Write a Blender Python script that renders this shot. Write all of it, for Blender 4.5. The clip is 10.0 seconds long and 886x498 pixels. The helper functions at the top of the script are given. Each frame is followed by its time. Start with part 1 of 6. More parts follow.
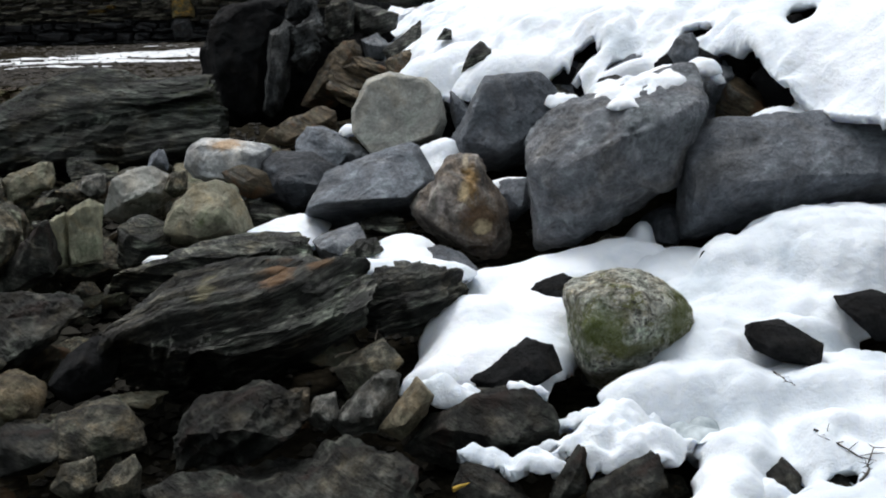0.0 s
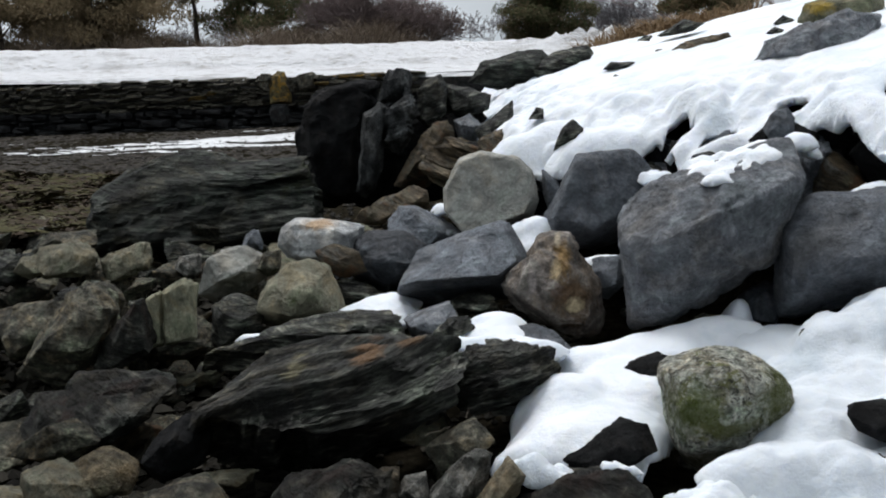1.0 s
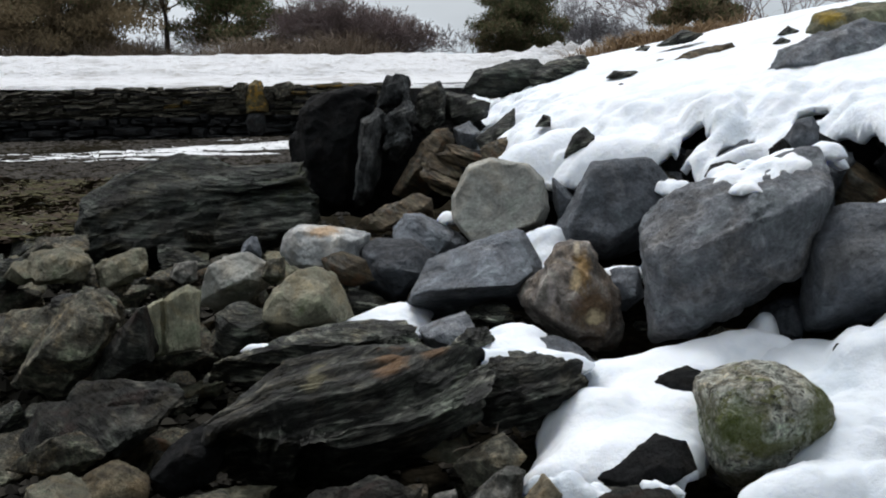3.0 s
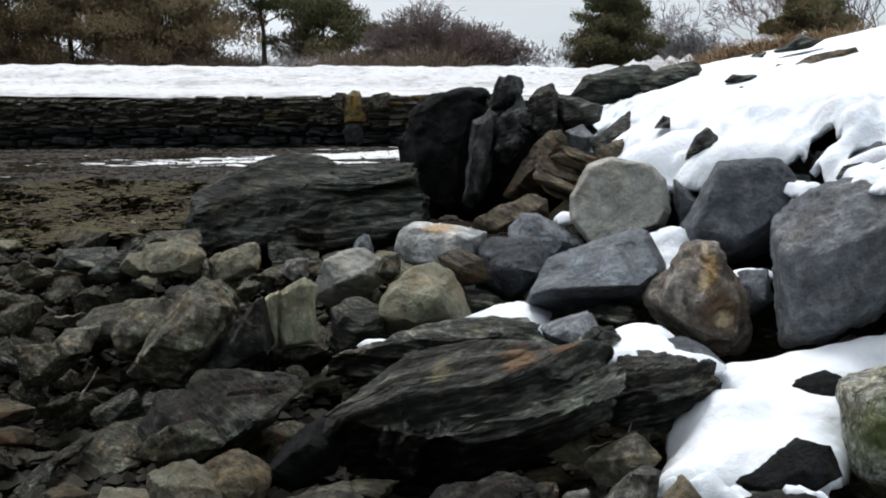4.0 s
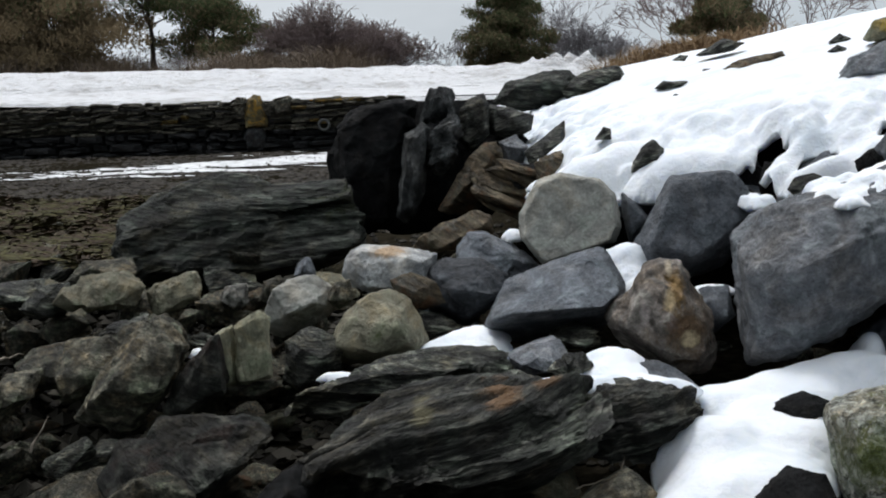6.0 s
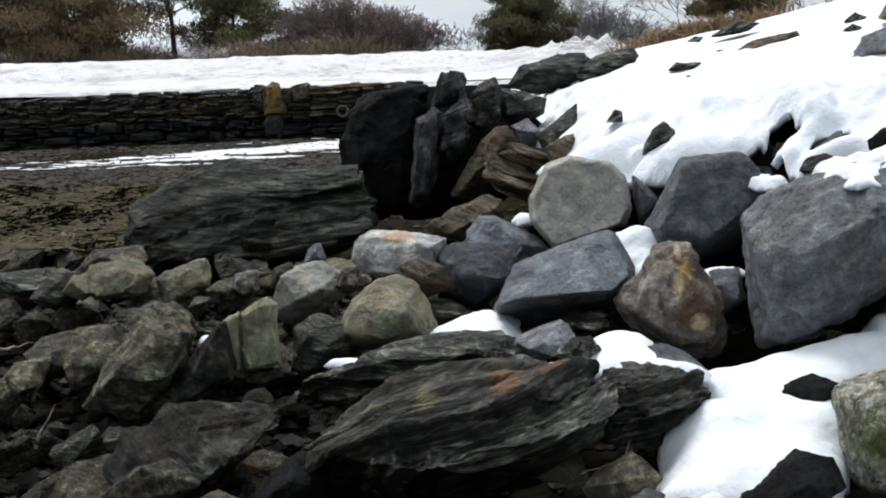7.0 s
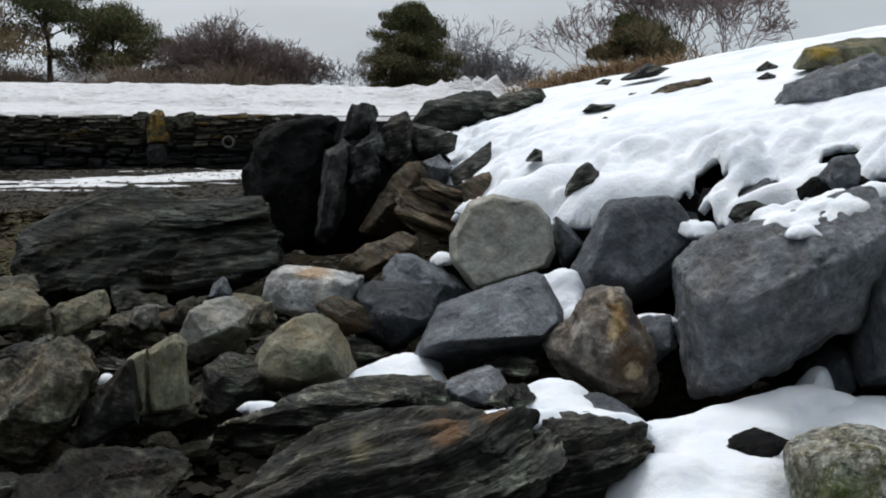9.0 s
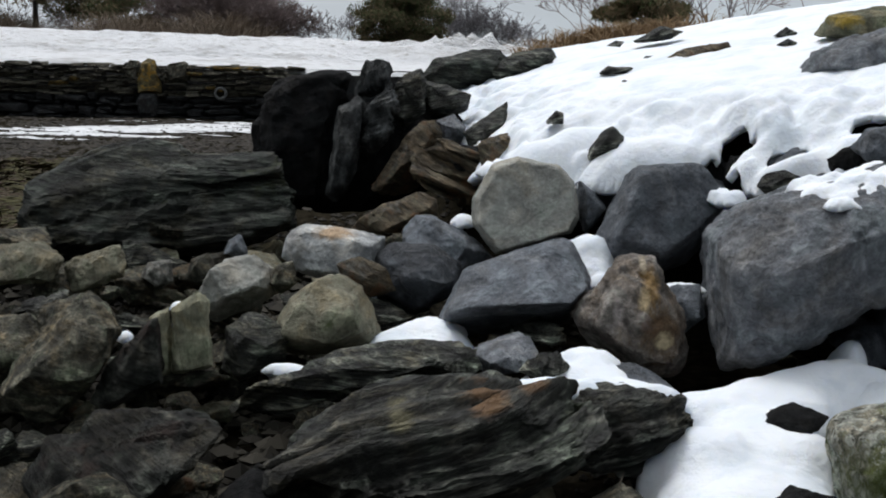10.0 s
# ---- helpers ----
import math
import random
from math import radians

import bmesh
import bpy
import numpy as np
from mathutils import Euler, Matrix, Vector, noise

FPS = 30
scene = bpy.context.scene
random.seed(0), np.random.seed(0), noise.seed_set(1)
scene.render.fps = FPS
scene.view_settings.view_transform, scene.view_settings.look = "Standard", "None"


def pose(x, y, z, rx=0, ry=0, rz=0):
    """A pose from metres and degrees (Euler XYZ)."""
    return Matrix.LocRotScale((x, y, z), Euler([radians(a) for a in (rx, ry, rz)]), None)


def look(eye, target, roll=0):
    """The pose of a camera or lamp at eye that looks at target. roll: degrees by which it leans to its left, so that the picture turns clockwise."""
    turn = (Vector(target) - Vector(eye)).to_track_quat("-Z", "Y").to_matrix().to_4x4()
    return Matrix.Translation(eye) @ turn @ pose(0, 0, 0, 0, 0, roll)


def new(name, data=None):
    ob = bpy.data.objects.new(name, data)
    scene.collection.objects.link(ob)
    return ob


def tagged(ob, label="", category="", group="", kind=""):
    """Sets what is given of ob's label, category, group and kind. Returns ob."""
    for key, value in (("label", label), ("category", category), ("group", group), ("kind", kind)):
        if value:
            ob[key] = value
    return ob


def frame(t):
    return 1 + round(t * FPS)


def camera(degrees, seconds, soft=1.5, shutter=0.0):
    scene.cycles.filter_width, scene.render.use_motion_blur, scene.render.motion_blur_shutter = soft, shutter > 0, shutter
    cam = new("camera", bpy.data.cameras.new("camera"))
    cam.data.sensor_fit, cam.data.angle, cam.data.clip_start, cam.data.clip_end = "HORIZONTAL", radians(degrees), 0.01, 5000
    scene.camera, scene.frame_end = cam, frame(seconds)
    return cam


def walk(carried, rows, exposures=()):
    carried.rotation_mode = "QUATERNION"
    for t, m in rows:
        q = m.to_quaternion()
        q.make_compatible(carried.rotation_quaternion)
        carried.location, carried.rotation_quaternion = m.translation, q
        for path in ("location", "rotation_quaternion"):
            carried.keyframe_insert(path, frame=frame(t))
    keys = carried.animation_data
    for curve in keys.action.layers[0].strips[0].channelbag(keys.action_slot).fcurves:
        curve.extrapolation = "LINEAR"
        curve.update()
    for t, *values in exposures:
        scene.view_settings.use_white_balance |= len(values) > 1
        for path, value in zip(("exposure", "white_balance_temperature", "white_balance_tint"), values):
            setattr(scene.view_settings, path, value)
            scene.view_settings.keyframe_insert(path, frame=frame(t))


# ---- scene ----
cam = camera(37.6, 10.0, soft=1.9)
PATH = [
    (0, (0.141, -0.145, 1.76), (0.106, 1.806, 1.319), -1.4),
    (0.5, (0.149, -0.145, 1.748), (0.058, 1.823, 1.404), -1.9),
    (1, (0.154, -0.107, 1.728), (-0.023, 1.861, 1.416), -2.3),
    (1.5, (0.137, -0.045, 1.694), (-0.089, 1.909, 1.33), -2.4),
    (2, (0.082, 0.015, 1.684), (-0.091, 1.977, 1.334), -1.6),
    (2.2, (0.064, 0.03, 1.694), (-0.089, 1.992, 1.336), -1.6),
    (3.3, (-0.199, 0.164, 1.66), (-0.321, 2.141, 1.384), -1.4),
    (3.5, (-0.227, 0.191, 1.651), (-0.431, 2.162, 1.373), -1.2),
    (4, (-0.325, 0.252, 1.537), (-0.581, 2.218, 1.274), -0.8),
    (4.5, (-0.476, 0.429, 1.604), (-0.558, 2.41, 1.341), -1.2),
    (5, (-0.633, 0.507, 1.634), (-0.538, 2.481, 1.327), -2.1),
    (5.5, (-0.718, 0.462, 1.648), (-0.7, 2.439, 1.345), -1.7),
    (6, (-0.677, 0.434, 1.676), (-0.769, 2.413, 1.402), -2.0),
    (6.2, (-0.634, 0.439, 1.66), (-0.762, 2.418, 1.396), -2.2),
    (7.3, (-0.595, 0.512, 1.666), (-0.721, 2.485, 1.365), -2.8),
    (7.5, (-0.597, 0.536, 1.682), (-0.703, 2.517, 1.433), -2.4),
    (8, (-0.648, 0.533, 1.71), (-0.693, 2.524, 1.526), -2.2),
    (8.5, (-0.731, 0.66, 1.663), (-0.777, 2.648, 1.455), -1.0),
    (9, (-0.86, 0.794, 1.63), (-0.794, 2.778, 1.388), -0.3),
    (9.5, (-0.987, 0.862, 1.64), (-0.864, 2.842, 1.391), 0.3),
    (10, (-1.088, 0.926, 1.645), (-0.992, 2.9, 1.337), 1.2),
]
walk(cam, [(t, look(eye, target, roll)) for t, eye, target, roll in PATH],
     exposures=[(0, 0.11), (0.5, -0.06), (1, -0.11), (1.5, -0.06), (2, 0.09), (3.5, -0.11), (4, 0.19), (4.5, 0.11), (5, -0.06), (6, -0.05), (7.5, 0.33), (8, -0.15), (8.5, -0.19), (9, -0.23), (9.5, -0.20), (10, -0.20)])

# ---- sky and sun: flat winter overcast ----
SUN_ELEV, SUN_AZ = 62.0, -25.0
world = bpy.data.worlds.new("winter_sky")
scene.world = world
world.use_nodes = True
wn, wl = world.node_tree.nodes, world.node_tree.links
sky = wn.new("ShaderNodeTexSky")
sky.sky_type, sky.sun_disc = "NISHITA", False
sky.sun_elevation, sky.sun_rotation = radians(SUN_ELEV), radians(SUN_AZ)
sky.dust_density, sky.ozone_density = 3.0, 2.0
skygain = wn.new("ShaderNodeVectorMath")
skygain.operation = "SCALE"
skygain.inputs["Scale"].default_value = 0.1
wl.new(sky.outputs[0], skygain.inputs[0])
wtc = wn.new("ShaderNodeTexCoord")
toward = wn.new("ShaderNodeVectorMath")
toward.operation = "DOT_PRODUCT"
toward.inputs[1].default_value = (math.sin(radians(SUN_AZ)) * math.cos(radians(SUN_ELEV)), math.cos(radians(SUN_AZ)) * math.cos(radians(SUN_ELEV)), math.sin(radians(SUN_ELEV)))
wl.new(wtc.outputs["Generated"], toward.inputs[0])
wfit = wn.new("ShaderNodeMapRange")
wfit.inputs["From Min"].default_value, wfit.inputs["From Max"].default_value = -0.6, 1.0
wl.new(toward.outputs["Value"], wfit.inputs[0])
wramp = wn.new("ShaderNodeValToRGB")
wramp.color_ramp.elements[0].position, wramp.color_ramp.elements[0].color = 0.0, (0.16, 0.18, 0.21, 1)
wramp.color_ramp.elements[1].position, wramp.color_ramp.elements[1].color = 1.0, (2.9, 2.96, 3.1, 1)
mid_el = wramp.color_ramp.elements.new(0.62)
mid_el.color = (1.17, 1.30, 1.42, 1)
wl.new(wfit.outputs[0], wramp.inputs[0])
wmap = wn.new("ShaderNodeMapping")
wmap.inputs["Scale"].default_value = (2.2, 2.2, 7.0)
wl.new(wtc.outputs["Generated"], wmap.inputs[0])
wnoise = wn.new("ShaderNodeTexNoise")
wnoise.inputs["Scale"].default_value, wnoise.inputs["Detail"].default_value = 1.6, 5.0
wl.new(wmap.outputs[0], wnoise.inputs["Vector"])
wrange = wn.new("ShaderNodeMapRange")
wrange.inputs["From Min"].default_value, wrange.inputs["From Max"].default_value = 0.3, 0.7
wrange.inputs["To Min"].default_value, wrange.inputs["To Max"].default_value = 0.82, 1.2
wl.new(wnoise.outputs[0], wrange.inputs[0])
wcloud = wn.new("ShaderNodeVectorMath")
wcloud.operation = "SCALE"
wl.new(wramp.outputs[0], wcloud.inputs[0])
wl.new(wrange.outputs[0], wcloud.inputs["Scale"])
wmix = wn.new("ShaderNodeMix")
wmix.data_type = "RGBA"
wmix.inputs["Factor"].default_value = 0.88
wl.new(skygain.outputs[0], wmix.inputs["A"])
wl.new(wcloud.outputs[0], wmix.inputs["B"])
wbg = wn["Background"] if "Background" in wn else wn.new("ShaderNodeBackground")
wbg.inputs["Strength"].default_value = 0.50
wl.new(wmix.outputs["Result"], wbg.inputs[0])
wout = wn["World Output"] if "World Output" in wn else wn.new("ShaderNodeOutputWorld")
wl.new(wbg.outputs[0], wout.inputs[0])

sun = new("sun", bpy.data.lights.new("sun", "SUN"))
sun.data.energy, sun.data.angle, sun.data.color = 2.2, radians(22), (0.97, 0.98, 1.0)
sun.matrix_world = look((0, 0, 0), (-math.sin(radians(SUN_AZ)) * math.cos(radians(SUN_ELEV)), -math.cos(radians(SUN_AZ)) * math.cos(radians(SUN_ELEV)), -math.sin(radians(SUN_ELEV))))
scene.view_settings.exposure = 0.0


# ---- materials ----
def start_mat(name):
    m = bpy.data.materials.new(name)
    m.use_nodes = True
    t = m.node_tree
    return m, t.nodes, t.links, t.nodes["Principled BSDF"]


def noise_node(n, l, vec, scale, detail=6.0, rough=0.55, stretch=None, turn=(0, 0, 0), distortion=0.0):
    if stretch:
        mp = n.new("ShaderNodeMapping")
        mp.vector_type = "TEXTURE"
        mp.inputs["Rotation"].default_value = [radians(a) for a in turn]
        mp.inputs["Scale"].default_value = stretch
        l.new(vec, mp.inputs[0])
        vec = mp.outputs[0]
    t = n.new("ShaderNodeTexNoise")
    t.inputs["Scale"].default_value, t.inputs["Detail"].default_value, t.inputs["Roughness"].default_value = scale, detail, rough
    t.inputs["Distortion"].default_value = distortion
    l.new(vec, t.inputs["Vector"])
    return t.outputs[0]


def ramp(n, l, fac, *stops):
    r = n.new("ShaderNodeValToRGB")
    e = r.color_ramp.elements
    while len(e) < len(stops):
        e.new(0.5)
    for k, (p, c) in enumerate(stops):
        e[k].position = p
        e[k].color = (*c, 1) if not isinstance(c, (int, float)) else (c, c, c, 1)
    l.new(fac, r.inputs[0])
    return r.outputs[0]


def mix(n, l, fac, a, b, blend="MIX"):
    m = n.new("ShaderNodeMix")
    m.data_type, m.blend_type = "RGBA", blend
    for sock, v in ((m.inputs["Factor"], fac), (m.inputs["A"], a), (m.inputs["B"], b)):
        if isinstance(v, (int, float)):
            sock.default_value = v
        elif isinstance(v, tuple):
            sock.default_value = (*v, 1)
        else:
            l.new(v, sock)
    return m.outputs["Result"]


def bump(n, l, height, strength, distance, normal=None):
    b = n.new("ShaderNodeBump")
    b.inputs["Strength"].default_value, b.inputs["Distance"].default_value = strength, distance
    l.new(height, b.inputs["Height"])
    if normal is not None:
        l.new(normal, b.inputs["Normal"])
    return b.outputs[0]


def varied(n, l, col, low, high):
    """Each object a little lighter or darker than the next."""
    info = n.new("ShaderNodeObjectInfo")
    r = n.new("ShaderNodeMapRange")
    r.inputs["To Min"].default_value, r.inputs["To Max"].default_value = low, high
    l.new(info.outputs["Random"], r.inputs[0])
    s = n.new("ShaderNodeVectorMath")
    s.operation = "SCALE"
    l.new(col, s.inputs[0])
    l.new(r.outputs[0], s.inputs["Scale"])
    return s.outputs[0]


def stain_mask(n, l, value):
    r = n.new("ShaderNodeMapRange")
    r.inputs["From Min"].default_value, r.inputs["From Max"].default_value = 1.75, 2.45
    r.inputs["To Min"].default_value, r.inputs["To Max"].default_value = 0.8, 0.0
    l.new(value, r.inputs[0])
    return r.outputs[0]


def rock_mat(name, dark, mid, light, grain=9.0, strata=None, dip=(0, 12, 0), spots=(), rough=(0.62, 0.9), relief=1.0, vary=(0.8, 1.2), stains=(), tint=0.6, calm=0.0, gloss=0.2):
    """Weathered rock. strata: strength of bedding streaks; dip: their turn; spots: (colour, scale, threshold) patches
    of lichen, rust, quartz or dark pits.
    """
    m, n, l, p = start_mat(name)
    tc = n.new("ShaderNodeTexCoord").outputs["Object"]
    big = noise_node(n, l, tc, 2.3, 5)
    fine = noise_node(n, l, tc, grain * 6, 9, 0.7)
    lay_flat = dict(stretch=(1.7, 1.7, 0.38), turn=dip) if strata and strata >= 0.5 else {}
    mid_n = noise_node(n, l, tc, grain, 10, 0.7, **lay_flat)
    pits = n.new("ShaderNodeTexVoronoi")
    pits.inputs["Scale"].default_value = grain * 3.5
    pits.inputs["Randomness"].default_value = 1.0
    l.new(tc, pits.inputs["Vector"])
    pit = ramp(n, l, pits.outputs["Distance"], (0.05, 0.35), (0.3, 1.0))
    col = ramp(n, l, mid_n, (0.36, dark), (0.5, mid), (0.66, light))
    col = mix(n, l, calm, col, mid)
    col = mix(n, l, 0.7 - 0.45 * calm, col, ramp(n, l, big, (0.34, 0.55), (0.66, 1.4)), "MULTIPLY")
    streak = noise_node(n, l, tc, 7.0, 8, 0.68, stretch=(1.0, 1.0, 0.3), turn=(20, -25, 10))
    col = mix(n, l, 0.6 * calm, col, ramp(n, l, streak, (0.36, 0.6), (0.64, 1.4)), "MULTIPLY")
    col = mix(n, l, 0.5 - 0.25 * calm, col, ramp(n, l, fine, (0.36, 0.5), (0.64, 1.5)), "MULTIPLY")
    col = mix(n, l, 0.3 - 0.15 * calm, col, pit, "MULTIPLY")
    blotch = noise_node(n, l, tc, 11.0, 4, 0.6, distortion=0.9, **lay_flat)
    col = mix(n, l, 0.55, col, ramp(n, l, blotch, (0.32, 0.62), (0.5, 1.0), (0.68, 1.45)), "MULTIPLY")
    hue = noise_node(n, l, tc, 3.1, 6, 0.65, distortion=0.7)
    col = mix(n, l, tint, col, ramp(n, l, hue, (0.34, (1.25, 1.0, 0.68)), (0.5, (1.0, 1.0, 1.0)), (0.66, (0.84, 1.06, 0.92))), "MULTIPLY")
    vein = noise_node(n, l, tc, 1.7, 4, 0.55, distortion=1.2)
    col = mix(n, l, ramp(n, l, vein, (0.494, 0.0), (0.5, 0.22), (0.506, 0.0)), col, light)
    nrm = bump(n, l, fine, 0.4 * relief, 0.008)
    nrm = bump(n, l, pit, 0.5 * relief, 0.012, nrm)
    nrm = bump(n, l, mid_n, 1.0 * relief, 0.06, nrm)
    nrm = bump(n, l, blotch, 0.4 * relief, 0.05, nrm)
    crack = n.new("ShaderNodeTexVoronoi")
    crack.feature = "DISTANCE_TO_EDGE"
    crack.inputs["Scale"].default_value = 2.6
    bent = n.new("ShaderNodeVectorMath")
    bent.operation = "MULTIPLY_ADD"
    l.new(streak, bent.inputs[0])
    bent.inputs[1].default_value = (0.7, 0.5, 0.6)
    l.new(tc, bent.inputs[2])
    l.new(bent.outputs[0], crack.inputs["Vector"])
    split = ramp(n, l, crack.outputs["Distance"], (0.0, 0.0), (0.022, 1.0))
    col = mix(n, l, 0.22, col, split, "MULTIPLY")
    nrm = bump(n, l, split, 0.45, 0.008, nrm)
    if strata:
        st = noise_node(n, l, tc, 5.0, 7, 0.6, stretch=(1.0, 1.0, 0.11), turn=dip, distortion=0.5)
        st2 = noise_node(n, l, tc, 16.0, 5, 0.6, stretch=(1.0, 1.0, 0.07), turn=dip, distortion=0.3)
        col = mix(n, l, min(1.0, strata), col, ramp(n, l, st, (0.36, 0.36), (0.5, 0.9), (0.66, 1.8)), "MULTIPLY")
        col = mix(n, l, 0.5 * min(1.0, strata), col, ramp(n, l, st2, (0.38, 0.4), (0.62, 1.7)), "MULTIPLY")
        nrm = bump(n, l, st, 0.9 * relief, 0.05, nrm)
        nrm = bump(n, l, st2, 0.6 * relief, 0.02, nrm)
    for k, (c, scale, low) in enumerate(spots):
        sp = noise_node(n, l, tc, scale, 6, 0.66, distortion=0.6)
        if k:
            off = n.new("ShaderNodeVectorMath")
            off.inputs[1].default_value = (7.3 * k, 3.1 * k, 5.7 * k)
            l.new(tc, off.inputs[0])
            sp = noise_node(n, l, off.outputs[0], scale, 6, 0.66, distortion=0.6)
        col = mix(n, l, ramp(n, l, sp, (low, 0.0), (low + 0.07, 0.9)), col, mix(n, l, 0.6, c, ramp(n, l, fine, (0.3, 0.45), (0.7, 1.3)), "MULTIPLY"))
    for where, radii, c in stains:
        d = n.new("ShaderNodeVectorMath")
        d.operation = "SUBTRACT"
        d.inputs[1].default_value = where
        l.new(tc, d.inputs[0])
        e = n.new("ShaderNodeVectorMath")
        e.operation = "DIVIDE"
        e.inputs[1].default_value = radii
        l.new(d.outputs[0], e.inputs[0])
        f = n.new("ShaderNodeVectorMath")
        f.operation = "LENGTH"
        l.new(e.outputs[0], f.inputs[0])
        g = n.new("ShaderNodeMath")
        g.operation = "MULTIPLY_ADD"
        l.new(noise_node(n, l, tc, 9.0, 8, 0.72, distortion=1.0, **lay_flat), g.inputs[0])
        g.inputs[1].default_value = 2.6
        l.new(f.outputs["Value"], g.inputs[2])
        col = mix(n, l, stain_mask(n, l, g.outputs[0]), col, mix(n, l, 0.7, c, ramp(n, l, fine, (0.3, 0.4), (0.7, 1.35)), "MULTIPLY"))
    geo = n.new("ShaderNodeNewGeometry")
    # edge highlights put into the colour, with some wear: convex edges paler
    worn = ramp(n, l, geo.outputs["Pointiness"], (0.51, 0.0), (0.60, 0.3))
    col = mix(n, l, worn, col, mix(n, l, 1.0, col, (1.9, 1.9, 1.9), "MULTIPLY"))
    col = varied(n, l, col, 1.2 * vary[0], 1.2 * vary[1])
    l.new(col, p.inputs["Base Color"])
    l.new(ramp(n, l, mid_n, (0.3, rough[0]), (0.7, rough[1])), p.inputs["Roughness"])
    p.inputs["Specular IOR Level"].default_value = gloss
    l.new(nrm, p.inputs["Normal"])
    return m


GREEN, LICHEN, RUST, QUARTZ, OCHRE = (0.06, 0.075, 0.02), (0.30, 0.31, 0.25), (0.22, 0.10, 0.035), (0.62, 0.60, 0.55), (0.30, 0.20, 0.05)
M_GREY = rock_mat("grey_granite", (0.066, 0.071, 0.079), (0.175, 0.184, 0.2), (0.39, 0.4, 0.42), spots=[((0.07, 0.073, 0.08), 3.4, 0.6), ((0.33, 0.34, 0.35), 11.0, 0.63)], relief=1.6, tint=0.35, calm=0.5)
M_BLUE = rock_mat("blue_grey_granite", (0.058, 0.064, 0.073), (0.138, 0.15, 0.168), (0.29, 0.31, 0.335), spots=[((0.07, 0.075, 0.085), 2.8, 0.61), ((0.24, 0.255, 0.27), 10.0, 0.67)], relief=1.3, tint=0.25, calm=0.6)
M_DARKGREY = rock_mat("dark_wet_blue_grey_rock", (0.012, 0.0135, 0.016), (0.03, 0.033, 0.038), (0.10, 0.107, 0.117), spots=[((0.3, 0.31, 0.32), 9.0, 0.72)], rough=(0.45, 0.8), relief=1.1, tint=0.2, calm=0.5)
M_PALE = rock_mat("pale_grey_granite", (0.15, 0.149, 0.133), (0.24, 0.238, 0.214), (0.35, 0.346, 0.312), relief=0.6, tint=0.35, calm=0.75)
M_OLIVE = rock_mat("olive_stone", (0.0935, 0.088, 0.0616), (0.1562, 0.1463, 0.1045), (0.242, 0.2255, 0.165), spots=[(GREEN, 3.0, 0.62), ((0.19, 0.14, 0.09), 2.5, 0.64)], calm=0.5)
M_YLICHEN = rock_mat("yellow_lichened_stone", (0.0693, 0.0673, 0.0431), (0.11, 0.105, 0.0697), (0.163, 0.154, 0.105), spots=[(GREEN, 3.0, 0.62), ((0.19, 0.14, 0.09), 2.5, 0.64)], stains=[((-0.2, -0.2, 0.02), (0.10, 0.4, 0.06), (0.30, 0.20, 0.02))])
M_DARK = rock_mat("dark_schist", (0.006212, 0.006363, 0.005613), (0.02712, 0.02738, 0.0235), (0.1913, 0.1938, 0.1638), strata=0.9, dip=(0, -14, 0), rough=(0.5, 0.85))
M_DARKL = rock_mat("dark_bedded_schist", (0.007466, 0.007587, 0.006642), (0.0324, 0.03348, 0.02768), (0.2525, 0.2565, 0.2079), strata=1.0, dip=(0, 8, 0), spots=[((0.06, 0.065, 0.035), 2.2, 0.66)], rough=(0.5, 0.85))
M_LEDGE = rock_mat("greenish_grey_ledge_schist", (0.009, 0.0095, 0.0082), (0.027, 0.029, 0.0245), (0.115, 0.12, 0.102), strata=0.5, dip=(0, 4, 0), spots=[((0.055, 0.062, 0.033), 2.0, 0.62)])
M_CRUST = rock_mat("crusted_brown_rock", (0.05, 0.04, 0.025), (0.12, 0.097, 0.06), (0.25, 0.21, 0.14), grain=14, relief=1.6)
M_SLAB = rock_mat("streaked_schist", (0.007563, 0.007425, 0.006325), (0.025, 0.0247, 0.021), (0.14, 0.139, 0.117), strata=0.75, dip=(0, -17, 0), spots=[((0.05, 0.055, 0.03), 3.0, 0.66)], rough=(0.5, 0.85), stains=[((0.23, -0.1, 0.28), (0.08, 0.5, 0.035), (0.165, 0.09, 0.04)), ((0.42, -0.1, 0.30), (0.06, 0.5, 0.02), (0.14, 0.08, 0.04)), ((-0.08, -0.1, 0.22), (0.05, 0.5, 0.025), (0.19, 0.17, 0.1)), ((-0.42, -0.1, 0.21), (0.06, 0.5, 0.025), (0.36, 0.32, 0.22))])
# black rock, its base colour lowered further to hold deep shade
M_BLACK = rock_mat("shade_black_rock", (0.004, 0.004, 0.0044), (0.01, 0.01, 0.0105), (0.0208, 0.0208, 0.0208), rough=(0.7, 0.95), spots=[((0.018, 0.022, 0.008), 3.0, 0.66)], gloss=0.12, relief=1.6)
M_UPRIGHT = rock_mat("upright_schist", (0.014, 0.0145, 0.0145), (0.045, 0.047, 0.047), (0.12, 0.123, 0.122), strata=0.25, dip=(0, 78, 0), tint=0.25)
M_BROWN = rock_mat("brown_schist", (0.042, 0.034, 0.024), (0.092, 0.074, 0.05), (0.19, 0.155, 0.105), strata=0.5, dip=(0, 30, 0), spots=[((0.17, 0.093, 0.048), 2.2, 0.53), ((0.16, 0.155, 0.135), 3.0, 0.6)])
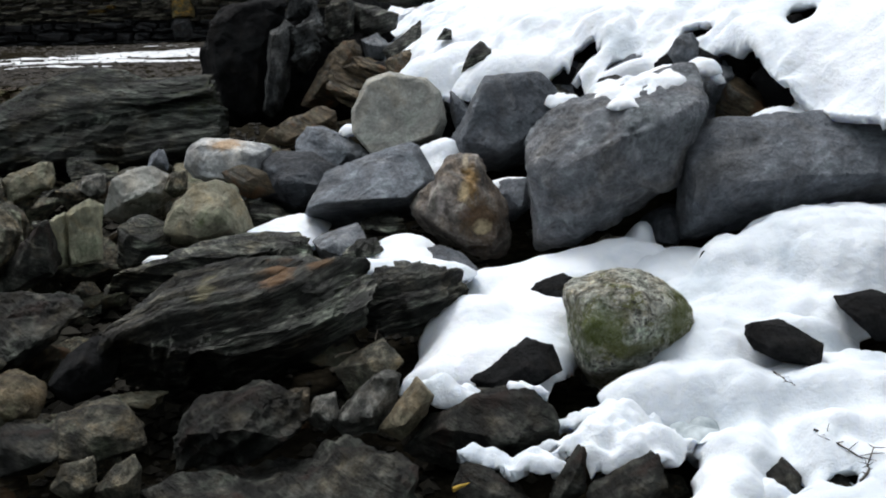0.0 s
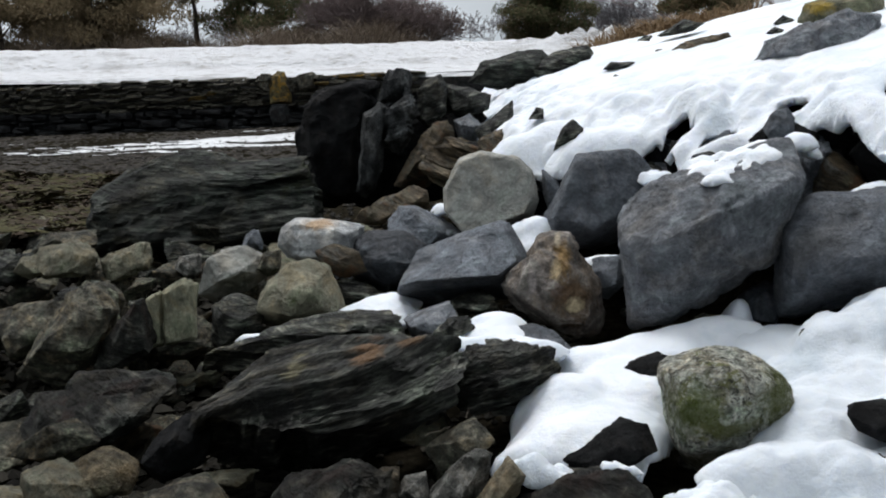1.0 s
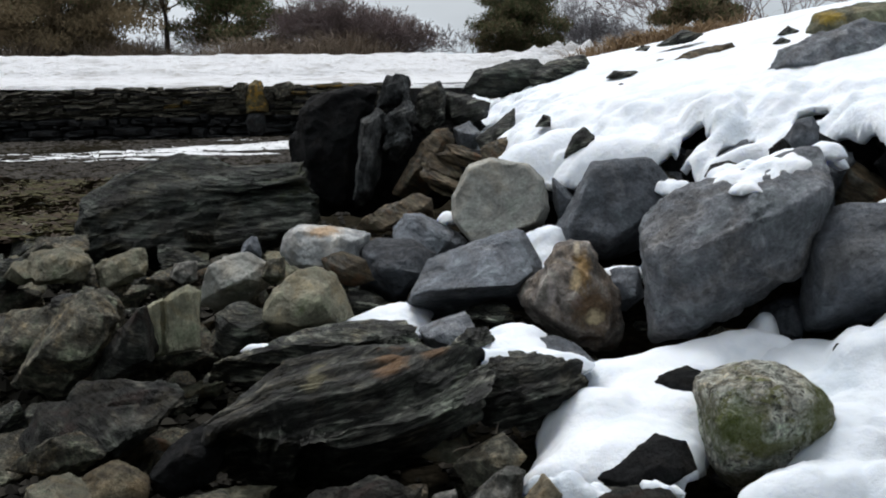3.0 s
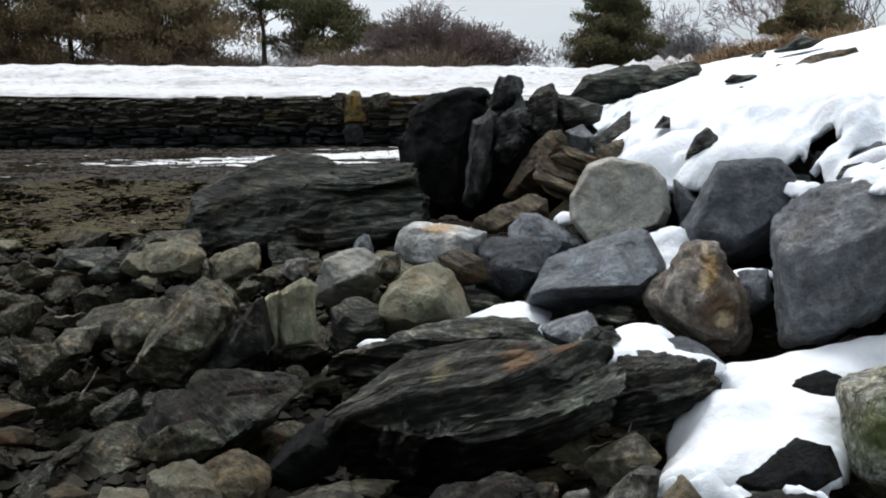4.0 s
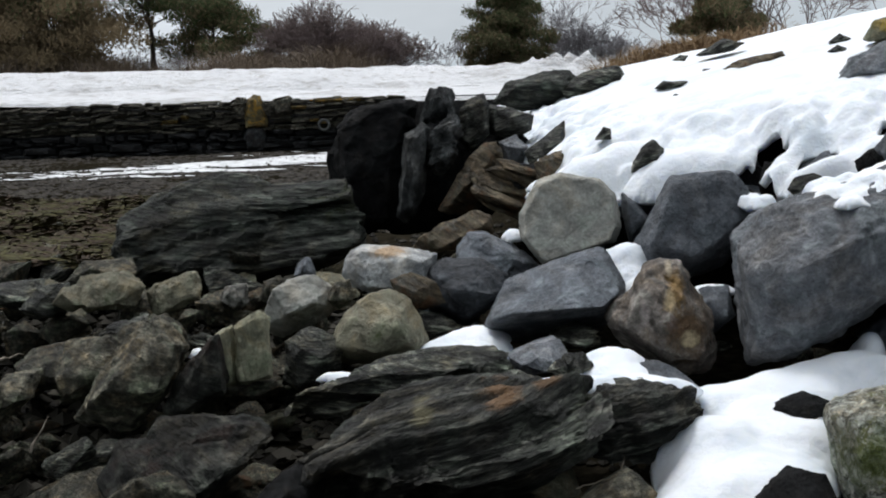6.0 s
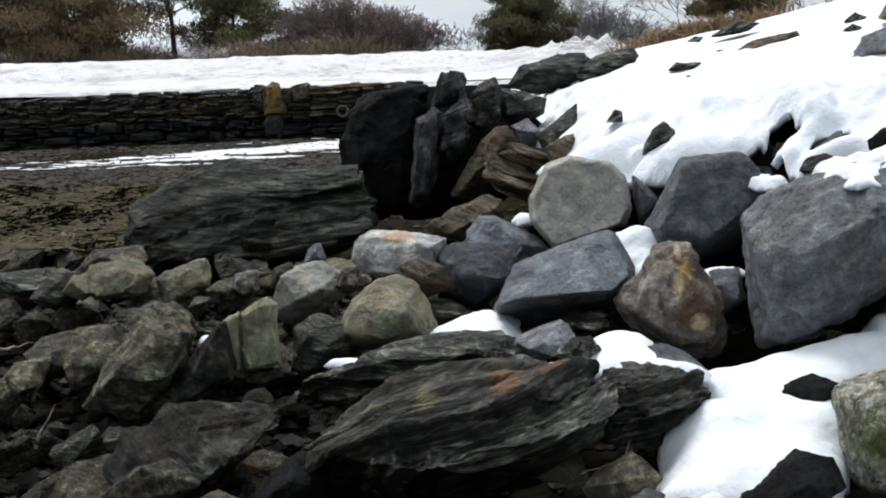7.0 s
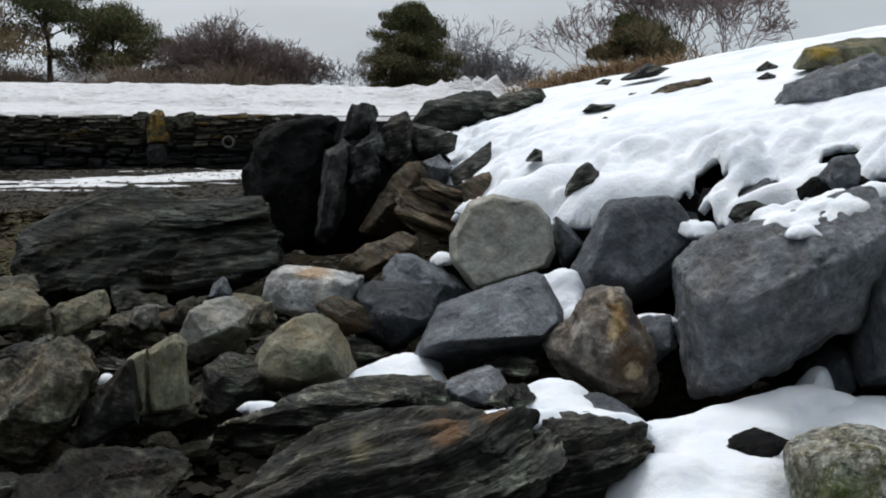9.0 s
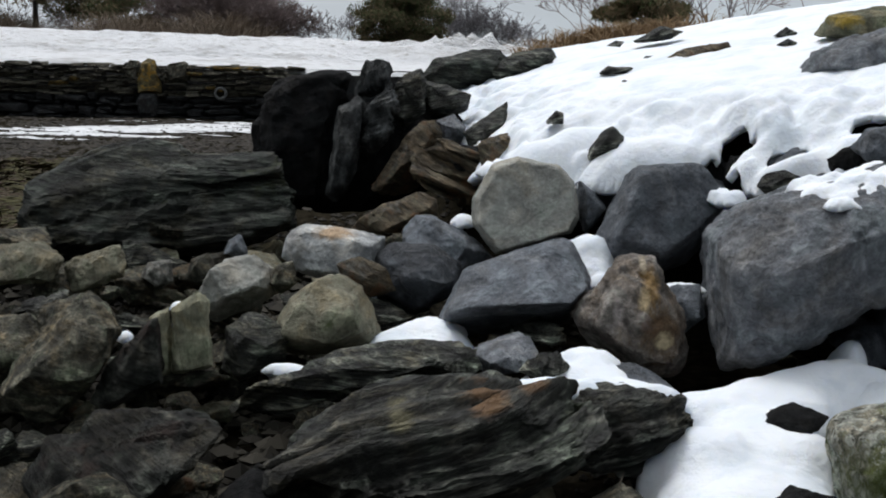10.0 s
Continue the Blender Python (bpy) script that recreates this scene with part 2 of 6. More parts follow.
M_RUSTY = rock_mat("rusty_quartz_rock", (0.06, 0.052, 0.045), (0.15, 0.132, 0.118), (0.315, 0.285, 0.255), spots=[((0.17, 0.13, 0.115), 3.0, 0.55), ((0.30, 0.26, 0.22), 6.0, 0.64)], stains=[((0.10, -0.2, -0.04), (0.13, 0.6, 0.15), (0.12, 0.07, 0.03)), ((0.04, -0.2, 0.16), (0.05, 0.6, 0.12), (0.30, 0.18, 0.06)), ((0.01, -0.2, 0.12), (0.03, 0.6, 0.065), (0.62, 0.48, 0.28)), ((0.02, -0.2, 0.26), (0.02, 0.6, 0.04), (0.5, 0.42, 0.3)), ((0.10, -0.2, -0.08), (0.06, 0.6, 0.045), (0.58, 0.48, 0.3)), ((-0.12, -0.2, 0.05), (0.025, 0.6, 0.08), (0.34, 0.30, 0.28))])
M_QUARTZ = rock_mat("white_quartz_rock", (0.22, 0.23, 0.235), (0.42, 0.425, 0.42), (0.7, 0.695, 0.67), grain=7, vary=(1.0, 1.05), spots=[((0.48, 0.26, 0.09), 3.0, 0.68), ((0.25, 0.26, 0.27), 3.6, 0.60)], tint=0.3, calm=0.3, stains=[((-0.04, -0.15, 0.18), (0.12, 0.5, 0.03), (0.42, 0.27, 0.14)), ((0.17, -0.15, 0.06), (0.12, 0.6, 0.12), (0.12, 0.13, 0.14)), ((-0.27, -0.15, 0.17), (0.05, 0.5, 0.05), (0.16, 0.16, 0.16))])
# the fine dark spots paint the shade of small pits
M_MOSSY = rock_mat("mossy_granite", (0.09, 0.09, 0.07), (0.38, 0.38, 0.32), (0.8, 0.79, 0.71), grain=20.0, spots=[((0.20, 0.205, 0.08), 9.0, 0.56), ((0.05, 0.05, 0.035), 26.0, 0.54), ((0.74, 0.74, 0.65), 24.0, 0.54)], relief=1.5, stains=[((-0.13, -0.2, 0.04), (0.14, 0.5, 0.13), (0.12, 0.15, 0.02)), ((0.23, -0.2, 0.05), (0.10, 0.5, 0.14), (0.13, 0.15, 0.03)), ((0.03, -0.2, -0.04), (0.13, 0.5, 0.05), (0.15, 0.16, 0.05)), ((-0.08, -0.2, -0.20), (0.14, 0.5, 0.06), (0.10, 0.085, 0.04))])
M_TAN = rock_mat("tan_sandy_rock", (0.12, 0.098, 0.065), (0.25, 0.21, 0.142), (0.42, 0.36, 0.26), grain=12, spots=[((0.13, 0.10, 0.05), 6.0, 0.60)])
M_BLOCK = rock_mat("split_greenish_block", (0.1768, 0.1716, 0.1166), (0.2886, 0.2808, 0.1989), (0.4329, 0.4134, 0.2938), strata=0.15, calm=0.4, dip=(0, 80, 0))
M_WET = rock_mat("wet_dark_schist", (0.01008, 0.01008, 0.00924), (0.02856, 0.02822, 0.02486), (0.0924, 0.09072, 0.07728), strata=0.35, dip=(0, 24, 0), spots=[((0.05, 0.062, 0.02), 2.4, 0.66), ((0.04, 0.027, 0.022), 2.0, 0.62)], rough=(0.6, 0.9), gloss=0.12, vary=(0.7, 1.3))
M_SPECKLE = rock_mat("speckled_grey_rock", (0.045, 0.044, 0.038), (0.15, 0.146, 0.13), (0.46, 0.44, 0.40), grain=13, relief=1.3, tint=0.4)
M_RUBBLE = rock_mat("rubble_stone", (0.019, 0.0175, 0.013), (0.064, 0.06, 0.045), (0.22, 0.2, 0.15), grain=14, strata=0.4, dip=(0, 15, 0), spots=[((0.05, 0.06, 0.025), 3.0, 0.63)], vary=(0.5, 1.5), tint=0.9)
M_WALL = rock_mat("wall_stone", (0.034, 0.031, 0.025), (0.08, 0.074, 0.06), (0.22, 0.2, 0.155), grain=7, strata=0.3, dip=(0, 0, 0), spots=[((0.17, 0.11, 0.02), 1.3, 0.66)], vary=(0.45, 1.45))
M_WALLWET = rock_mat("tide_blackened_wall_stone", (0.009, 0.009, 0.0098), (0.02, 0.02, 0.021), (0.045, 0.045, 0.046), grain=7, vary=(0.6, 1.3))
M_LICHENSTONE = rock_mat("orange_lichen_stone", (0.05, 0.042, 0.024), (0.11, 0.085, 0.04), (0.17, 0.135, 0.065), spots=[((0.30, 0.17, 0.03), 5.0, 0.5)])


def snow_mat(name="old_snow", low=(0.72, 0.755, 0.80), high=(0.85, 0.87, 0.90), thaw_shade=(0.58, 0.64, 0.69)):
    m, n, l, p = start_mat(name)
    tc = n.new("ShaderNodeTexCoord").outputs["Object"]
    a = noise_node(n, l, tc, 1.2, 5)
    b = noise_node(n, l, tc, 22.0, 6, 0.6)
    c = noise_node(n, l, tc, 160.0, 3, 0.6)
    col = ramp(n, l, a, (0.3, low), (0.7, high))
    # bluish-grey patches put the snow's shading, and its thaw, into the colour
    wet = noise_node(n, l, tc, 2.1, 6, 0.6, distortion=0.5)
    col = mix(n, l, ramp(n, l, wet, (0.5, 0.0), (0.66, 0.75)), col, thaw_shade)
    l.new(col, p.inputs["Base Color"])
    nrm = bump(n, l, c, 0.25, 0.004)
    nrm = bump(n, l, b, 0.55, 0.02, nrm)
    l.new(nrm, p.inputs["Normal"])
    p.inputs["Roughness"].default_value = 0.75
    p.inputs["Subsurface Weight"].default_value = 0.25
    p.inputs["Subsurface Radius"].default_value = (0.05, 0.06, 0.08)
    p.inputs["Subsurface Scale"].default_value = 0.5
    return m


def dirty_snow_mat():
    m, n, l, p = start_mat("ploughed_dirty_snow")
    tc = n.new("ShaderNodeTexCoord").outputs["Object"]
    a = noise_node(n, l, tc, 0.7, 7, 0.62, stretch=(1.0, 0.8, 0.22))
    b = noise_node(n, l, tc, 3.5, 7, 0.65, stretch=(1.0, 0.7, 0.35))
    col = ramp(n, l, a, (0.32, (0.60, 0.59, 0.58)), (0.48, (0.88, 0.88, 0.89)))
    col = mix(n, l, ramp(n, l, b, (0.54, 0.0), (0.66, 0.7)), col, (0.46, 0.43, 0.39))
    l.new(col, p.inputs["Base Color"])
    l.new(bump(n, l, b, 1.0, 0.25), p.inputs["Normal"])
    p.inputs["Roughness"].default_value = 0.8
    return m


def ground_mat():
    m, n, l, p = start_mat("shade_dark_shingle")
    tc = n.new("ShaderNodeTexCoord").outputs["Object"]
    v = n.new("ShaderNodeTexVoronoi")
    v.inputs["Scale"].default_value = 16.0
    l.new(tc, v.inputs["Vector"])
    a = noise_node(n, l, tc, 0.5, 6)
    b = noise_node(n, l, tc, 6.0, 7, 0.65)
    # dark brown shingle, taken lower so that gaps between rocks fall into shade
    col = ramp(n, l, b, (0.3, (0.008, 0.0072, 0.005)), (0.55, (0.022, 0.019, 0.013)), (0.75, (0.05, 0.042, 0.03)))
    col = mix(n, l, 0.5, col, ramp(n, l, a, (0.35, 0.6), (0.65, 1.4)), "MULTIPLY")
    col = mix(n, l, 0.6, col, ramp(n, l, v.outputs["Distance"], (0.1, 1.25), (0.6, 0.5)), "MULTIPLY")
    l.new(col, p.inputs["Base Color"])
    l.new(bump(n, l, v.outputs["Distance"], 0.8, 0.03, bump(n, l, b, 0.8, 0.03)), p.inputs["Normal"])
    p.inputs["Roughness"].default_value = 0.95
    p.inputs["Specular IOR Level"].default_value = 0.0
    return m


def plain_mat(name, dark, light, scale=4.0, rough=0.85, stretch=None):
    m, n, l, p = start_mat(name)
    tc = n.new("ShaderNodeTexCoord").outputs["Object"]
    a = noise_node(n, l, tc, scale, 6, 0.6, stretch=stretch)
    col = varied(n, l, ramp(n, l, a, (0.32, dark), (0.7, light)), 0.85, 1.15)
    l.new(col, p.inputs["Base Color"])
    l.new(bump(n, l, a, 0.5, 0.02), p.inputs["Normal"])
    p.inputs["Roughness"].default_value = rough
    return m


def leaf_mat(name, dark, light):
    m, n, l, p = start_mat(name)
    g = n.new("ShaderNodeNewGeometry")
    l.new(ramp(n, l, g.outputs["Random Per Island"], (0.0, dark), (1.0, light)), p.inputs["Base Color"])
    p.inputs["Roughness"].default_value = 0.8
    p.inputs["Specular IOR Level"].default_value = 0.12
    return m


M_ICE = plain_mat("thawing_grey_ice", (0.20, 0.24, 0.25), (0.55, 0.61, 0.63), 9.0, 0.55)
M_THIN = plain_mat("thin_wet_snow", (0.38, 0.38, 0.38), (0.72, 0.73, 0.74), 5.0, 0.8)
M_LEAF = plain_mat("yellow_leaf", (0.30, 0.18, 0.02), (0.5, 0.33, 0.05), 30.0)
M_THAW = snow_mat("wet_thawing_snow", (0.58, 0.62, 0.66), (0.78, 0.81, 0.84), (0.46, 0.52, 0.57))
M_SNOW, M_DIRTY, M_GROUND = snow_mat(), dirty_snow_mat(), ground_mat()
M_BARK = plain_mat("pine_bark", (0.03, 0.024, 0.02), (0.085, 0.07, 0.058), 12.0, stretch=(1, 1, 4))
M_TWIG = plain_mat("bare_twigs", (0.13, 0.1, 0.095), (0.25, 0.195, 0.185), 6.0)
# twig colour paled to grey: distance haze put into the material
M_TWIGFAR = plain_mat("haze_grey_far_twigs", (0.2, 0.19, 0.2), (0.32, 0.3, 0.31), 6.0)
M_NEEDLE = leaf_mat("pine_needles", (0.05, 0.068, 0.026), (0.095, 0.12, 0.05))
M_NEEDLEB = leaf_mat("browned_pine_needles", (0.13, 0.10, 0.056), (0.22, 0.165, 0.098))
M_UNDER = leaf_mat("brown_undergrowth", (0.10, 0.077, 0.056), (0.2, 0.155, 0.115))
M_GRASS = leaf_mat("dry_grass", (0.12, 0.075, 0.04), (0.28, 0.19, 0.105))
M_WEED = leaf_mat("seaweed", (0.035, 0.032, 0.012), (0.07, 0.062, 0.022))
M_WEEDR = leaf_mat("rust_brown_seaweed", (0.03, 0.02, 0.012), (0.06, 0.04, 0.024))
M_RUBBER = plain_mat("worn_rubber", (0.05, 0.05, 0.05), (0.16, 0.16, 0.15), 14.0)
M_WOOD = plain_mat("weathered_driftwood", (0.10, 0.08, 0.06), (0.26, 0.22, 0.17), 18.0, stretch=(1, 1, 6))


# ---- helpers for meshes ----
def to_mesh(name, bm, mat, smooth=True, sharp=None):
    me = bpy.data.meshes.new(name)
    bm.to_mesh(me)
    bm.free()
    for f in me.polygons:
        f.use_smooth = smooth
    me.materials.append(mat)
    if sharp:
        me.set_sharp_from_angle(angle=radians(sharp))
    return me


def part(name, bm, mat, parent=None, label="", smooth=True, sharp=None):
    ob = new(name, to_mesh(name, bm, mat, smooth, sharp))
    ob.parent = parent
    return tagged(ob, label)


def vnoise(x, y, seed=0):
    """Smooth value noise over arrays, 0 to 1."""
    rng = np.random.RandomState(seed)
    tab = rng.rand(64, 64)
    xi, yi = np.floor(x).astype(int), np.floor(y).astype(int)
    fx, fy = x - xi, y - yi
    fx, fy = fx * fx * (3 - 2 * fx), fy * fy * (3 - 2 * fy)
    g = lambda a, b: tab[(xi + a) % 64, (yi + b) % 64]  # noqa: E731
    return (g(0, 0) * (1 - fx) + g(1, 0) * fx) * (1 - fy) + (g(0, 1) * (1 - fx) + g(1, 1) * fx) * fy


def fbm(x, y, scale, octaves=4, seed=0):
    out, amp, tot = 0 * x, 1.0, 0.0
    for k in range(octaves):
        out = out + amp * vnoise(x * scale * 2**k + 3.7 * k, y * scale * 2**k + 9.1 * k, seed + k)
        tot += amp
        amp *= 0.5
    return out / tot - 0.5


def grid_mesh(name, xs, ys, z, field=None, mat=None):
    """A sheet over the lines xs, ys with heights z[j, i]; field: the sheet ends where it sinks below 0, along a smooth line."""
    nx, ny = len(xs), len(ys)
    gx, gy = np.meshgrid(xs, ys)
    co = np.stack([gx, gy, z], -1)
    i = (np.arange(ny - 1)[:, None] * nx + np.arange(nx - 1)[None]).ravel()
    f = np.stack([i, i + 1, i + 1 + nx, i + nx], -1)
    if field is not None:
        inside = field > 0
        moved, weight = np.zeros_like(co), np.zeros((ny, nx))
        for dj, di in ((0, 1), (0, -1), (1, 0), (-1, 0), (1, 1), (1, -1), (-1, 1), (-1, -1)):
            near_in = np.roll(inside, (dj, di), (0, 1))
            m_in, c_in = np.roll(field, (dj, di), (0, 1)), np.roll(co, (dj, di), (0, 1))
            use = near_in & ~inside & ((dj == 0) | (di == 0) | (weight == 0))
            t = (m_in / np.maximum(m_in - field, 1e-9)).clip(0.02, 0.98)
            moved += np.where(use[..., None], c_in + t[..., None] * (co - c_in), 0)
            weight += use
        edge = weight > 0
        edge[0], edge[-1], edge[:, 0], edge[:, -1] = False, False, False, False
        co[edge] = moved[edge] / weight[edge][:, None]
        f = f[inside.ravel()[f].any(1)]
    co = co.reshape(-1, 3)
    used = np.unique(f)
    back = np.zeros(len(co), int)
    back[used] = np.arange(len(used))
    me = bpy.data.meshes.new(name)
    me.from_pydata(co[used].tolist(), [], back[f].tolist())
    me.polygons.foreach_set("use_smooth", [True] * len(me.polygons))
    me.materials.append(mat)
    return me


# ---- the lie of the land ----
def bank_plane(x, y):
    """The snowed-up embankment above the boulders, with its crest."""
    z = 1.40 + 0.212 * (x - 0.63) + 0.039 * (y - 10.2)
    over = np.maximum(0.0, (y - 13.6) + 0.75 * (x - 2.6))
    return z - 0.05 * over**1.6 * (over > 0) / (1 + 0.04 * over)


def bank_in(x, y):
    """Metres inside the foot of the embankment (positive uphill)."""
    a = 0.6 * (x + 0.25) + 0.8 * (y - 9.0) + 0.45 * np.clip((x - 1.4) / 1.0, 0, 1)
    b = (x + 0.42) * 0.95 + 0.05 * (y - 9)
    a = a + 0.08 * np.clip((x - 1.88) / 0.2, 0, 1) - 0.22 * np.exp(-(((x - 1.68) / 0.15) ** 2))
    h = np.clip(0.5 + 0.5 * (b - a) / 0.5, 0, 1)
    return b * (1 - h) + a * h - 0.5 * h * (1 - h)


def beach(x, y):
    z = np.interp(y, [-50, 0, 4.5, 6.0, 7.5, 9, 10.5, 16, 30, 60], [-0.4, -0.35, -0.42, -0.25, -0.12, 0.02, 0.12, 0.1, -0.05, -0.05])
    z = z + 0.10 * np.clip((x + 0.6) / 2.0, 0, 1) * (y < 9) + 0.10 * fbm(x, y, 0.9, 4, 3)
    s = bank_in(x, y)
    up = bank_plane(x, y) - 0.35 - 0.5 * np.clip((x - 1.75) / 0.25, 0, 1) * np.exp(-np.maximum(s, 0) / 0.5)
    k = np.clip((s + 0.15) / 0.9, 0, 1)
    k = k * k * (3 - 2 * k)
    z = z * (1 - k) + up * k
    far = np.clip((y - 30.6) / 2.0, 0, 1)
    return z * (1 - far) + np.maximum(z, 0.85) * far


gx = np.concatenate([[-900, -500, -250, -120, -60, -30, -18, -12, -8], np.arange(-6, 5.01, 0.09), [6, 8, 11, 16, 25, 45, 90, 200, 450, 900]])
gy = np.concatenate([[-500, -200, -80, -30, -10, -4, 0, 2], np.arange(3, 14.01, 0.09), np.arange(14.5, 31, 0.6), [31.5, 33, 36, 45, 60, 90, 150, 300, 700, 1500]])
GX, GY = np.meshgrid(gx, gy)
ground = tagged(new("ground", grid_mesh("ground", gx, gy, beach(GX, GY), None, M_GROUND)), "dark shingle beach, deepened for gap shade, running up under the boulders", "ground", kind="structure")
MIDDLE_SNOW = [
    (0.26, 5.55, 0.112, 0.34, 0.42, 0.16),
    (0.49, 5.95, 0.189, 0.26, 0.35, 0.12),
    (0.34, 6.25, 0.205, 0.22, 0.2, 0.1),
    (0.66, 6.35, 0.232, 0.3, 0.25, 0.12),
    (0.9, 6.5, 0.252, 0.28, 0.22, 0.1),
    (1.07, 6.70, 0.334, 0.09, 0.14, 0.12),
    (0.95, 6.50, 0.272, 0.16, 0.14, 0.1),
    (1.10, 6.45, 0.250, 0.1, 0.12, 0.08),
    (0.06, 5.3, 0.023, 0.2, 0.15, 0.1),
    (0.52, 5.5, 0.055, 0.1, 0.25, 0.08),
    (0.16, 5.75, 0.179, 0.2, 0.2, 0.08),
]

STRIP_SNOW = [
    (-2.31, 7.15, 0.245, 0.04, 0.05, 0.03),
    (-2.15, 7.75, 0.274, 0.04, 0.05, 0.03),
    (-1.52, 6.75, 0.183, 0.1, 0.05, 0.03),
    (-1.24, 7.65, 0.359, 0.05, 0.03, 0.02),
    (-0.57, 8.50, 0.663, 0.05, 0.06, 0.03),
    (-0.22, 6.35, 0.297, 0.24, 0.16, 0.05),
    (-0.37, 6.05, 0.305, 0.24, 0.1, 0.04),
    (-0.05, 6.12, 0.273, 0.22, 0.12, 0.05),
    (-0.16, 6.5, 0.322, 0.14, 0.14, 0.04),
    (-0.89, 7.1, 0.258, 0.24, 0.2, 0.05),
    (-0.82, 7.25, 0.283, 0.16, 0.2, 0.05),
    (-1.18, 7.66, 0.352, 0.1, 0.08, 0.02),
]

FRONT_SNOW = [
    (1.57, 5.40, 0.158, 0.28, 0.12, 0.2),
    (2.03, 6.20, 0.481, 0.6, 0.5, 0.3),
    (1.47, 6.15, 0.353, 0.2, 0.3, 0.2),
    (1.76, 6.20, 0.422, 0.3, 0.4, 0.22),
    (1.49, 6.0, 0.223, 0.4, 0.4, 0.2),
    (1.22, 6.30, 0.237, 0.25, 0.25, 0.14),
    (1.23, 5.5, 0.143, 0.3, 0.35, 0.2),
    (1.67, 5.75, 0.199, 0.4, 0.3, 0.2),
    (1.1, 5.05, 0.053, 0.35, 0.2, 0.14),
    (0.92, 4.95, 0.053, 0.2, 0.15, 0.1),
    (1.75, 5.0, 0.079, 0.35, 0.3, 0.16),
    (1.46, 4.9, 0.046, 0.3, 0.2, 0.1),
    (1.30, 4.95, 0.051, 0.16, 0.22, 0.16),
    (1.17, 4.65, -0.043, 0.15, 0.22, 0.16),
    (1.08, 4.35, -0.127, 0.13, 0.2, 0.16),
    (1.01, 4.15, -0.171, 0.15, 0.2, 0.16),
    (1.56, 4.65, 0.013, 0.35, 0.25, 0.12),
    (1.62, 4.4, -0.073, 0.3, 0.25, 0.1),
    (1.56, 4.2, -0.14, 0.3, 0.2, 0.1),
]

THAW_SNOW = [
    (0.65, 4.74, -0.031, 0.13, 0.1, 0.06),
    (0.79, 4.68, -0.059, 0.14, 0.1, 0.07),
    (0.84, 4.56, -0.118, 0.1, 0.08, 0.06),
    (0.72, 4.50, -0.149, 0.12, 0.07, 0.06),
    (0.62, 4.60, -0.106, 0.1, 0.07, 0.05),
    (0.29, 4.56, -0.135, 0.16, 0.05, 0.03),
    (0.42, 4.48, -0.151, 0.1, 0.04, 0.03),
    (0.75, 4.8, -0.033, 0.25, 0.12, 0.09),
    (0.76, 4.6, -0.11, 0.22, 0.12, 0.08),
    (0.6, 4.7, -0.075, 0.15, 0.1, 0.06),
    (0.9, 4.65, -0.063, 0.12, 0.1, 0.05),
    (-0.01, 5.0, 0.058, 0.14, 0.08, 0.06),
    (0.09, 4.95, 0.024, 0.12, 0.08, 0.05),
    (0.39, 4.95, 0.03, 0.08, 0.05, 0.03),
    (0.51, 4.65, -0.124, 0.14, 0.06, 0.03),
    (0.39, 4.5, -0.164, 0.09, 0.05, 0.03),
    (1.37, 4.3, -0.136, 0.2, 0.1, 0.06),
]

NOOK_SNOW = [
    (-0.02, 7.72, 0.64, 0.13, 0.13, 0.05),
    (-0.01, 7.6, 0.562, 0.1, 0.14, 0.05),
    (0.03, 7.45, 0.496, 0.08, 0.1, 0.04),
    (0.38, 7.3, 0.481, 0.15, 0.1, 0.03),
    (0.75, 7.72, 0.904, 0.11, 0.1, 0.04),
    (-0.6, 8.4, 0.674, 0.07, 0.08, 0.04),
    (-0.38, 8.85, 0.926, 0.12, 0.14, 0.05),
]

CAP_SNOW = [
    (0.95, 6.84, 1.032, 0.1, 0.08, 0.04),
    (1.10, 6.86, 1.063, 0.1, 0.08, 0.04),
    (1.23, 6.88, 1.112, 0.09, 0.08, 0.04),
    (1.13, 6.75, 1.037, 0.15, 0.09, 0.05),
    (1.25, 6.80, 1.104, 0.1, 0.08, 0.05),
    (0.98, 6.62, 0.995, 0.09, 0.06, 0.03),
    (1.45, 7.00, 1.173, 0.09, 0.1, 0.05),
    (0.91, 6.95, 1.052, 0.08, 0.05, 0.05),
    (1.0, 6.92, 1.056, 0.09, 0.05, 0.05),
    (1.12, 6.92, 1.073, 0.1, 0.06, 0.05),
    (1.23, 6.93, 1.102, 0.09, 0.06, 0.05),
    (1.11, 6.82, 1.026, 0.06, 0.04, 0.04),
    (1.31, 6.98, 1.129, 0.1, 0.07, 0.06),
    (1.47, 7.2, 1.137, 0.12, 0.1, 0.08),
    (1.92, 7.05, 0.882, 0.26, 0.25, 0.14),
    (2.15, 7.0, 0.913, 0.2, 0.25, 0.14),
    (2.0, 6.75, 0.839, 0.16, 0.12, 0.07),
    (2.15, 6.62, 0.725, 0.1, 0.08, 0.06),
    (2.49, 7.3, 1.031, 0.5, 0.4, 0.2),
]

EDGE_SNOW = [
    (1.74, 7.9, 1.22, 0.28, 0.22, 0.2),
    (-0.05, 9.0, 1.07, 0.28, 0.3, 0.22),
    (0.43, 8.55, 1.112, 0.32, 0.28, 0.2),
    (0.22, 9.1, 1.152, 0.3, 0.3, 0.15),
    (0.61, 8.5, 1.135, 0.22, 0.25, 0.14),
    (0.86, 8.4, 1.132, 0.25, 0.25, 0.14),
    (1.23, 8.0, 1.143, 0.3, 0.25, 0.2),
    (1.1, 8.3, 1.165, 0.3, 0.3, 0.16),
    (1.47, 7.85, 1.143, 0.22, 0.22, 0.14),
]

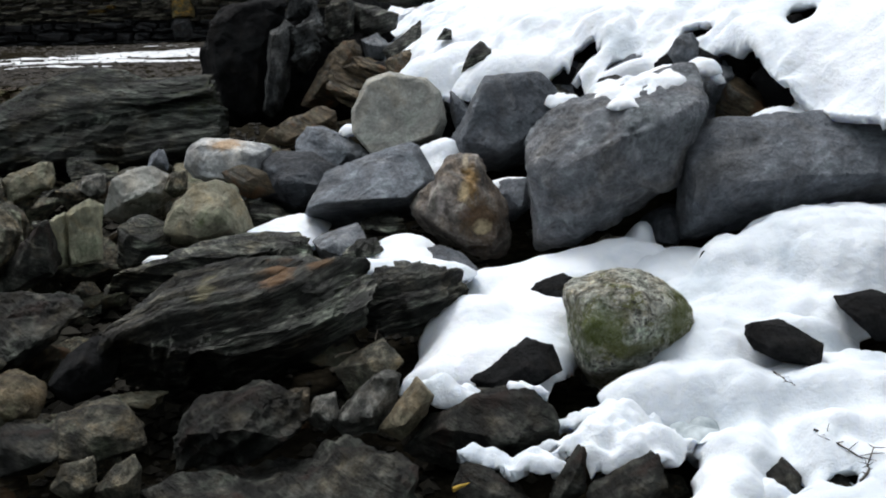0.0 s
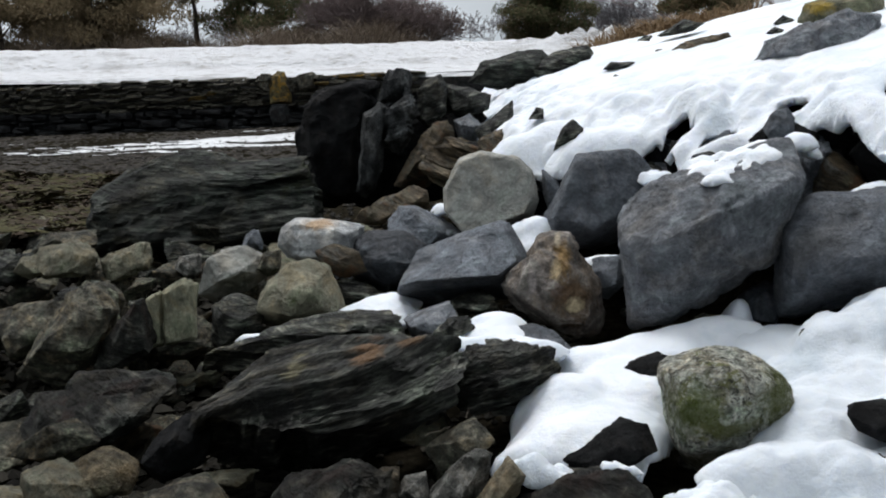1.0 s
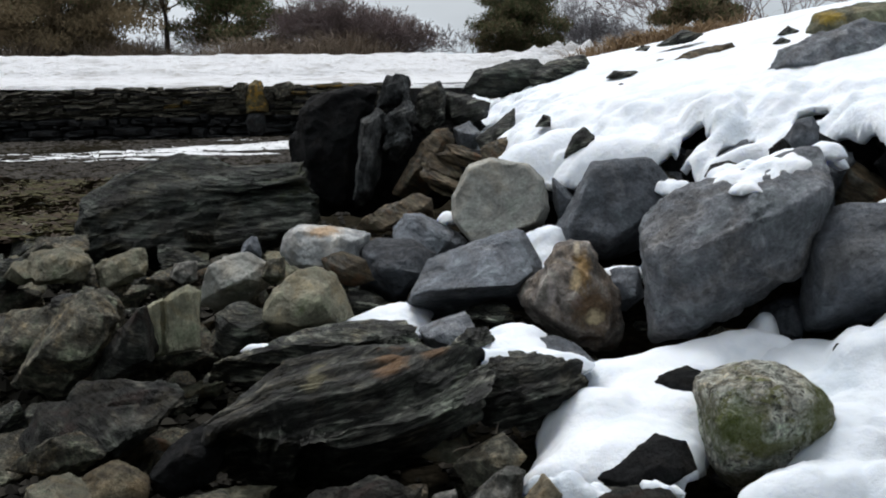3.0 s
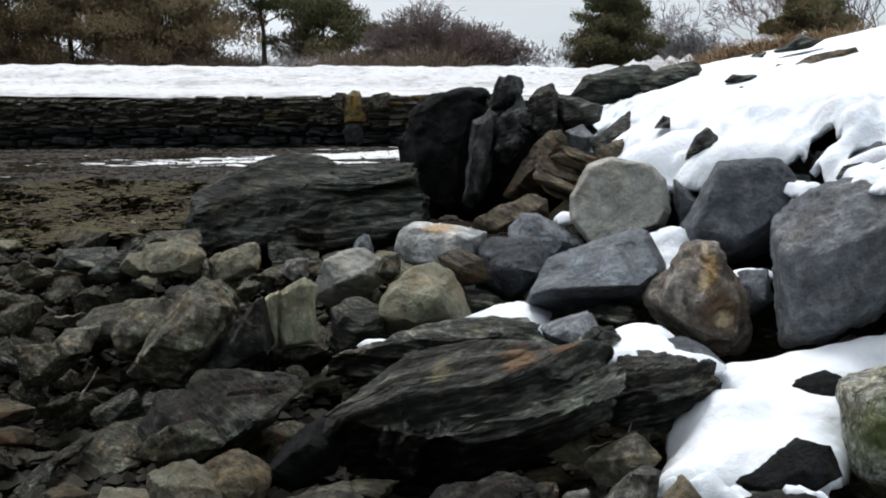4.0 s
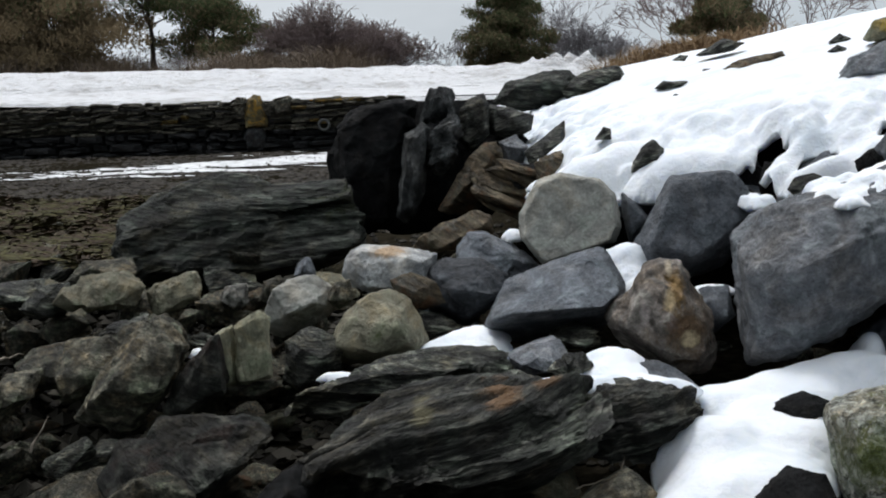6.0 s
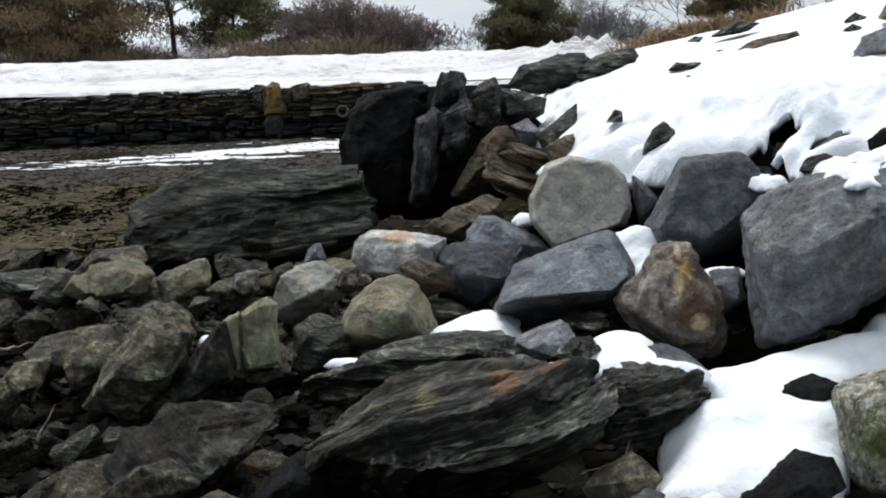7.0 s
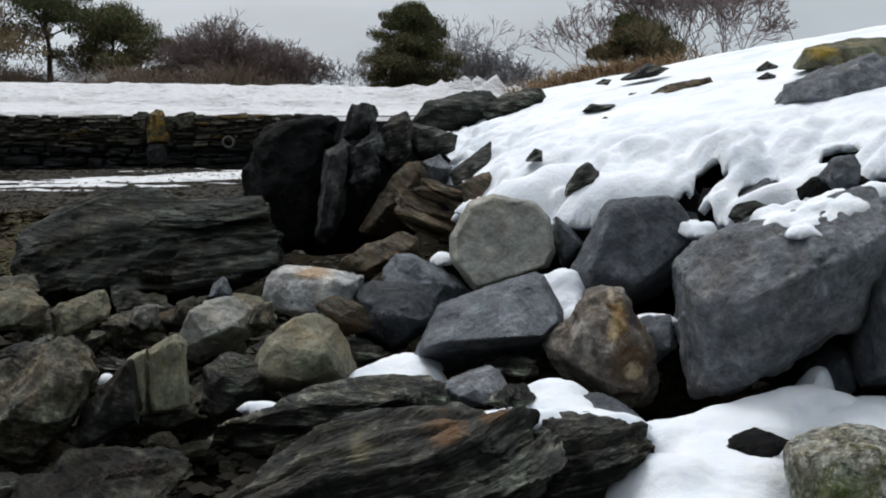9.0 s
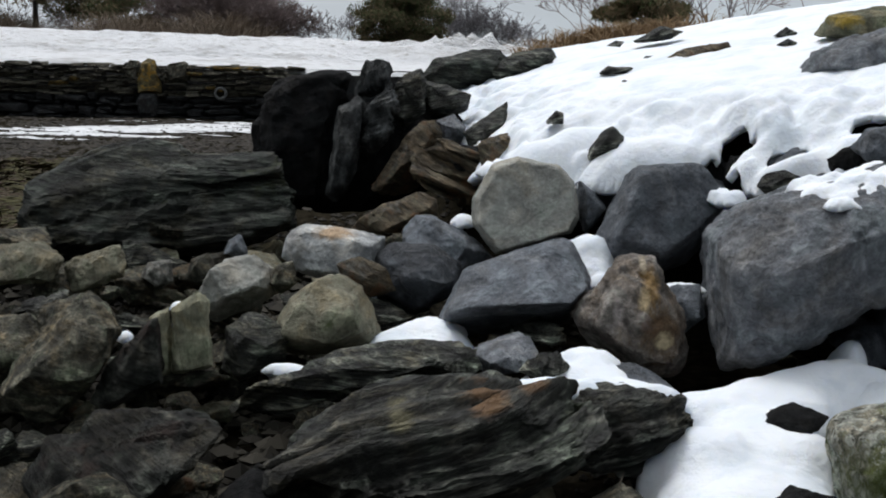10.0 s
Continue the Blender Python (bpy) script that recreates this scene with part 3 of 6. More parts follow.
HOLLOWS = [(1.5, 4.78, 0.2, 0.08, 0.1), (1.36, 4.58, 0.06, 0.22, 0.11), (1.62, 4.5, 0.12, 0.06, 0.08), (1.07, 4.78, 0.17, 0.13, 0.14), (0.66, 4.45, 0.1, 0.06, 0.2), (0.52, 4.77, 0.08, 0.05, 0.2), (1.3, 4.38, 0.045, 0.09, 0.2), (1.46, 4.3, 0.05, 0.07, 0.2), (0.42, 4.65, 0.1, 0.04, 0.2)]

BANK_HOLES = [(1.55, 7.90, 0.1, 0.12, 0.3), (0.94, 8.25, 0.1, 0.1, 0.3), (0.74, 8.15, 0.14, 0.08, 0.3), (1.14, 7.75, 0.08, 0.06, 0.3), (2.13, 7.55, 0.08, 0.1, 0.3), (1.12, 8.00, 0.12, 0.08, 0.3), (1.00, 8.20, 0.06, 0.06, 0.3), (-0.02, 9.20, 0.06, 0.06, 0.3)]

ICE = (1.07, 4.78, -0.084)


def pillows(rows, x, y):
    """Soft upper surface of several snow pillows (x, y, top, half-widths, drop at the rim)."""
    acc = np.zeros_like(x)
    k = 28.0
    for px, py, top, rx, ry, drop in rows:
        q = ((x - px) / rx) ** 2 + ((y - py) / ry) ** 2
        zi = top + 0.012 - drop * (0.35 * q + 0.65 * q**2).clip(0, 30)
        acc += np.exp(k * np.clip(zi + 0.5, -3, 3))
    return np.log(acc + 1e-30) / k - 0.5


def domes(x, y, cell, seed):
    """Rounded humps with creases between, as snow makes over boulders; 0 to 1."""
    rng = np.random.RandomState(seed)
    jx, jy, jr = rng.rand(64, 64), rng.rand(64, 64), rng.rand(64, 64)
    u, v = x / cell, y / cell
    iu, iv = np.floor(u).astype(int), np.floor(v).astype(int)
    best = np.zeros_like(x)
    for a in (-1, 0, 1):
        for b in (-1, 0, 1):
            p, q = (iu + a) % 64, (iv + b) % 64
            d2 = (u - iu - a - jx[p, q]) ** 2 + (v - iv - b - jy[p, q]) ** 2
            best = np.maximum(best, (0.55 + 0.6 * jr[p, q]) * (1 - d2 / 0.9))
    return best


def snow_sheet(name, label, rows, x0, x1, y0, y1, step, extra=None, seed=5, rugged=0.03, kind="stuff", crust=0.0, holes=(), slope=None, mat=None):
    xs, ys = np.arange(x0, x1, step), np.arange(y0, y1, step)
    x, y = np.meshgrid(xs, ys)
    wx, wy = x + 0.10 * fbm(x, y, 3.0, 3, seed + 20), y + 0.10 * fbm(x, y, 3.0, 3, seed + 30)
    wx, wy = wx + 0.035 * fbm(x, y, 13.0, 3, seed + 40), wy + 0.035 * fbm(x, y, 13.0, 3, seed + 50)
    z = pillows(rows, wx, wy) if rows else np.full_like(x, -3.0)
    if slope is not None:
        plane = slope[0] + slope[1] * (wx - slope[3]) + slope[2] * (wy - slope[4])
        z = plane + np.where(z > plane, 1.0, 0.5) * (z - plane).clip(-0.6, 1)
    if extra is not None:
        b = extra(wx, wy)
        h = np.clip(0.5 + 0.5 * (z - b) / 0.06, 0, 1)
        z = b * (1 - h) + z * h + 0.03 * h * (1 - h)
    z = z + rugged * fbm(x, y, 2.6, 4, seed) + 0.012 * fbm(x, y, 14.0, 3, seed + 9) + crust * (domes(x + 0.04 * fbm(x, y, 9, 2, 4), y, 0.11, seed) - 0.6 + 0.8 * fbm(x, y, 20.0, 3, seed + 2))
    gap = np.full(x.shape, 9.0)
    for px, py, rx, ry, deep in holes:
        q = ((wx - px) / rx) ** 2 + ((wy - py) / ry) ** 2
        z = z - min(deep, 0.12) * np.exp(-0.9 * q)
        if deep > 0.16:
            gap = np.minimum(gap, q - 1 + 1.1 * fbm(x, y, 14.0, 3, seed + 60))
    low = beach(x, y) - 0.06
    field = np.full(x.shape, -9.0)
    for px, py, top, rx, ry, drop in rows:
        field = np.maximum(field, 1.25 - ((wx - px) / rx) ** 2 - ((wy - py) / ry) ** 2)
    if extra is not None:
        field = np.maximum(field, 4 * (bank_edge(wx, wy) + 0.05))
    field = np.minimum(np.minimum(field, 8 * (z - low)), gap)
    ob = new(name, grid_mesh(name, xs, ys, np.maximum(z, low - 0.05), field, mat or M_SNOW))
    thick = ob.modifiers.new("thickness", "SOLIDIFY")
    thick.thickness, thick.offset = 0.05, -1.0
    return tagged(ob, label, "snow", kind=kind)


def bank_edge(x, y):
    return bank_in(x, y) + 0.25 * fbm(x, y, 1.3, 3, 77) + 0.06 * fbm(x, y, 7.0, 2, 78)


def bank_snow(x, y):
    s = bank_edge(x, y)
    wide = np.clip((x - 1.3) / 0.9, 0, 1)
    lobe = np.clip((x - 1.8) / 0.25, 0, 1)
    drop = (0.36 + 0.1 * wide + 0.28 * lobe) * np.exp(-np.maximum(s, 0) / (0.45 + 0.2 * wide)) + (1.2 - 0.7 * lobe) * np.maximum(0, -s)
    near = np.exp(-((np.maximum(s, 0) / 0.7) ** 2))
    wx, wy = x + 0.16 * fbm(x, y, 3.5, 3, 8), y + 0.16 * fbm(x, y, 3.5, 3, 9)
    a = np.clip((domes(wx, wy, 0.42, 5) - 0.35) / 0.45, 0, 1)
    b = np.clip((domes(wx, wy, 0.19, 6) - 0.35) / 0.45, 0, 1)
    lumps = 0.78 * (0.13 * (a * a * (3 - 2 * a) - 0.6) + 0.06 * (b * b * (3 - 2 * b) - 0.6) + 0.10 * fbm(x, y, 6.0, 5, 44) + 0.10 * np.abs(fbm(x, y, 2.4, 4, 46)) + 0.05 * (domes(wx, wy, 0.11, 7) - 0.5) + 0.08 * fbm(x, y, 13.0, 3, 47)) * near * (1 - 0.3 * wide - 0.5 * lobe) + 0.07 * fbm(x, y, 0.7, 3, 56)
    return bank_plane(x, y) + 0.05 - drop + lumps


snow_sheet("snow_patch", "white snow patch lying between the dark rocks", MIDDLE_SNOW, -0.7, 1.6, 4.9, 7.2, 0.02, seed=11)
snow_sheet("snow_patch", "thin strips of snow caught between rocks", STRIP_SNOW, -2.6, 0.8, 5.8, 8.0, 0.016, seed=12, rugged=0.02, crust=0.012)
snow_sheet("snow_drift", "deep rounded snow drift below the boulders", FRONT_SNOW, 0.5, 4.0, 3.6, 7.4, 0.02, seed=13, crust=0.024, holes=HOLLOWS, slope=(0.04, 0.05, 0.165, 1.1, 5.05), mat=M_THAW)
snow_sheet("snow_patch", "thawing broken snow with dark gaps", THAW_SNOW, -0.4, 2.2, 4.0, 5.4, 0.012, seed=14, slope=(-0.05, 0.0, 0.165, 0.7, 4.7), mat=M_THAW, rugged=0.05, crust=0.06, holes=HOLLOWS)
snow_sheet("snow_patch", "snow caught in nooks between boulders", NOOK_SNOW, -1.2, 1.4, 6.8, 9.2, 0.014, seed=15, rugged=0.03, crust=0.03)
snow_sheet("snow_cap", "snow cap lying on the large boulders", CAP_SNOW, 0.4, 2.6, 6.2, 7.6, 0.015, seed=16, rugged=0.03, crust=0.025)
snow_sheet("snow_bank", "smooth snow-covered embankment with a lumpy lower edge", EDGE_SNOW, -1.2, 5.2, 6.4, 19.0, 0.026, extra=bank_snow, seed=17, rugged=0.03, kind="structure", holes=BANK_HOLES)


# ---- boulders ----
def layered(q, seed):
    """Bedding as a stair: each bed stands proud or drawn back by its own amount, -1 to 1."""
    i = math.floor(q)
    f = q - i
    here, there = noise.cell(Vector((i + 0.5, seed + 0.5, 0.5))), noise.cell(Vector((i + 1.5, seed + 0.5, 0.5)))
    f = max(0.0, (f - 0.72) / 0.28)
    return 2 * (here + (there - here) * f * f * (3 - 2 * f)) - 1


def hull_mesh(points, worn, fine):
    """The closed form stretched over some corners, its edges worn, cut into small triangles."""
    bm = bmesh.new()
    for p in points:
        bm.verts.new(p)
    bmesh.ops.convex_hull(bm, input=bm.verts[:])
    bmesh.ops.delete(bm, geom=[v for v in bm.verts if not v.link_faces], context="VERTS")
    bmesh.ops.dissolve_limit(bm, angle_limit=radians(4), verts=bm.verts[:], edges=bm.edges[:])
    bmesh.ops.bevel(bm, geom=bm.edges[:], offset=worn, segments=1, affect="EDGES", clamp_overlap=True)
    bmesh.ops.triangulate(bm, faces=bm.faces[:])
    for _ in range(9):
        long_edges = [e for e in bm.edges if e.calc_length() > fine * 1.35]
        if not long_edges:
            break
        bmesh.ops.subdivide_edges(bm, edges=long_edges, cuts=1, use_grid_fill=False)
        bmesh.ops.triangulate(bm, faces=[f for f in bm.faces if len(f.verts) > 3], quad_method="SHORT_EDGE")
    bmesh.ops.beautify_fill(bm, faces=bm.faces[:], edges=[e for e in bm.edges if len(e.link_faces) == 2 and e.calc_face_angle(1.0) < 0.02])
    bmesh.ops.remove_doubles(bm, verts=bm.verts[:], dist=fine * 0.08)
    bm.normal_update()
    return bm


def boulder(name, label, mat, at, profile, crown=(), front=0.25, back=0.3, lean=0.0, face=(0.6, 0.6, 0.0, 0.0), rough=0.02, strata=0.0, bed=0.05, dip=0.0, res=1, group="", seed=0, link=True, parent=None, soft=0, chip=0.0):
    """A split rock from its profile, for single boulders an outline fitted to the camera's view, and the corners of its
    broken front (crown: across, up, towards the camera; where none are given, they
    follow from front and face: width, height, shift across, shift up). Edges are worn (soft: much), faces bow and carry
    relief;
    strata: how far its beds step in and out, each about bed thick, dipping by so many degrees; chip: depth of the
    flakes knocked out of it."""
    rng = random.Random(seed * 7 + 3)
    pts = [Vector((u, v)) for u, v in profile]
    n = len(pts)
    mid = sum(pts, Vector((0, 0))) / n
    size = sum((b - a).length for a, b in zip(pts, pts[1:] + pts[:1])) / 4
    rough, chip = min(rough, 0.045 * size), min(chip, 0.04 * size)
    crown = list(crown)
    if not crown:
        su, sv, du, dv = face[:4]
        k = rng.randrange(2)
        while k < n:
            p = pts[k]
            crown.append((mid.x + (p.x - mid.x) * su * rng.uniform(0.75, 1.15) + du, mid.y + (p.y - mid.y) * sv * rng.uniform(0.75, 1.15) + dv, front * rng.uniform(0.6, 1.05)))
            k += rng.choice((1, 2, 2))
    corners = [Vector((u, 0.0, v)) for u, v in pts]
    corners += [Vector((u, -d, v)) for u, v, d in crown]
    corners += [Vector((mid.x + (p.x - mid.x) * 0.72, back * rng.uniform(0.8, 1.0), mid.y + (p.y - mid.y) * 0.72 - 0.03 * size)) for p in pts[::2]]
    fine = size * (0, 0.085, 0.06, 0.045, 0.034, 0.02)[res]
    bm = hull_mesh(corners, size * (0.014 + 0.05 * soft), fine)
    if soft:
        for _ in range(2 * soft):
            bmesh.ops.smooth_vert(bm, verts=bm.verts[:], factor=0.5, use_axis_x=True, use_axis_y=True, use_axis_z=True)
        bm.normal_update()
    off = Vector((seed * 3.17, seed * 1.31, seed * 2.23))
    axis = Vector((-math.sin(radians(dip)), 0.3, math.cos(radians(dip))))
    along = Vector((math.cos(radians(dip)), 0, math.sin(radians(dip))))
    moved = []
    for v in bm.verts:
        p = v.co
        w = p if not strata else along * (0.35 * along.dot(p)) + axis * (1.5 * axis.dot(p)) + Vector((0, 0.6 * p.y, 0))
        h = rough * (0.8 * noise.fractal(w * (1.7 / size) + off, 1.0, 2.0, 2) + 0.55 * noise.fractal(w * (5.5 / size) + off, 0.9, 2.0, 3))
        h += 0.35 * rough * noise.fractal(w * (15.0 / size) + off, 0.8, 2.0, 2)
        if strata:
            warp = 0.8 * noise.noise(Vector((0.5 * along.dot(p), 1.1 * axis.dot(p), 0.7 * p.y)) * (1.3 / size) + off) * size / bed * 0.35
            q = axis.dot(p) / bed + warp
            mod = 0.45 + 1.1 * abs(noise.noise(Vector((along.dot(p) * 2.2 / size, 0.4 * q, seed))))
            h += strata * mod * layered(q, seed)
            h += 0.42 * strata * layered(3.4 * q + 0.7 * noise.noise(p * (4.0 / size) + off), seed + 9)
        if chip:
            w = p * (2.6 / size) + off + 0.25 * noise.noise_vector(p * (4.0 / size) + off)
            ds, cs = noise.voronoi(w)
            tilt = noise.noise_vector(cs[0] * 5.3)
            h += chip * min(1.0, (ds[1] - ds[0]) / 0.16) * (2.6 * tilt.dot(w - cs[0]) + 0.8 * tilt.x)
            ds, cs = noise.voronoi(p * (11.0 / size) + off)
            if noise.noise(cs[0] * 3.1) > 0.05:
                h -= 0.3 * chip * max(0.0, 1 - ds[0] / 0.5)
        moved.append(p + v.normal * h)
    for v, c in zip(bm.verts, moved):
        v.co = (c.x, c.y + lean * c.z, c.z)
    me = to_mesh(name, bm, mat, True, 26)
    if not link:
        return me
    ob = new(name, me)
    if parent is not None:
        ob.parent = parent
        return ob
    ob.location = at
    return tagged(ob, label if len(label.split()) > 3 else label + " on the beach", "boulder" if name == "boulder" else "rock", group)


def clip_band(poly, axis, low, high):
    """The part of a profile between two lines across the given axis."""
    for sign, lim in ((1.0, low), (-1.0, -high)):
        out = []
        for a, b in zip(poly, poly[1:] + poly[:1]):
            da, db = sign * axis.dot(a) - lim, sign * axis.dot(b) - lim
            if da >= 0:
                out.append(a)
            if da * db < 0:
                out.append(a.lerp(b, da / (da - db)))
        poly = out
    return poly


def bedded(name, label, mat, at, profile, front=0.25, back=0.3, lean=0.0, dip=10.0, beds=7, rough=0.015, seed=0, jag=0.09, category="rock", face=(0.95, 0.5, 0.0, 0.0), under=0.0):
    """A schist slab that has weathered into beds: each bed is a piece of its own, some standing proud, some drawn back."""
    rng = random.Random(seed * 5 + 1)
    thing = tagged(new(name), label, category)
    thing.location = at
    pts = [Vector((u, v)) for u, v in profile]
    axis = Vector((-math.sin(radians(dip)), math.cos(radians(dip))))
    low, high = min(axis.dot(p) for p in pts), max(axis.dot(p) for p in pts)
    cuts = [low] + sorted(low + (high - low) * (k + rng.uniform(-0.28, 0.28)) / beds for k in range(1, beds)) + [high]
    for k in range(beds):
        lap = 0.25 * (high - low) / beds
        poly = clip_band(pts, axis, cuts[k] - lap, cuts[k + 1] + lap * 0.3)
        if len(poly) < 3:
            continue
        c = sum(poly, Vector((0, 0))) / len(poly)
        wide = rng.uniform(0.9, 1.03)
        shift = rng.uniform(-0.03, 0.03)
        poly = [Vector((c.x + (p.x - c.x) * wide + shift + rng.uniform(-0.02, 0.02), p.y + rng.uniform(-0.008, 0.008))) for p in poly]
        # long beds get a few more corners, so that their lips wander
        rich = []
        for a, b in zip(poly, poly[1:] + poly[:1]):
            rich.append(a)
            more = int((b - a).length / 0.28)
            for m in range(1, more + 1):
                q = a.lerp(b, m / (more + 1))
                rich.append(q + axis * rng.uniform(-0.012, 0.014))
        boulder("bed", "", mat, at, [(p.x, p.y) for p in rich], front=max(0.03, front * (1 - under * (1 - k / beds)) + rng.uniform(-jag, jag)), back=back, lean=lean, face=face, rough=rough, strata=0.012, dip=dip, res=2, seed=seed * 20 + k, parent=thing).location.y = 0.32 * under * (1 - k / beds) ** 0.8
    return thing


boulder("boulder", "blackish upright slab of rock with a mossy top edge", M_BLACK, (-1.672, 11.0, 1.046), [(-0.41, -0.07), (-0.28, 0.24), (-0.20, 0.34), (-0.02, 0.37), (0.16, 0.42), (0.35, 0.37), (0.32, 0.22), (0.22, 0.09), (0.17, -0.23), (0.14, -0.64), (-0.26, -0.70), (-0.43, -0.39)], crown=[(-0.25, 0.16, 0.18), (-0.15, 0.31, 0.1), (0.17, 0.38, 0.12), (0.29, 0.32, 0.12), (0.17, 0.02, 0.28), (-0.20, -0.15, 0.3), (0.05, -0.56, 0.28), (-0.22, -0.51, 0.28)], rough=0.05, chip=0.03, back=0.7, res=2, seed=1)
boulder("boulder", "grey upright schist slab with a squared top", M_UPRIGHT, (-1.132, 10.65, 1.394), [(-0.18, -0.13), (-0.13, 0.02), (-0.08, 0.13), (0.03, 0.16), (0.11, 0.14), (0.14, 0.05), (0.07, -0.08), (-0.03, -0.15)], crown=[(-0.08, 0.05, 0.1), (0.07, 0.10, 0.08), (0.09, 0.01, 0.1), (-0.11, -0.09, 0.12)], rough=0.015, chip=0.012, strata=0.008, bed=0.05, back=0.4, dip=78, res=2, seed=2)
boulder("boulder", "broken grey schist chunk wedged upright", M_UPRIGHT, (-1.087, 10.5, 1.166), [(-0.17, 0.03), (-0.08, 0.12), (0.07, 0.24), (0.12, 0.13), (0.11, -0.03), (0.04, -0.20), (-0.05, -0.33), (-0.16, -0.27)], crown=[(-0.11, 0.04, 0.14), (0.07, 0.16, 0.1), (0.09, 0.05, 0.16), (0.02, -0.15, 0.2), (-0.12, -0.22, 0.16)], rough=0.03, chip=0.02, strata=0.015, bed=0.06, back=0.4, dip=20, res=2, seed=3)
boulder("boulder", "leaning grey schist slab with smooth face", M_UPRIGHT, (-1.362, 10.5, 0.805), [(-0.15, -0.27), (-0.11, 0.05), (-0.06, 0.39), (0.08, 0.48), (0.15, 0.43), (0.10, 0.00), (0.00, -0.26), (-0.06, -0.32)], crown=[(-0.03, 0.36, 0.12), (0.11, 0.42, 0.14), (0.11, 0.19, 0.16), (-0.06, 0.02, 0.16), (0.00, -0.15, 0.14), (-0.10, -0.22, 0.1)], rough=0.02, chip=0.012, strata=0.006, bed=0.06, back=0.35, dip=80, res=2, seed=4)
boulder("boulder", "dark ragged rock with a pointed top", M_DARK, (-0.799, 10.9, 1.206), [(-0.19, 0.13), (-0.12, 0.22), (-0.00, 0.27), (0.05, 0.18), (0.03, -0.05), (-0.11, -0.20), (-0.22, -0.09)], crown=[(-0.13, 0.17, 0.1), (-0.01, 0.23, 0.08), (0.01, 0.01, 0.2), (-0.13, -0.10, 0.2)], rough=0.05, chip=0.03, back=0.5, res=2, seed=5)
boulder("boulder", "dark ragged rock with crumbling edge", M_DARK, (-0.576, 11.2, 1.272), [(-0.21, 0.11), (0.02, 0.06), (0.18, -0.00), (0.16, -0.12), (0.01, -0.17), (-0.21, -0.14)], crown=[(-0.15, 0.07, 0.12), (0.06, 0.02, 0.12), (0.10, -0.08, 0.2), (-0.13, -0.10, 0.2)], rough=0.05, chip=0.03, back=0.5, seed=6)
boulder("boulder", "brown pointed rock leaning uphill", M_BROWN, (-0.869, 10.3, 0.837), [(-0.3, -0.22), (-0.16, -0.03), (-0.05, 0.15), (0.08, 0.28), (0.17, 0.29), (0.22, 0.19), (0.2, 0.02), (0.09, -0.14), (-0.02, -0.26), (-0.22, -0.28)], crown=[(0.04, 0.22, 0.1), (0.14, 0.19, 0.12), (-0.10, -0.05, 0.2), (0.03, 0.04, 0.22), (-0.19, -0.17, 0.15)], rough=0.025, chip=0.015, back=0.4, res=2, seed=7)
bedded("rock_slab", "brown layered slab leaning against the uprights", M_BROWN, (-0.575, 9.9, 0.773), [(-0.31, 0.14), (-0.13, 0.24), (0.09, 0.16), (0.28, 0.11), (0.32, -0.02), (0.16, -0.2), (0.04, -0.25), (-0.15, -0.13), (-0.3, -0.04)], front=0.18, back=0.4, lean=0.2, dip=-27, beds=5, rough=0.015, jag=0.04, seed=8)
boulder("boulder", "small grey rock among the uprights", M_GREY, (-0.565, 10.7, 1.022), [(-0.12, 0.07), (0.01, 0.12), (0.11, 0.03), (0.08, -0.1), (-0.08, -0.13)], front=0.15, seed=9)
boulder("boulder", "dark rock at the edge of the snow", M_DARK, (-0.324, 10.4, 1.063), [(-0.17, -0.04), (-0.03, 0.05), (0.14, 0.19), (0.15, 0.07), (0.04, -0.1), (-0.12, -0.17)], front=0.2, back=0.4, rough=0.03, seed=10)
boulder("boulder", "reddish brown rock at the edge of the snow", M_BROWN, (-0.291, 9.7, 0.961), [(-0.15, 0.03), (0.0, 0.11), (0.12, 0.12), (0.14, -0.03), (0.01, -0.12), (-0.12, -0.12)], front=0.15, back=0.4, rough=0.03, seed=11)
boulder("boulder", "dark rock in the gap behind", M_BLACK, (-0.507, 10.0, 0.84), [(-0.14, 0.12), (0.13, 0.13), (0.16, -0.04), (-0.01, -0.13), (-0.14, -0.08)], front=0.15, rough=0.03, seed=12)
boulder("boulder", "long reddish brown rock with pale top", M_BROWN, (-0.965, 8.9, 0.617), [(-0.32, -0.1), (-0.16, 0.03), (-0.0, 0.08), (0.11, 0.14), (0.22, 0.1), (0.22, -0.01), (0.09, -0.11), (-0.17, -0.13)], crown=[(-0.22, 0.00, 0.12), (0.03, 0.09, 0.1), (0.18, 0.06, 0.15), (-0.11, -0.08, 0.2)], rough=0.02, chip=0.012, back=0.35, seed=13)
boulder("boulder", "blue-grey rounded boulder", M_BLUE, (-0.737, 8.35, 0.545), [(-0.22, 0.05), (-0.15, 0.14), (-0.04, 0.13), (0.12, 0.05), (0.30, -0.11), (0.15, -0.25), (-0.16, -0.24), (-0.23, -0.10)], crown=[(-0.13, 0.10, 0.1), (-0.04, 0.11, 0.1), (-0.18, -0.06, 0.26), (0.12, -0.01, 0.2), (0.05, -0.13, 0.28)], rough=0.015, chip=0.01, back=0.4, res=2, seed=14)
boulder("boulder", "white quartz-veined rock with an orange-stained top", M_QUARTZ, (-1.3, 7.95, 0.46), [(-0.33, 0.03), (-0.30, 0.16), (-0.21, 0.21), (0.03, 0.19), (0.23, 0.15), (0.23, -0.08), (0.05, -0.12), (-0.27, -0.04)], crown=[(-0.26, 0.12, 0.1), (-0.19, 0.19, 0.08), (0.03, 0.17, 0.12), (0.17, 0.14, 0.2), (0.17, -0.04, 0.22), (-0.16, -0.01, 0.15)], rough=0.014, chip=0.006, back=0.4, res=2, seed=15)
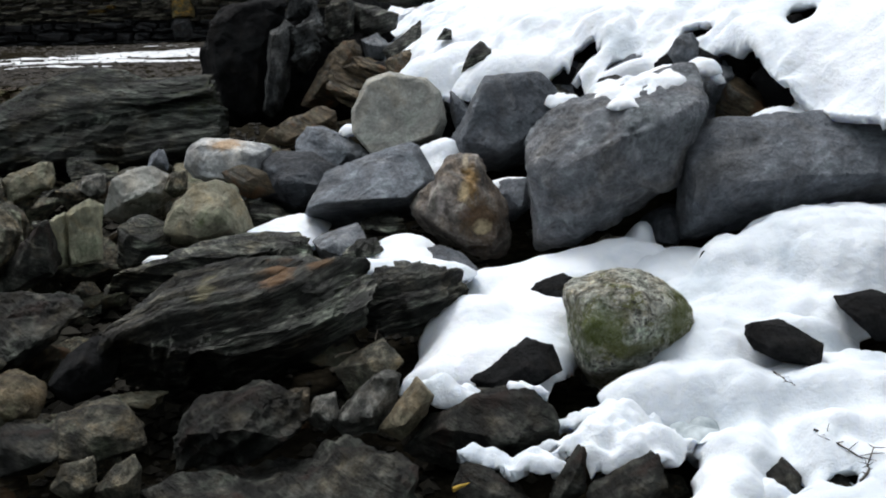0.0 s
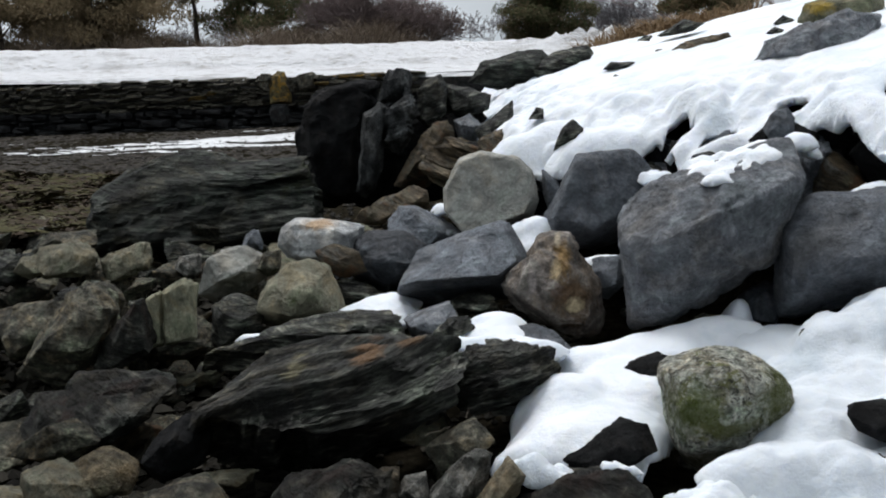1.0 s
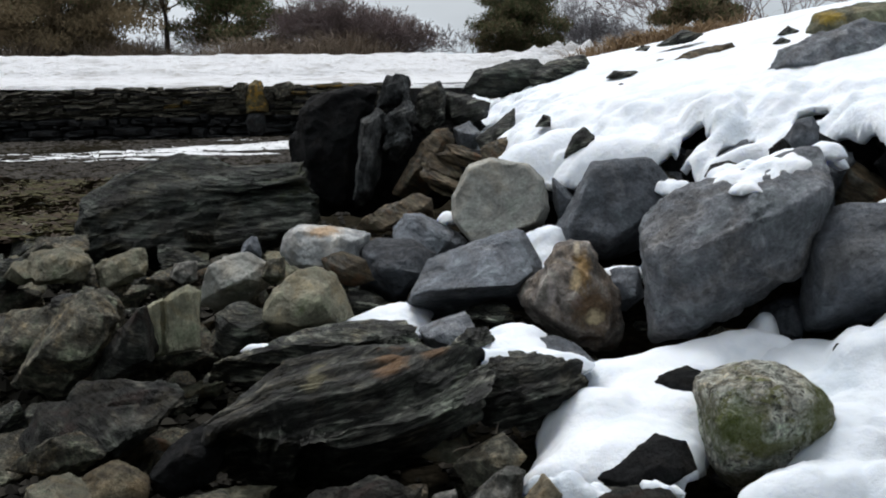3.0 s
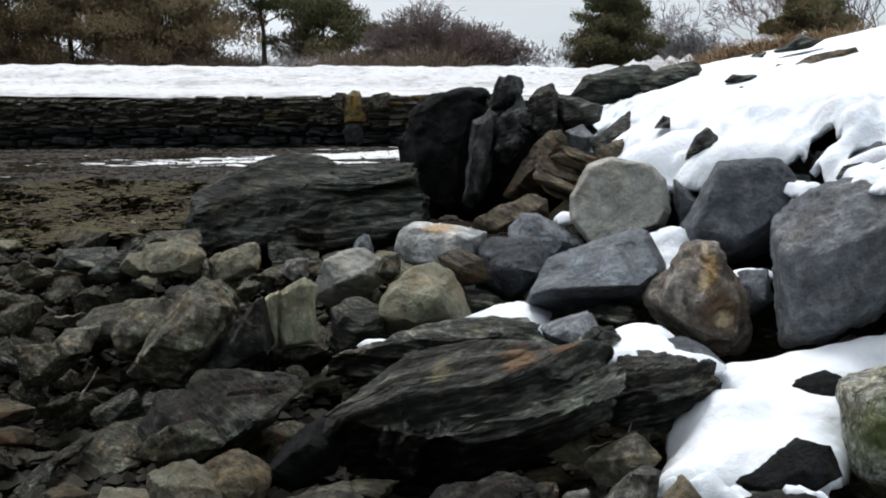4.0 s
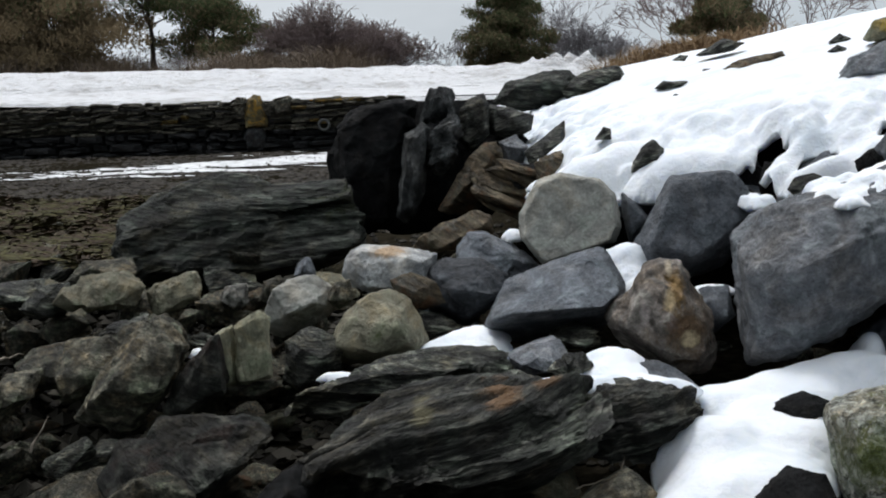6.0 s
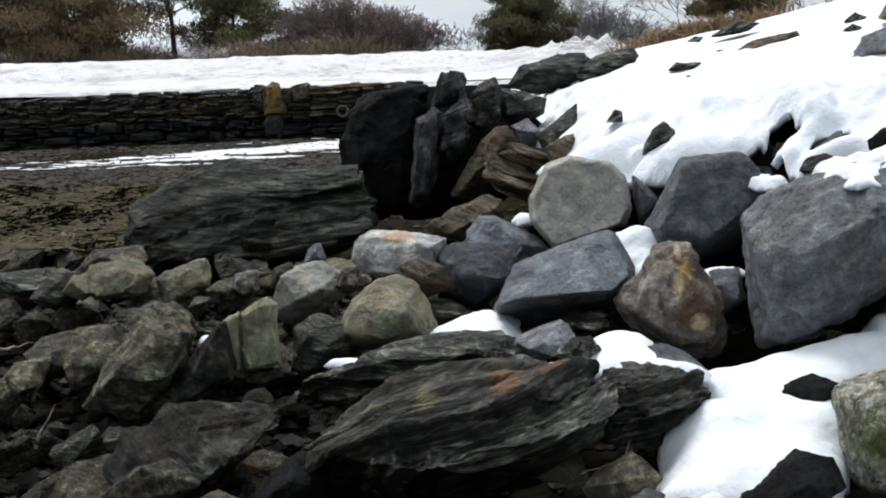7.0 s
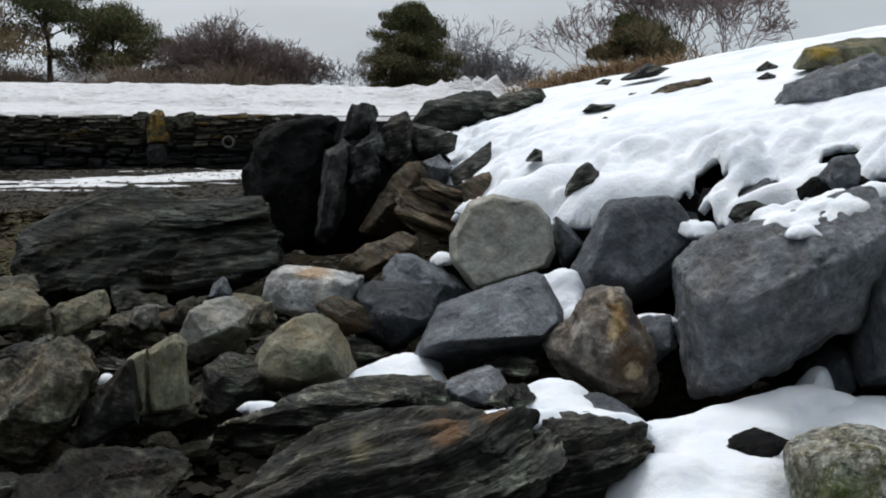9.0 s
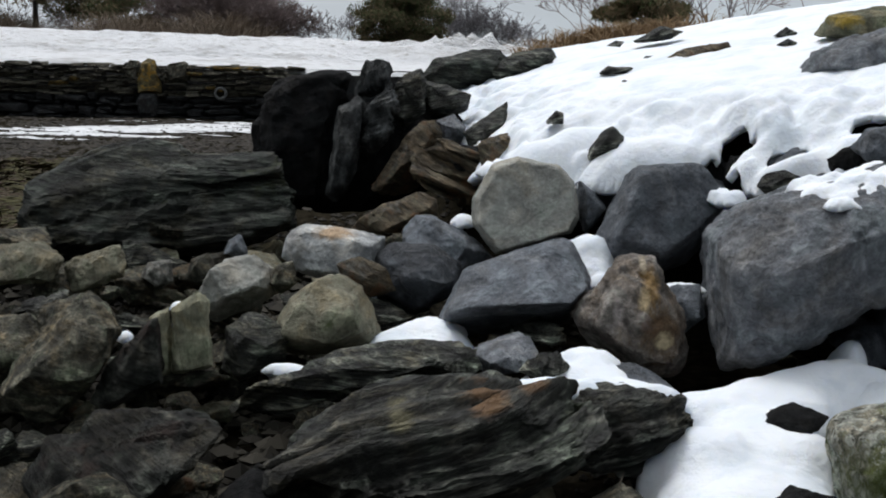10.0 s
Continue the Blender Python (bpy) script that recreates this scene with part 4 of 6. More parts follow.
boulder("boulder", "dark wet blue-grey rock with white flecks", M_DARKGREY, (-0.9, 7.85, 0.4), [(-0.27, 0.00), (-0.23, 0.14), (-0.13, 0.20), (0.09, 0.19), (0.24, 0.09), (0.28, -0.02), (0.21, -0.16), (-0.02, -0.20), (-0.21, -0.13)], crown=[(-0.18, 0.12, 0.12), (-0.07, 0.17, 0.1), (0.12, 0.15, 0.12), (-0.05, 0.05, 0.3), (0.16, 0.03, 0.26), (0.02, -0.11, 0.22), (-0.17, -0.05, 0.2)], rough=0.022, chip=0.012, back=0.4, res=2, seed=105)
boulder("boulder", "small olive-brown rock", M_BROWN, (-1.161, 7.6, 0.447), [(-0.15, 0.07), (-0.03, 0.11), (0.11, 0.05), (0.16, -0.07), (0.02, -0.11), (-0.11, -0.05)], crown=[(-0.14, 0.08, 0.1), (-0.01, 0.02, 0.13), (-0.08, -0.04, 0.12)], rough=0.02, back=0.25, seed=16)
boulder("boulder", "large pale grey squarish boulder", M_PALE, (-0.268, 8.2, 0.776), [(-0.31, 0.02), (-0.31, -0.13), (-0.17, -0.30), (0.11, -0.21), (0.26, -0.16), (0.30, -0.07), (0.27, 0.13), (0.18, 0.22), (-0.06, 0.27), (-0.20, 0.22)], crown=[(-0.28, 0.04, 0.16), (-0.28, -0.09, 0.21), (-0.16, -0.23, 0.26), (0.08, -0.15, 0.23), (0.21, -0.12, 0.21), (0.25, -0.04, 0.18), (0.23, 0.13, 0.12), (0.16, 0.21, 0.09), (-0.06, 0.25, 0.08), (-0.18, 0.20, 0.1)], rough=0.01, chip=0.005, back=0.6, res=3, group="riprap boulders", seed=17)
boulder("boulder", "grey wedge of rock between boulders", M_BLUE, (0.07, 8.35, 0.713), [(-0.01, 0.18), (0.07, 0.12), (0.15, 0.02), (0.09, -0.07), (0.03, -0.13), (-0.01, 0.04)], crown=[(0.01, 0.13, 0.08), (0.12, 0.02, 0.05), (0.03, -0.07, 0.08)], rough=0.01, back=0.4, group="riprap boulders", seed=18)
boulder("boulder", "large blue-grey boulder with a flat face", M_BLUE, (0.397, 7.8, 0.751), [(-0.34, -0.27), (-0.34, -0.11), (-0.22, 0.06), (-0.15, 0.24), (-0.12, 0.28), (0.23, 0.31), (0.27, 0.21), (0.40, 0.10), (0.32, -0.05), (0.17, -0.24), (-0.03, -0.31)], crown=[(-0.13, 0.25, 0.14), (-0.19, 0.09, 0.22), (-0.26, -0.05, 0.3), (0.21, 0.24, 0.06), (0.25, 0.20, 0.06), (0.35, 0.10, 0.06), (0.10, -0.07, 0.24), (-0.03, -0.13, 0.3), (-0.23, -0.07, 0.32), (-0.29, -0.23, 0.14), (-0.05, -0.27, 0.1)], rough=0.014, chip=0.008, back=0.6, res=3, group="riprap boulders", seed=19)
boulder("boulder", "dark rock in shade between boulders", M_BLUE, (0.119, 8.9, 0.795), [(-0.18, 0.07), (-0.06, 0.12), (0.13, 0.12), (0.17, -0.04), (0.05, -0.15), (-0.11, -0.11)], front=0.2, back=0.4, group="riprap boulders", seed=20)
boulder("boulder", "tapered grey boulder with an undercut base", M_BLUE, (-0.359, 7.35, 0.437), [(-0.44, -0.15), (-0.31, 0.11), (-0.10, 0.14), (0.19, 0.28), (0.23, 0.26), (0.33, 0.07), (0.33, -0.03), (0.24, -0.13)], crown=[(-0.38, -0.04, 0.36), (-0.27, 0.00, 0.42), (-0.05, 0.02, 0.46), (0.18, 0.02, 0.42), (0.27, 0.07, 0.3), (0.13, 0.22, 0.1), (-0.43, -0.29, -0.2), (-0.12, -0.27, -0.25), (0.21, -0.25, -0.25)], rough=0.012, chip=0.01, back=0.5, res=3, group="riprap boulders", seed=22)
boulder("boulder", "thin slab lying under a boulder", M_DARKL, (-0.341, 7.0, 0.287), [(-0.15, -0.02), (-0.11, 0.03), (0.05, 0.06), (0.15, 0.04), (0.16, -0.05), (-0.11, -0.07)], front=0.18, rough=0.015, strata=0.01, seed=22)
boulder("boulder", "rust-stained boulder with ochre and white veins", M_RUSTY, (0.13, 7.0, 0.39), [(-0.29, -0.01), (-0.25, 0.06), (-0.16, 0.16), (-0.07, 0.27), (-0.02, 0.30), (0.10, 0.29), (0.13, 0.22), (0.14, 0.12), (0.25, -0.03), (0.27, -0.19), (0.24, -0.29), (0.11, -0.32), (-0.03, -0.25), (-0.17, -0.18), (-0.27, -0.09)], crown=[(-0.07, 0.25, 0.08), (0.08, 0.27, 0.08), (-0.11, 0.13, 0.2), (0.06, 0.13, 0.2), (-0.19, 0.00, 0.22), (-0.03, 0.01, 0.3), (0.17, -0.03, 0.2), (-0.03, -0.13, 0.28), (0.15, -0.20, 0.2)], rough=0.03, chip=0.02, back=0.4, res=3, group="riprap boulders", seed=23)
boulder("boulder", "huge grey boulder with a pitted face, snow on top", M_GREY, (0.989, 6.85, 0.711), [(-0.53, 0.06), (-0.50, 0.10), (-0.34, 0.24), (-0.15, 0.31), (0.03, 0.31), (0.21, 0.35), (0.32, 0.46), (0.39, 0.46), (0.47, 0.34), (0.49, 0.22), (0.45, 0.07), (0.36, -0.15), (0.25, -0.24), (0.01, -0.28), (-0.12, -0.42), (-0.24, -0.52), (-0.47, -0.57), (-0.50, -0.41), (-0.52, -0.19)], crown=[(-0.49, -0.05, 0.3), (-0.37, -0.04, 0.4), (-0.28, -0.00, 0.44), (-0.05, 0.13, 0.46), (0.10, 0.17, 0.42), (0.34, 0.26, 0.3), (0.42, 0.27, 0.2), (-0.47, -0.44, 0.22), (-0.24, -0.40, 0.32), (-0.07, -0.18, 0.36), (0.21, -0.15, 0.26)], rough=0.024, chip=0.022, back=0.8, res=5, group="riprap boulders", seed=24)
boulder("boulder", "huge dark blue-grey boulder with a snow cap", M_BLUE, (1.934, 6.75, 0.596), [(-0.63, -0.11), (-0.62, 0.14), (-0.58, 0.20), (-0.45, 0.29), (-0.27, 0.26), (-0.06, 0.23), (0.18, 0.25), (0.44, 0.32), (0.66, 0.29), (0.68, -0.14), (0.26, -0.22), (-0.34, -0.30), (-0.55, -0.37), (-0.64, -0.36)], crown=[(-0.62, 0.06, 0.28), (-0.43, 0.23, 0.1), (-0.62, -0.09, 0.34), (-0.40, -0.05, 0.4), (-0.19, 0.09, 0.34), (-0.03, 0.20, 0.15), (-0.32, 0.01, 0.42), (0.08, 0.04, 0.4), (0.43, 0.02, 0.36), (-0.60, -0.27, 0.24), (-0.39, -0.21, 0.22), (0.22, -0.16, 0.15)], rough=0.022, chip=0.02, back=0.8, res=3, group="riprap boulders", seed=25)
boulder("boulder", "brownish boulder behind the larger ones", M_BROWN, (1.764, 7.6, 0.863), [(-0.14, 0.18), (-0.07, 0.21), (0.16, 0.04), (0.21, -0.13), (-0.01, -0.19), (-0.15, -0.1)], front=0.2, back=0.4, group="riprap boulders", seed=26)
boulder("boulder", "dark rock low between boulders", M_BLUE, (0.396, 7.2, 0.387), [(-0.14, 0.03), (-0.03, 0.11), (0.1, 0.12), (0.13, -0.04), (0.03, -0.13), (-0.09, -0.1)], front=0.15, seed=27)
boulder("boulder", "dark rock in a gap under boulders", M_BLUE, (1.239, 6.9, 0.262), [(-0.14, -0.01), (-0.08, 0.09), (0.09, 0.12), (0.13, -0.02), (0.07, -0.11), (-0.08, -0.07)], front=0.15, seed=28)
boulder("boulder", "lichen-covered granite boulder with green moss", M_MOSSY, (0.836, 5.45, 0.128), [(-0.28, 0.17), (-0.24, 0.21), (-0.10, 0.25), (0.02, 0.26), (0.17, 0.21), (0.30, 0.11), (0.33, 0.02), (0.32, -0.06), (0.22, -0.12), (0.12, -0.16), (0.01, -0.29), (-0.11, -0.30), (-0.20, -0.20), (-0.23, -0.05)], crown=[(-0.24, 0.18, 0.14), (-0.13, 0.20, 0.22), (0.02, 0.21, 0.24), (0.19, 0.16, 0.18), (0.28, 0.04, 0.12), (-0.18, 0.05, 0.28), (0.03, 0.02, 0.28), (0.22, -0.02, 0.14), (-0.15, -0.16, 0.18), (-0.04, -0.19, 0.12)], rough=0.014, chip=0.01, soft=1, lean=0.2, res=3, seed=29)
# added filler: a black mass makes the hollow behind the uprights dark
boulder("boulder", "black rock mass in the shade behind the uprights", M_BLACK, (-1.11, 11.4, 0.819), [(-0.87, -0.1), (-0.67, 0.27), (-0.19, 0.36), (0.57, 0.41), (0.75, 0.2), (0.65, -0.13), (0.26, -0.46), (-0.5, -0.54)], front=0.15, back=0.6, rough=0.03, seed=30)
boulder("rock_slab", "long streaked dark schist slab with a rust stain", M_SLAB, (-0.932, 5.502, 0.127), [(-0.64, 0.01), (-0.49, 0.14), (-0.27, 0.27), (0.04, 0.31), (0.39, 0.29), (0.60, 0.27), (0.69, 0.22), (0.65, 0.13)], crown=[(-0.48, 0.05, 0.3), (-0.18, 0.03, 0.42), (0.07, 0.03, 0.48), (0.30, 0.07, 0.46), (0.53, 0.13, 0.4), (0.66, 0.19, 0.28), (-0.21, 0.21, 0.28), (0.08, 0.26, 0.28), (0.42, 0.26, 0.22), (0.58, -0.12, -0.25), (0.36, -0.27, -0.3), (-0.03, -0.39, -0.35), (-0.45, -0.38, -0.3), (-0.64, -0.24, -0.15)], lean=0.3, back=0.5, rough=0.025, strata=0.026, bed=0.06, dip=16, res=5, seed=31)
boulder("rock_slab", "flat dark schist slab lying behind a larger one", M_DARKL, (-1.121, 6.351, 0.247), [(-0.62, -0.14), (-0.38, -0.01), (-0.21, 0.07), (0.02, 0.13), (0.28, 0.13), (0.46, 0.12), (0.51, 0.02), (0.44, -0.04), (-0.08, -0.1), (-0.41, -0.18)], crown=[(-0.51, -0.02, 0.15), (-0.15, 0.07, 0.22), (0.23, 0.08, 0.22), (0.48, 0.07, 0.12)], rough=0.02, strata=0.014, bed=0.04, res=4, back=0.4, lean=0.8, dip=9, seed=32)
boulder("rock_slab", "dark broken end of a schist slab", M_DARK, (-0.127, 5.801, 0.17), [(-0.26, 0.07), (-0.16, 0.14), (0.05, 0.15), (0.26, 0.1), (0.32, 0.01), (0.15, -0.05), (0.04, -0.16), (-0.11, -0.17), (-0.29, -0.11)], crown=[(-0.06, 0.13, 0.12), (0.20, 0.14, 0.1), (-0.01, 0.04, 0.25), (0.20, 0.05, 0.2), (-0.09, -0.05, 0.15)], rough=0.03, chip=0.015, strata=0.018, bed=0.05, res=4, back=0.35, lean=0.6, dip=14, seed=33)
boulder("boulder", "smooth grey rock beside the snow", M_GREY, (-0.517, 6.55, 0.292), [(-0.16, 0.01), (-0.02, 0.06), (0.1, 0.08), (0.14, 0.0), (0.04, -0.07), (-0.1, -0.08)], front=0.2, back=0.25, lean=0.5, rough=0.012, seed=34)
boulder("boulder", "small striped grey rock in the snow", M_DARKL, (-0.376, 6.3, 0.302), [(-0.12, -0.02), (-0.04, 0.07), (0.07, 0.06), (0.12, 0.0), (0.03, -0.06), (-0.07, -0.06)], front=0.15, back=0.15, rough=0.012, strata=0.008, dip=70, seed=35)
boulder("boulder", "flat grey rock half in the snow", M_BLUE, (0.063, 6.35, 0.222), [(-0.17, 0.06), (-0.04, 0.08), (0.09, 0.01), (0.17, -0.07), (0.06, -0.08), (-0.1, -0.01)], front=0.12, back=0.2, lean=0.6, rough=0.012, seed=36)
boulder("boulder", "dark rock edge under the snow", M_BLACK, (0.555, 5.85, 0.188), [(-0.15, -0.00), (-0.06, 0.04), (0.08, 0.06), (0.15, 0.03), (0.08, -0.04), (-0.02, -0.06)], crown=[(-0.06, 0.03, 0.06), (0.06, 0.04, 0.06), (0.05, -0.01, 0.08), (-0.03, -0.01, 0.08)], rough=0.012, back=0.2, lean=0.4, seed=37)
boulder("boulder", "olive-grey triangular boulder", M_OLIVE, (-1.341, 7.2, 0.332), [(-0.31, -0.13), (-0.19, 0.09), (-0.04, 0.18), (0.06, 0.2), (0.16, 0.14), (0.27, -0.09), (0.22, -0.19), (-0.17, -0.21)], crown=[(-0.04, 0.18, 0.06), (0.07, 0.14, 0.14), (-0.16, 0.06, 0.2), (0.12, 0.07, 0.3), (0.17, -0.04, 0.24), (-0.21, -0.05, 0.24), (-0.00, -0.07, 0.3)], rough=0.012, chip=0.01, back=0.4, res=2, seed=38)
boulder("boulder", "dark rock behind the olive boulder", M_DARKL, (-1.098, 7.55, 0.262), [(-0.15, 0.07), (-0.06, 0.11), (0.07, 0.07), (0.2, -0.0), (0.06, -0.11), (-0.11, -0.14)], front=0.2, rough=0.015, strata=0.01, seed=39)
boulder("boulder", "rounded pale grey-green stone", M_PALE, (-1.828, 7.55, 0.39), [(-0.23, -0.12), (-0.19, 0.0), (-0.06, 0.15), (0.1, 0.18), (0.19, 0.11), (0.22, -0.02), (0.08, -0.11), (-0.1, -0.18)], crown=[(-0.11, 0.12, 0.12), (0.05, 0.14, 0.1), (-0.03, 0.00, 0.22), (0.12, 0.06, 0.2)], rough=0.012, chip=0.008, back=0.35, res=2, seed=40)
boulder("boulder", "split squared block with a pale face", M_BLOCK, (-1.923, 6.8, 0.323), [(-0.12, 0.11), (0.01, 0.18), (0.04, 0.14), (0.07, -0.15), (-0.11, -0.19)], crown=[(-0.09, 0.10, 0.05), (0.01, 0.15, 0.04), (0.04, 0.13, 0.04), (0.06, -0.13, 0.05), (-0.08, -0.16, 0.07)], rough=0.012, lean=0.15, res=2, seed=41)
boulder("boulder", "narrow slab split off a squared block", M_BLOCK, (-2.068, 6.83, 0.28), [(-0.08, 0.11), (0.01, 0.15), (0.02, -0.15), (-0.04, -0.19), (-0.06, -0.08)], crown=[(-0.05, 0.11, 0.06), (0.01, 0.14, 0.06), (0.02, -0.11, 0.08), (-0.02, -0.14, 0.08)], rough=0.012, lean=0.15, res=2, seed=42)
# separate dark-coloured wedge gives the split block its shaded left face
boulder("boulder", "dark shaded rock leaning on the block", M_WET, (-2.119, 6.5, 0.259), [(-0.23, -0.18), (-0.14, -0.00), (0.03, 0.19), (0.07, 0.20), (0.09, -0.10), (-0.03, -0.15), (-0.17, -0.22)], crown=[(0.06, 0.20, 0.06), (0.09, -0.06, 0.08), (-0.09, -0.06, 0.1), (-0.13, -0.16, 0.08)], front=0.15, rough=0.015, seed=43)
boulder("boulder", "dark grey rock between stones", M_DARKL, (-1.69, 7.0, 0.231), [(-0.15, -0.13), (-0.12, 0.07), (-0.04, 0.14), (0.06, 0.14), (0.17, 0.05), (0.15, -0.09), (-0.07, -0.18)], front=0.2, seed=44)
boulder("boulder", "tall brownish-grey rock with green growth", M_RUBBLE, (-2.439, 6.6, 0.203), [(-0.36, -0.17), (-0.26, 0.04), (-0.10, 0.20), (0.03, 0.33), (0.12, 0.27), (0.21, 0.17), (0.13, 0.03), (0.07, -0.10), (-0.10, -0.23)], crown=[(0.04, 0.31, 0.06), (0.18, 0.21, 0.18), (0.03, 0.17, 0.26), (-0.14, 0.03, 0.28), (0.12, 0.02, 0.28)], rough=0.03, chip=0.02, back=0.4, lean=0.2, res=2, seed=45)
boulder("boulder", "grey angular stone", M_OLIVE, (-2.6, 8.0, 0.387), [(-0.20, 0.03), (-0.15, 0.08), (0.09, 0.15), (0.13, 0.05), (0.11, -0.02), (-0.13, -0.12), (-0.20, -0.11)], crown=[(-0.12, 0.04, 0.1), (0.07, 0.11, 0.06), (0.11, 0.02, 0.12), (-0.09, -0.07, 0.12)], rough=0.012, chip=0.01, res=2, seed=46)
boulder("boulder", "small dark pointed stone", M_BLUE, (-1.938, 8.6, 0.439), [(-0.08, -0.04), (-0.05, 0.04), (0.01, 0.08), (0.06, -0.0), (0.06, -0.07)], front=0.08, back=0.15, rough=0.008, seed=47)
boulder("boulder", "small brown stone beside pale one", M_RUBBLE, (-1.583, 7.5, 0.46), [(-0.08, -0.03), (-0.03, 0.07), (0.05, 0.08), (0.07, -0.03), (-0.01, -0.09)], front=0.1, back=0.2, seed=48)
ledge = tagged(new("rock_ledge"), "long dark bedded ledge of schist on the beach", "rock")
ledge.location = (-2.621, 9.801, 0.588)
boulder("block", "", M_LEDGE, (0, 0, 0), [(-0.90, -0.43), (-0.91, 0.07), (-0.61, 0.26), (-0.10, 0.41), (0.15, 0.35), (0.48, 0.15), (0.72, -0.10), (0.51, -0.32), (-0.42, -0.45)], crown=[(-0.76, 0.03, 0.3), (-0.52, 0.20, 0.2), (-0.07, 0.36, 0.06), (0.15, 0.30, 0.12), (0.33, 0.11, 0.34), (0.52, 0.03, 0.3), (0.27, -0.24, 0.42), (-0.31, -0.27, 0.45), (-0.76, -0.28, 0.28)], lean=0.3, rough=0.03, chip=0.016, strata=0.018, bed=0.09, dip=10, res=4, back=0.9, seed=49, parent=ledge)
boulder("block", "", M_LEDGE, (0, 0, 0), [(-0.10, 0.27), (0.39, 0.29), (0.83, 0.31), (0.87, 0.25), (0.84, 0.17), (0.35, 0.07), (-0.06, 0.09)], crown=[(0.07, 0.23, 0.2), (0.42, 0.26, 0.16), (0.81, 0.28, 0.06), (0.84, 0.21, 0.16), (0.41, 0.13, 0.34), (0.09, 0.14, 0.3)], lean=0.3, rough=0.02, strata=0.016, bed=0.05, dip=8, res=4, back=0.7, seed=149, parent=ledge)
boulder("block", "", M_LEDGE, (0, 0, 0), [(0.07, 0.12), (0.35, 0.21), (0.85, 0.2), (0.96, 0.04), (0.95, -0.18), (0.51, -0.37), (0.11, -0.39)], crown=[(0.26, 0.01, 0.36), (0.44, 0.09, 0.3), (0.84, 0.10, 0.14), (0.94, 0.03, 0.18), (0.93, -0.11, 0.28), (0.54, -0.22, 0.42), (0.23, -0.27, 0.42)], lean=0.3, rough=0.025, chip=0.01, strata=0.022, bed=0.06, dip=7, res=4, back=0.9, seed=150, parent=ledge)
boulder("boulder", "dark angular rock half under snow", M_WET, (0.215, 4.85, -0.135), [(-0.35, -0.06), (-0.25, 0.06), (-0.04, 0.14), (0.18, 0.16), (0.31, 0.04), (0.28, -0.07), (0.06, -0.12), (-0.19, -0.15)], crown=[(-0.05, 0.16, 0.12), (0.22, 0.15, 0.1), (-0.19, 0.08, 0.2), (0.08, 0.05, 0.25), (0.26, 0.06, 0.15)], rough=0.02, chip=0.012, lean=0.5, res=2, seed=50)
boulder("boulder", "black rock with a snow crust", M_BLACK, (0.357, 5.15, 0.034), [(-0.21, -0.04), (-0.06, 0.04), (0.06, 0.11), (0.15, 0.1), (0.19, -0.01), (0.01, -0.1), (-0.14, -0.1)], front=0.15, back=0.2, lean=0.4, seed=51)
boulder("boulder", "tan split stone standing on edge", M_TAN, (-0.097, 4.85, -0.035), [(-0.13, -0.08), (-0.04, 0.05), (0.03, 0.14), (0.1, 0.06), (0.07, -0.02), (-0.04, -0.14)], crown=[(0.05, 0.14, 0.08), (0.08, 0.10, 0.1), (-0.02, -0.03, 0.1), (-0.06, -0.03, 0.06)], rough=0.012, back=0.15, seed=52)
boulder("boulder", "speckled grey rock", M_SPECKLE, (-0.264, 4.95, -0.037), [(-0.17, -0.07), (-0.04, 0.06), (0.07, 0.14), (0.13, 0.11), (0.11, 0.01), (0.03, -0.12), (-0.12, -0.13)], crown=[(0.02, 0.13, 0.1), (0.11, 0.12, 0.06), (-0.10, -0.02, 0.12), (-0.00, -0.01, 0.14)], rough=0.02, chip=0.012, back=0.2, lean=0.3, seed=53)
boulder("boulder", "dark olive rock", M_RUBBLE, (-0.274, 5.1, 0.072), [(-0.15, -0.01), (-0.04, 0.06), (0.06, 0.1), (0.15, 0.02), (0.07, -0.05), (-0.09, -0.11)], front=0.12, back=0.2, lean=0.3, rough=0.025, seed=54)
boulder("boulder", "small pale crumbling stone", M_SPECKLE, (-0.45, 4.9, -0.059), [(-0.08, -0.03), (-0.04, 0.07), (0.05, 0.08), (0.06, -0.02), (0.0, -0.09)], front=0.1, back=0.1, seed=55)
boulder("boulder", "dark rounded schist rock", M_WET, (-0.778, 4.75, -0.061), [(-0.29, -0.05), (-0.18, 0.11), (0.08, 0.17), (0.24, 0.13), (0.28, 0.02), (0.17, -0.1), (-0.05, -0.15), (-0.25, -0.14)], crown=[(-0.04, 0.17, 0.08), (0.14, 0.15, 0.12), (0.05, 0.07, 0.25), (-0.17, 0.04, 0.2), (0.20, 0.02, 0.2)], rough=0.02, chip=0.012, strata=0.01, bed=0.03, lean=0.5, dip=30, res=2, seed=56)
boulder("boulder", "dark brown rock in shadow", M_BROWN, (-0.582, 4.9, -0.052), [(-0.09, 0.03), (0.01, 0.1), (0.07, 0.07), (0.07, -0.07), (-0.05, -0.12)], front=0.1, back=0.2, seed=57)
boulder("rock_slab", "low dark slab with a green patch", M_WET, (-0.533, 4.401, -0.17), [(-0.61, -0.01), (-0.46, 0.05), (-0.14, 0.07), (0.08, 0.1), (0.38, 0.1), (0.48, 0.03), (0.51, -0.06), (0.18, -0.15), (-0.43, -0.12)], front=0.2, lean=1.0, face=(0.85, 0.5, 0, -0.04), rough=0.03, strata=0.02, dip=-8, res=2, seed=58)
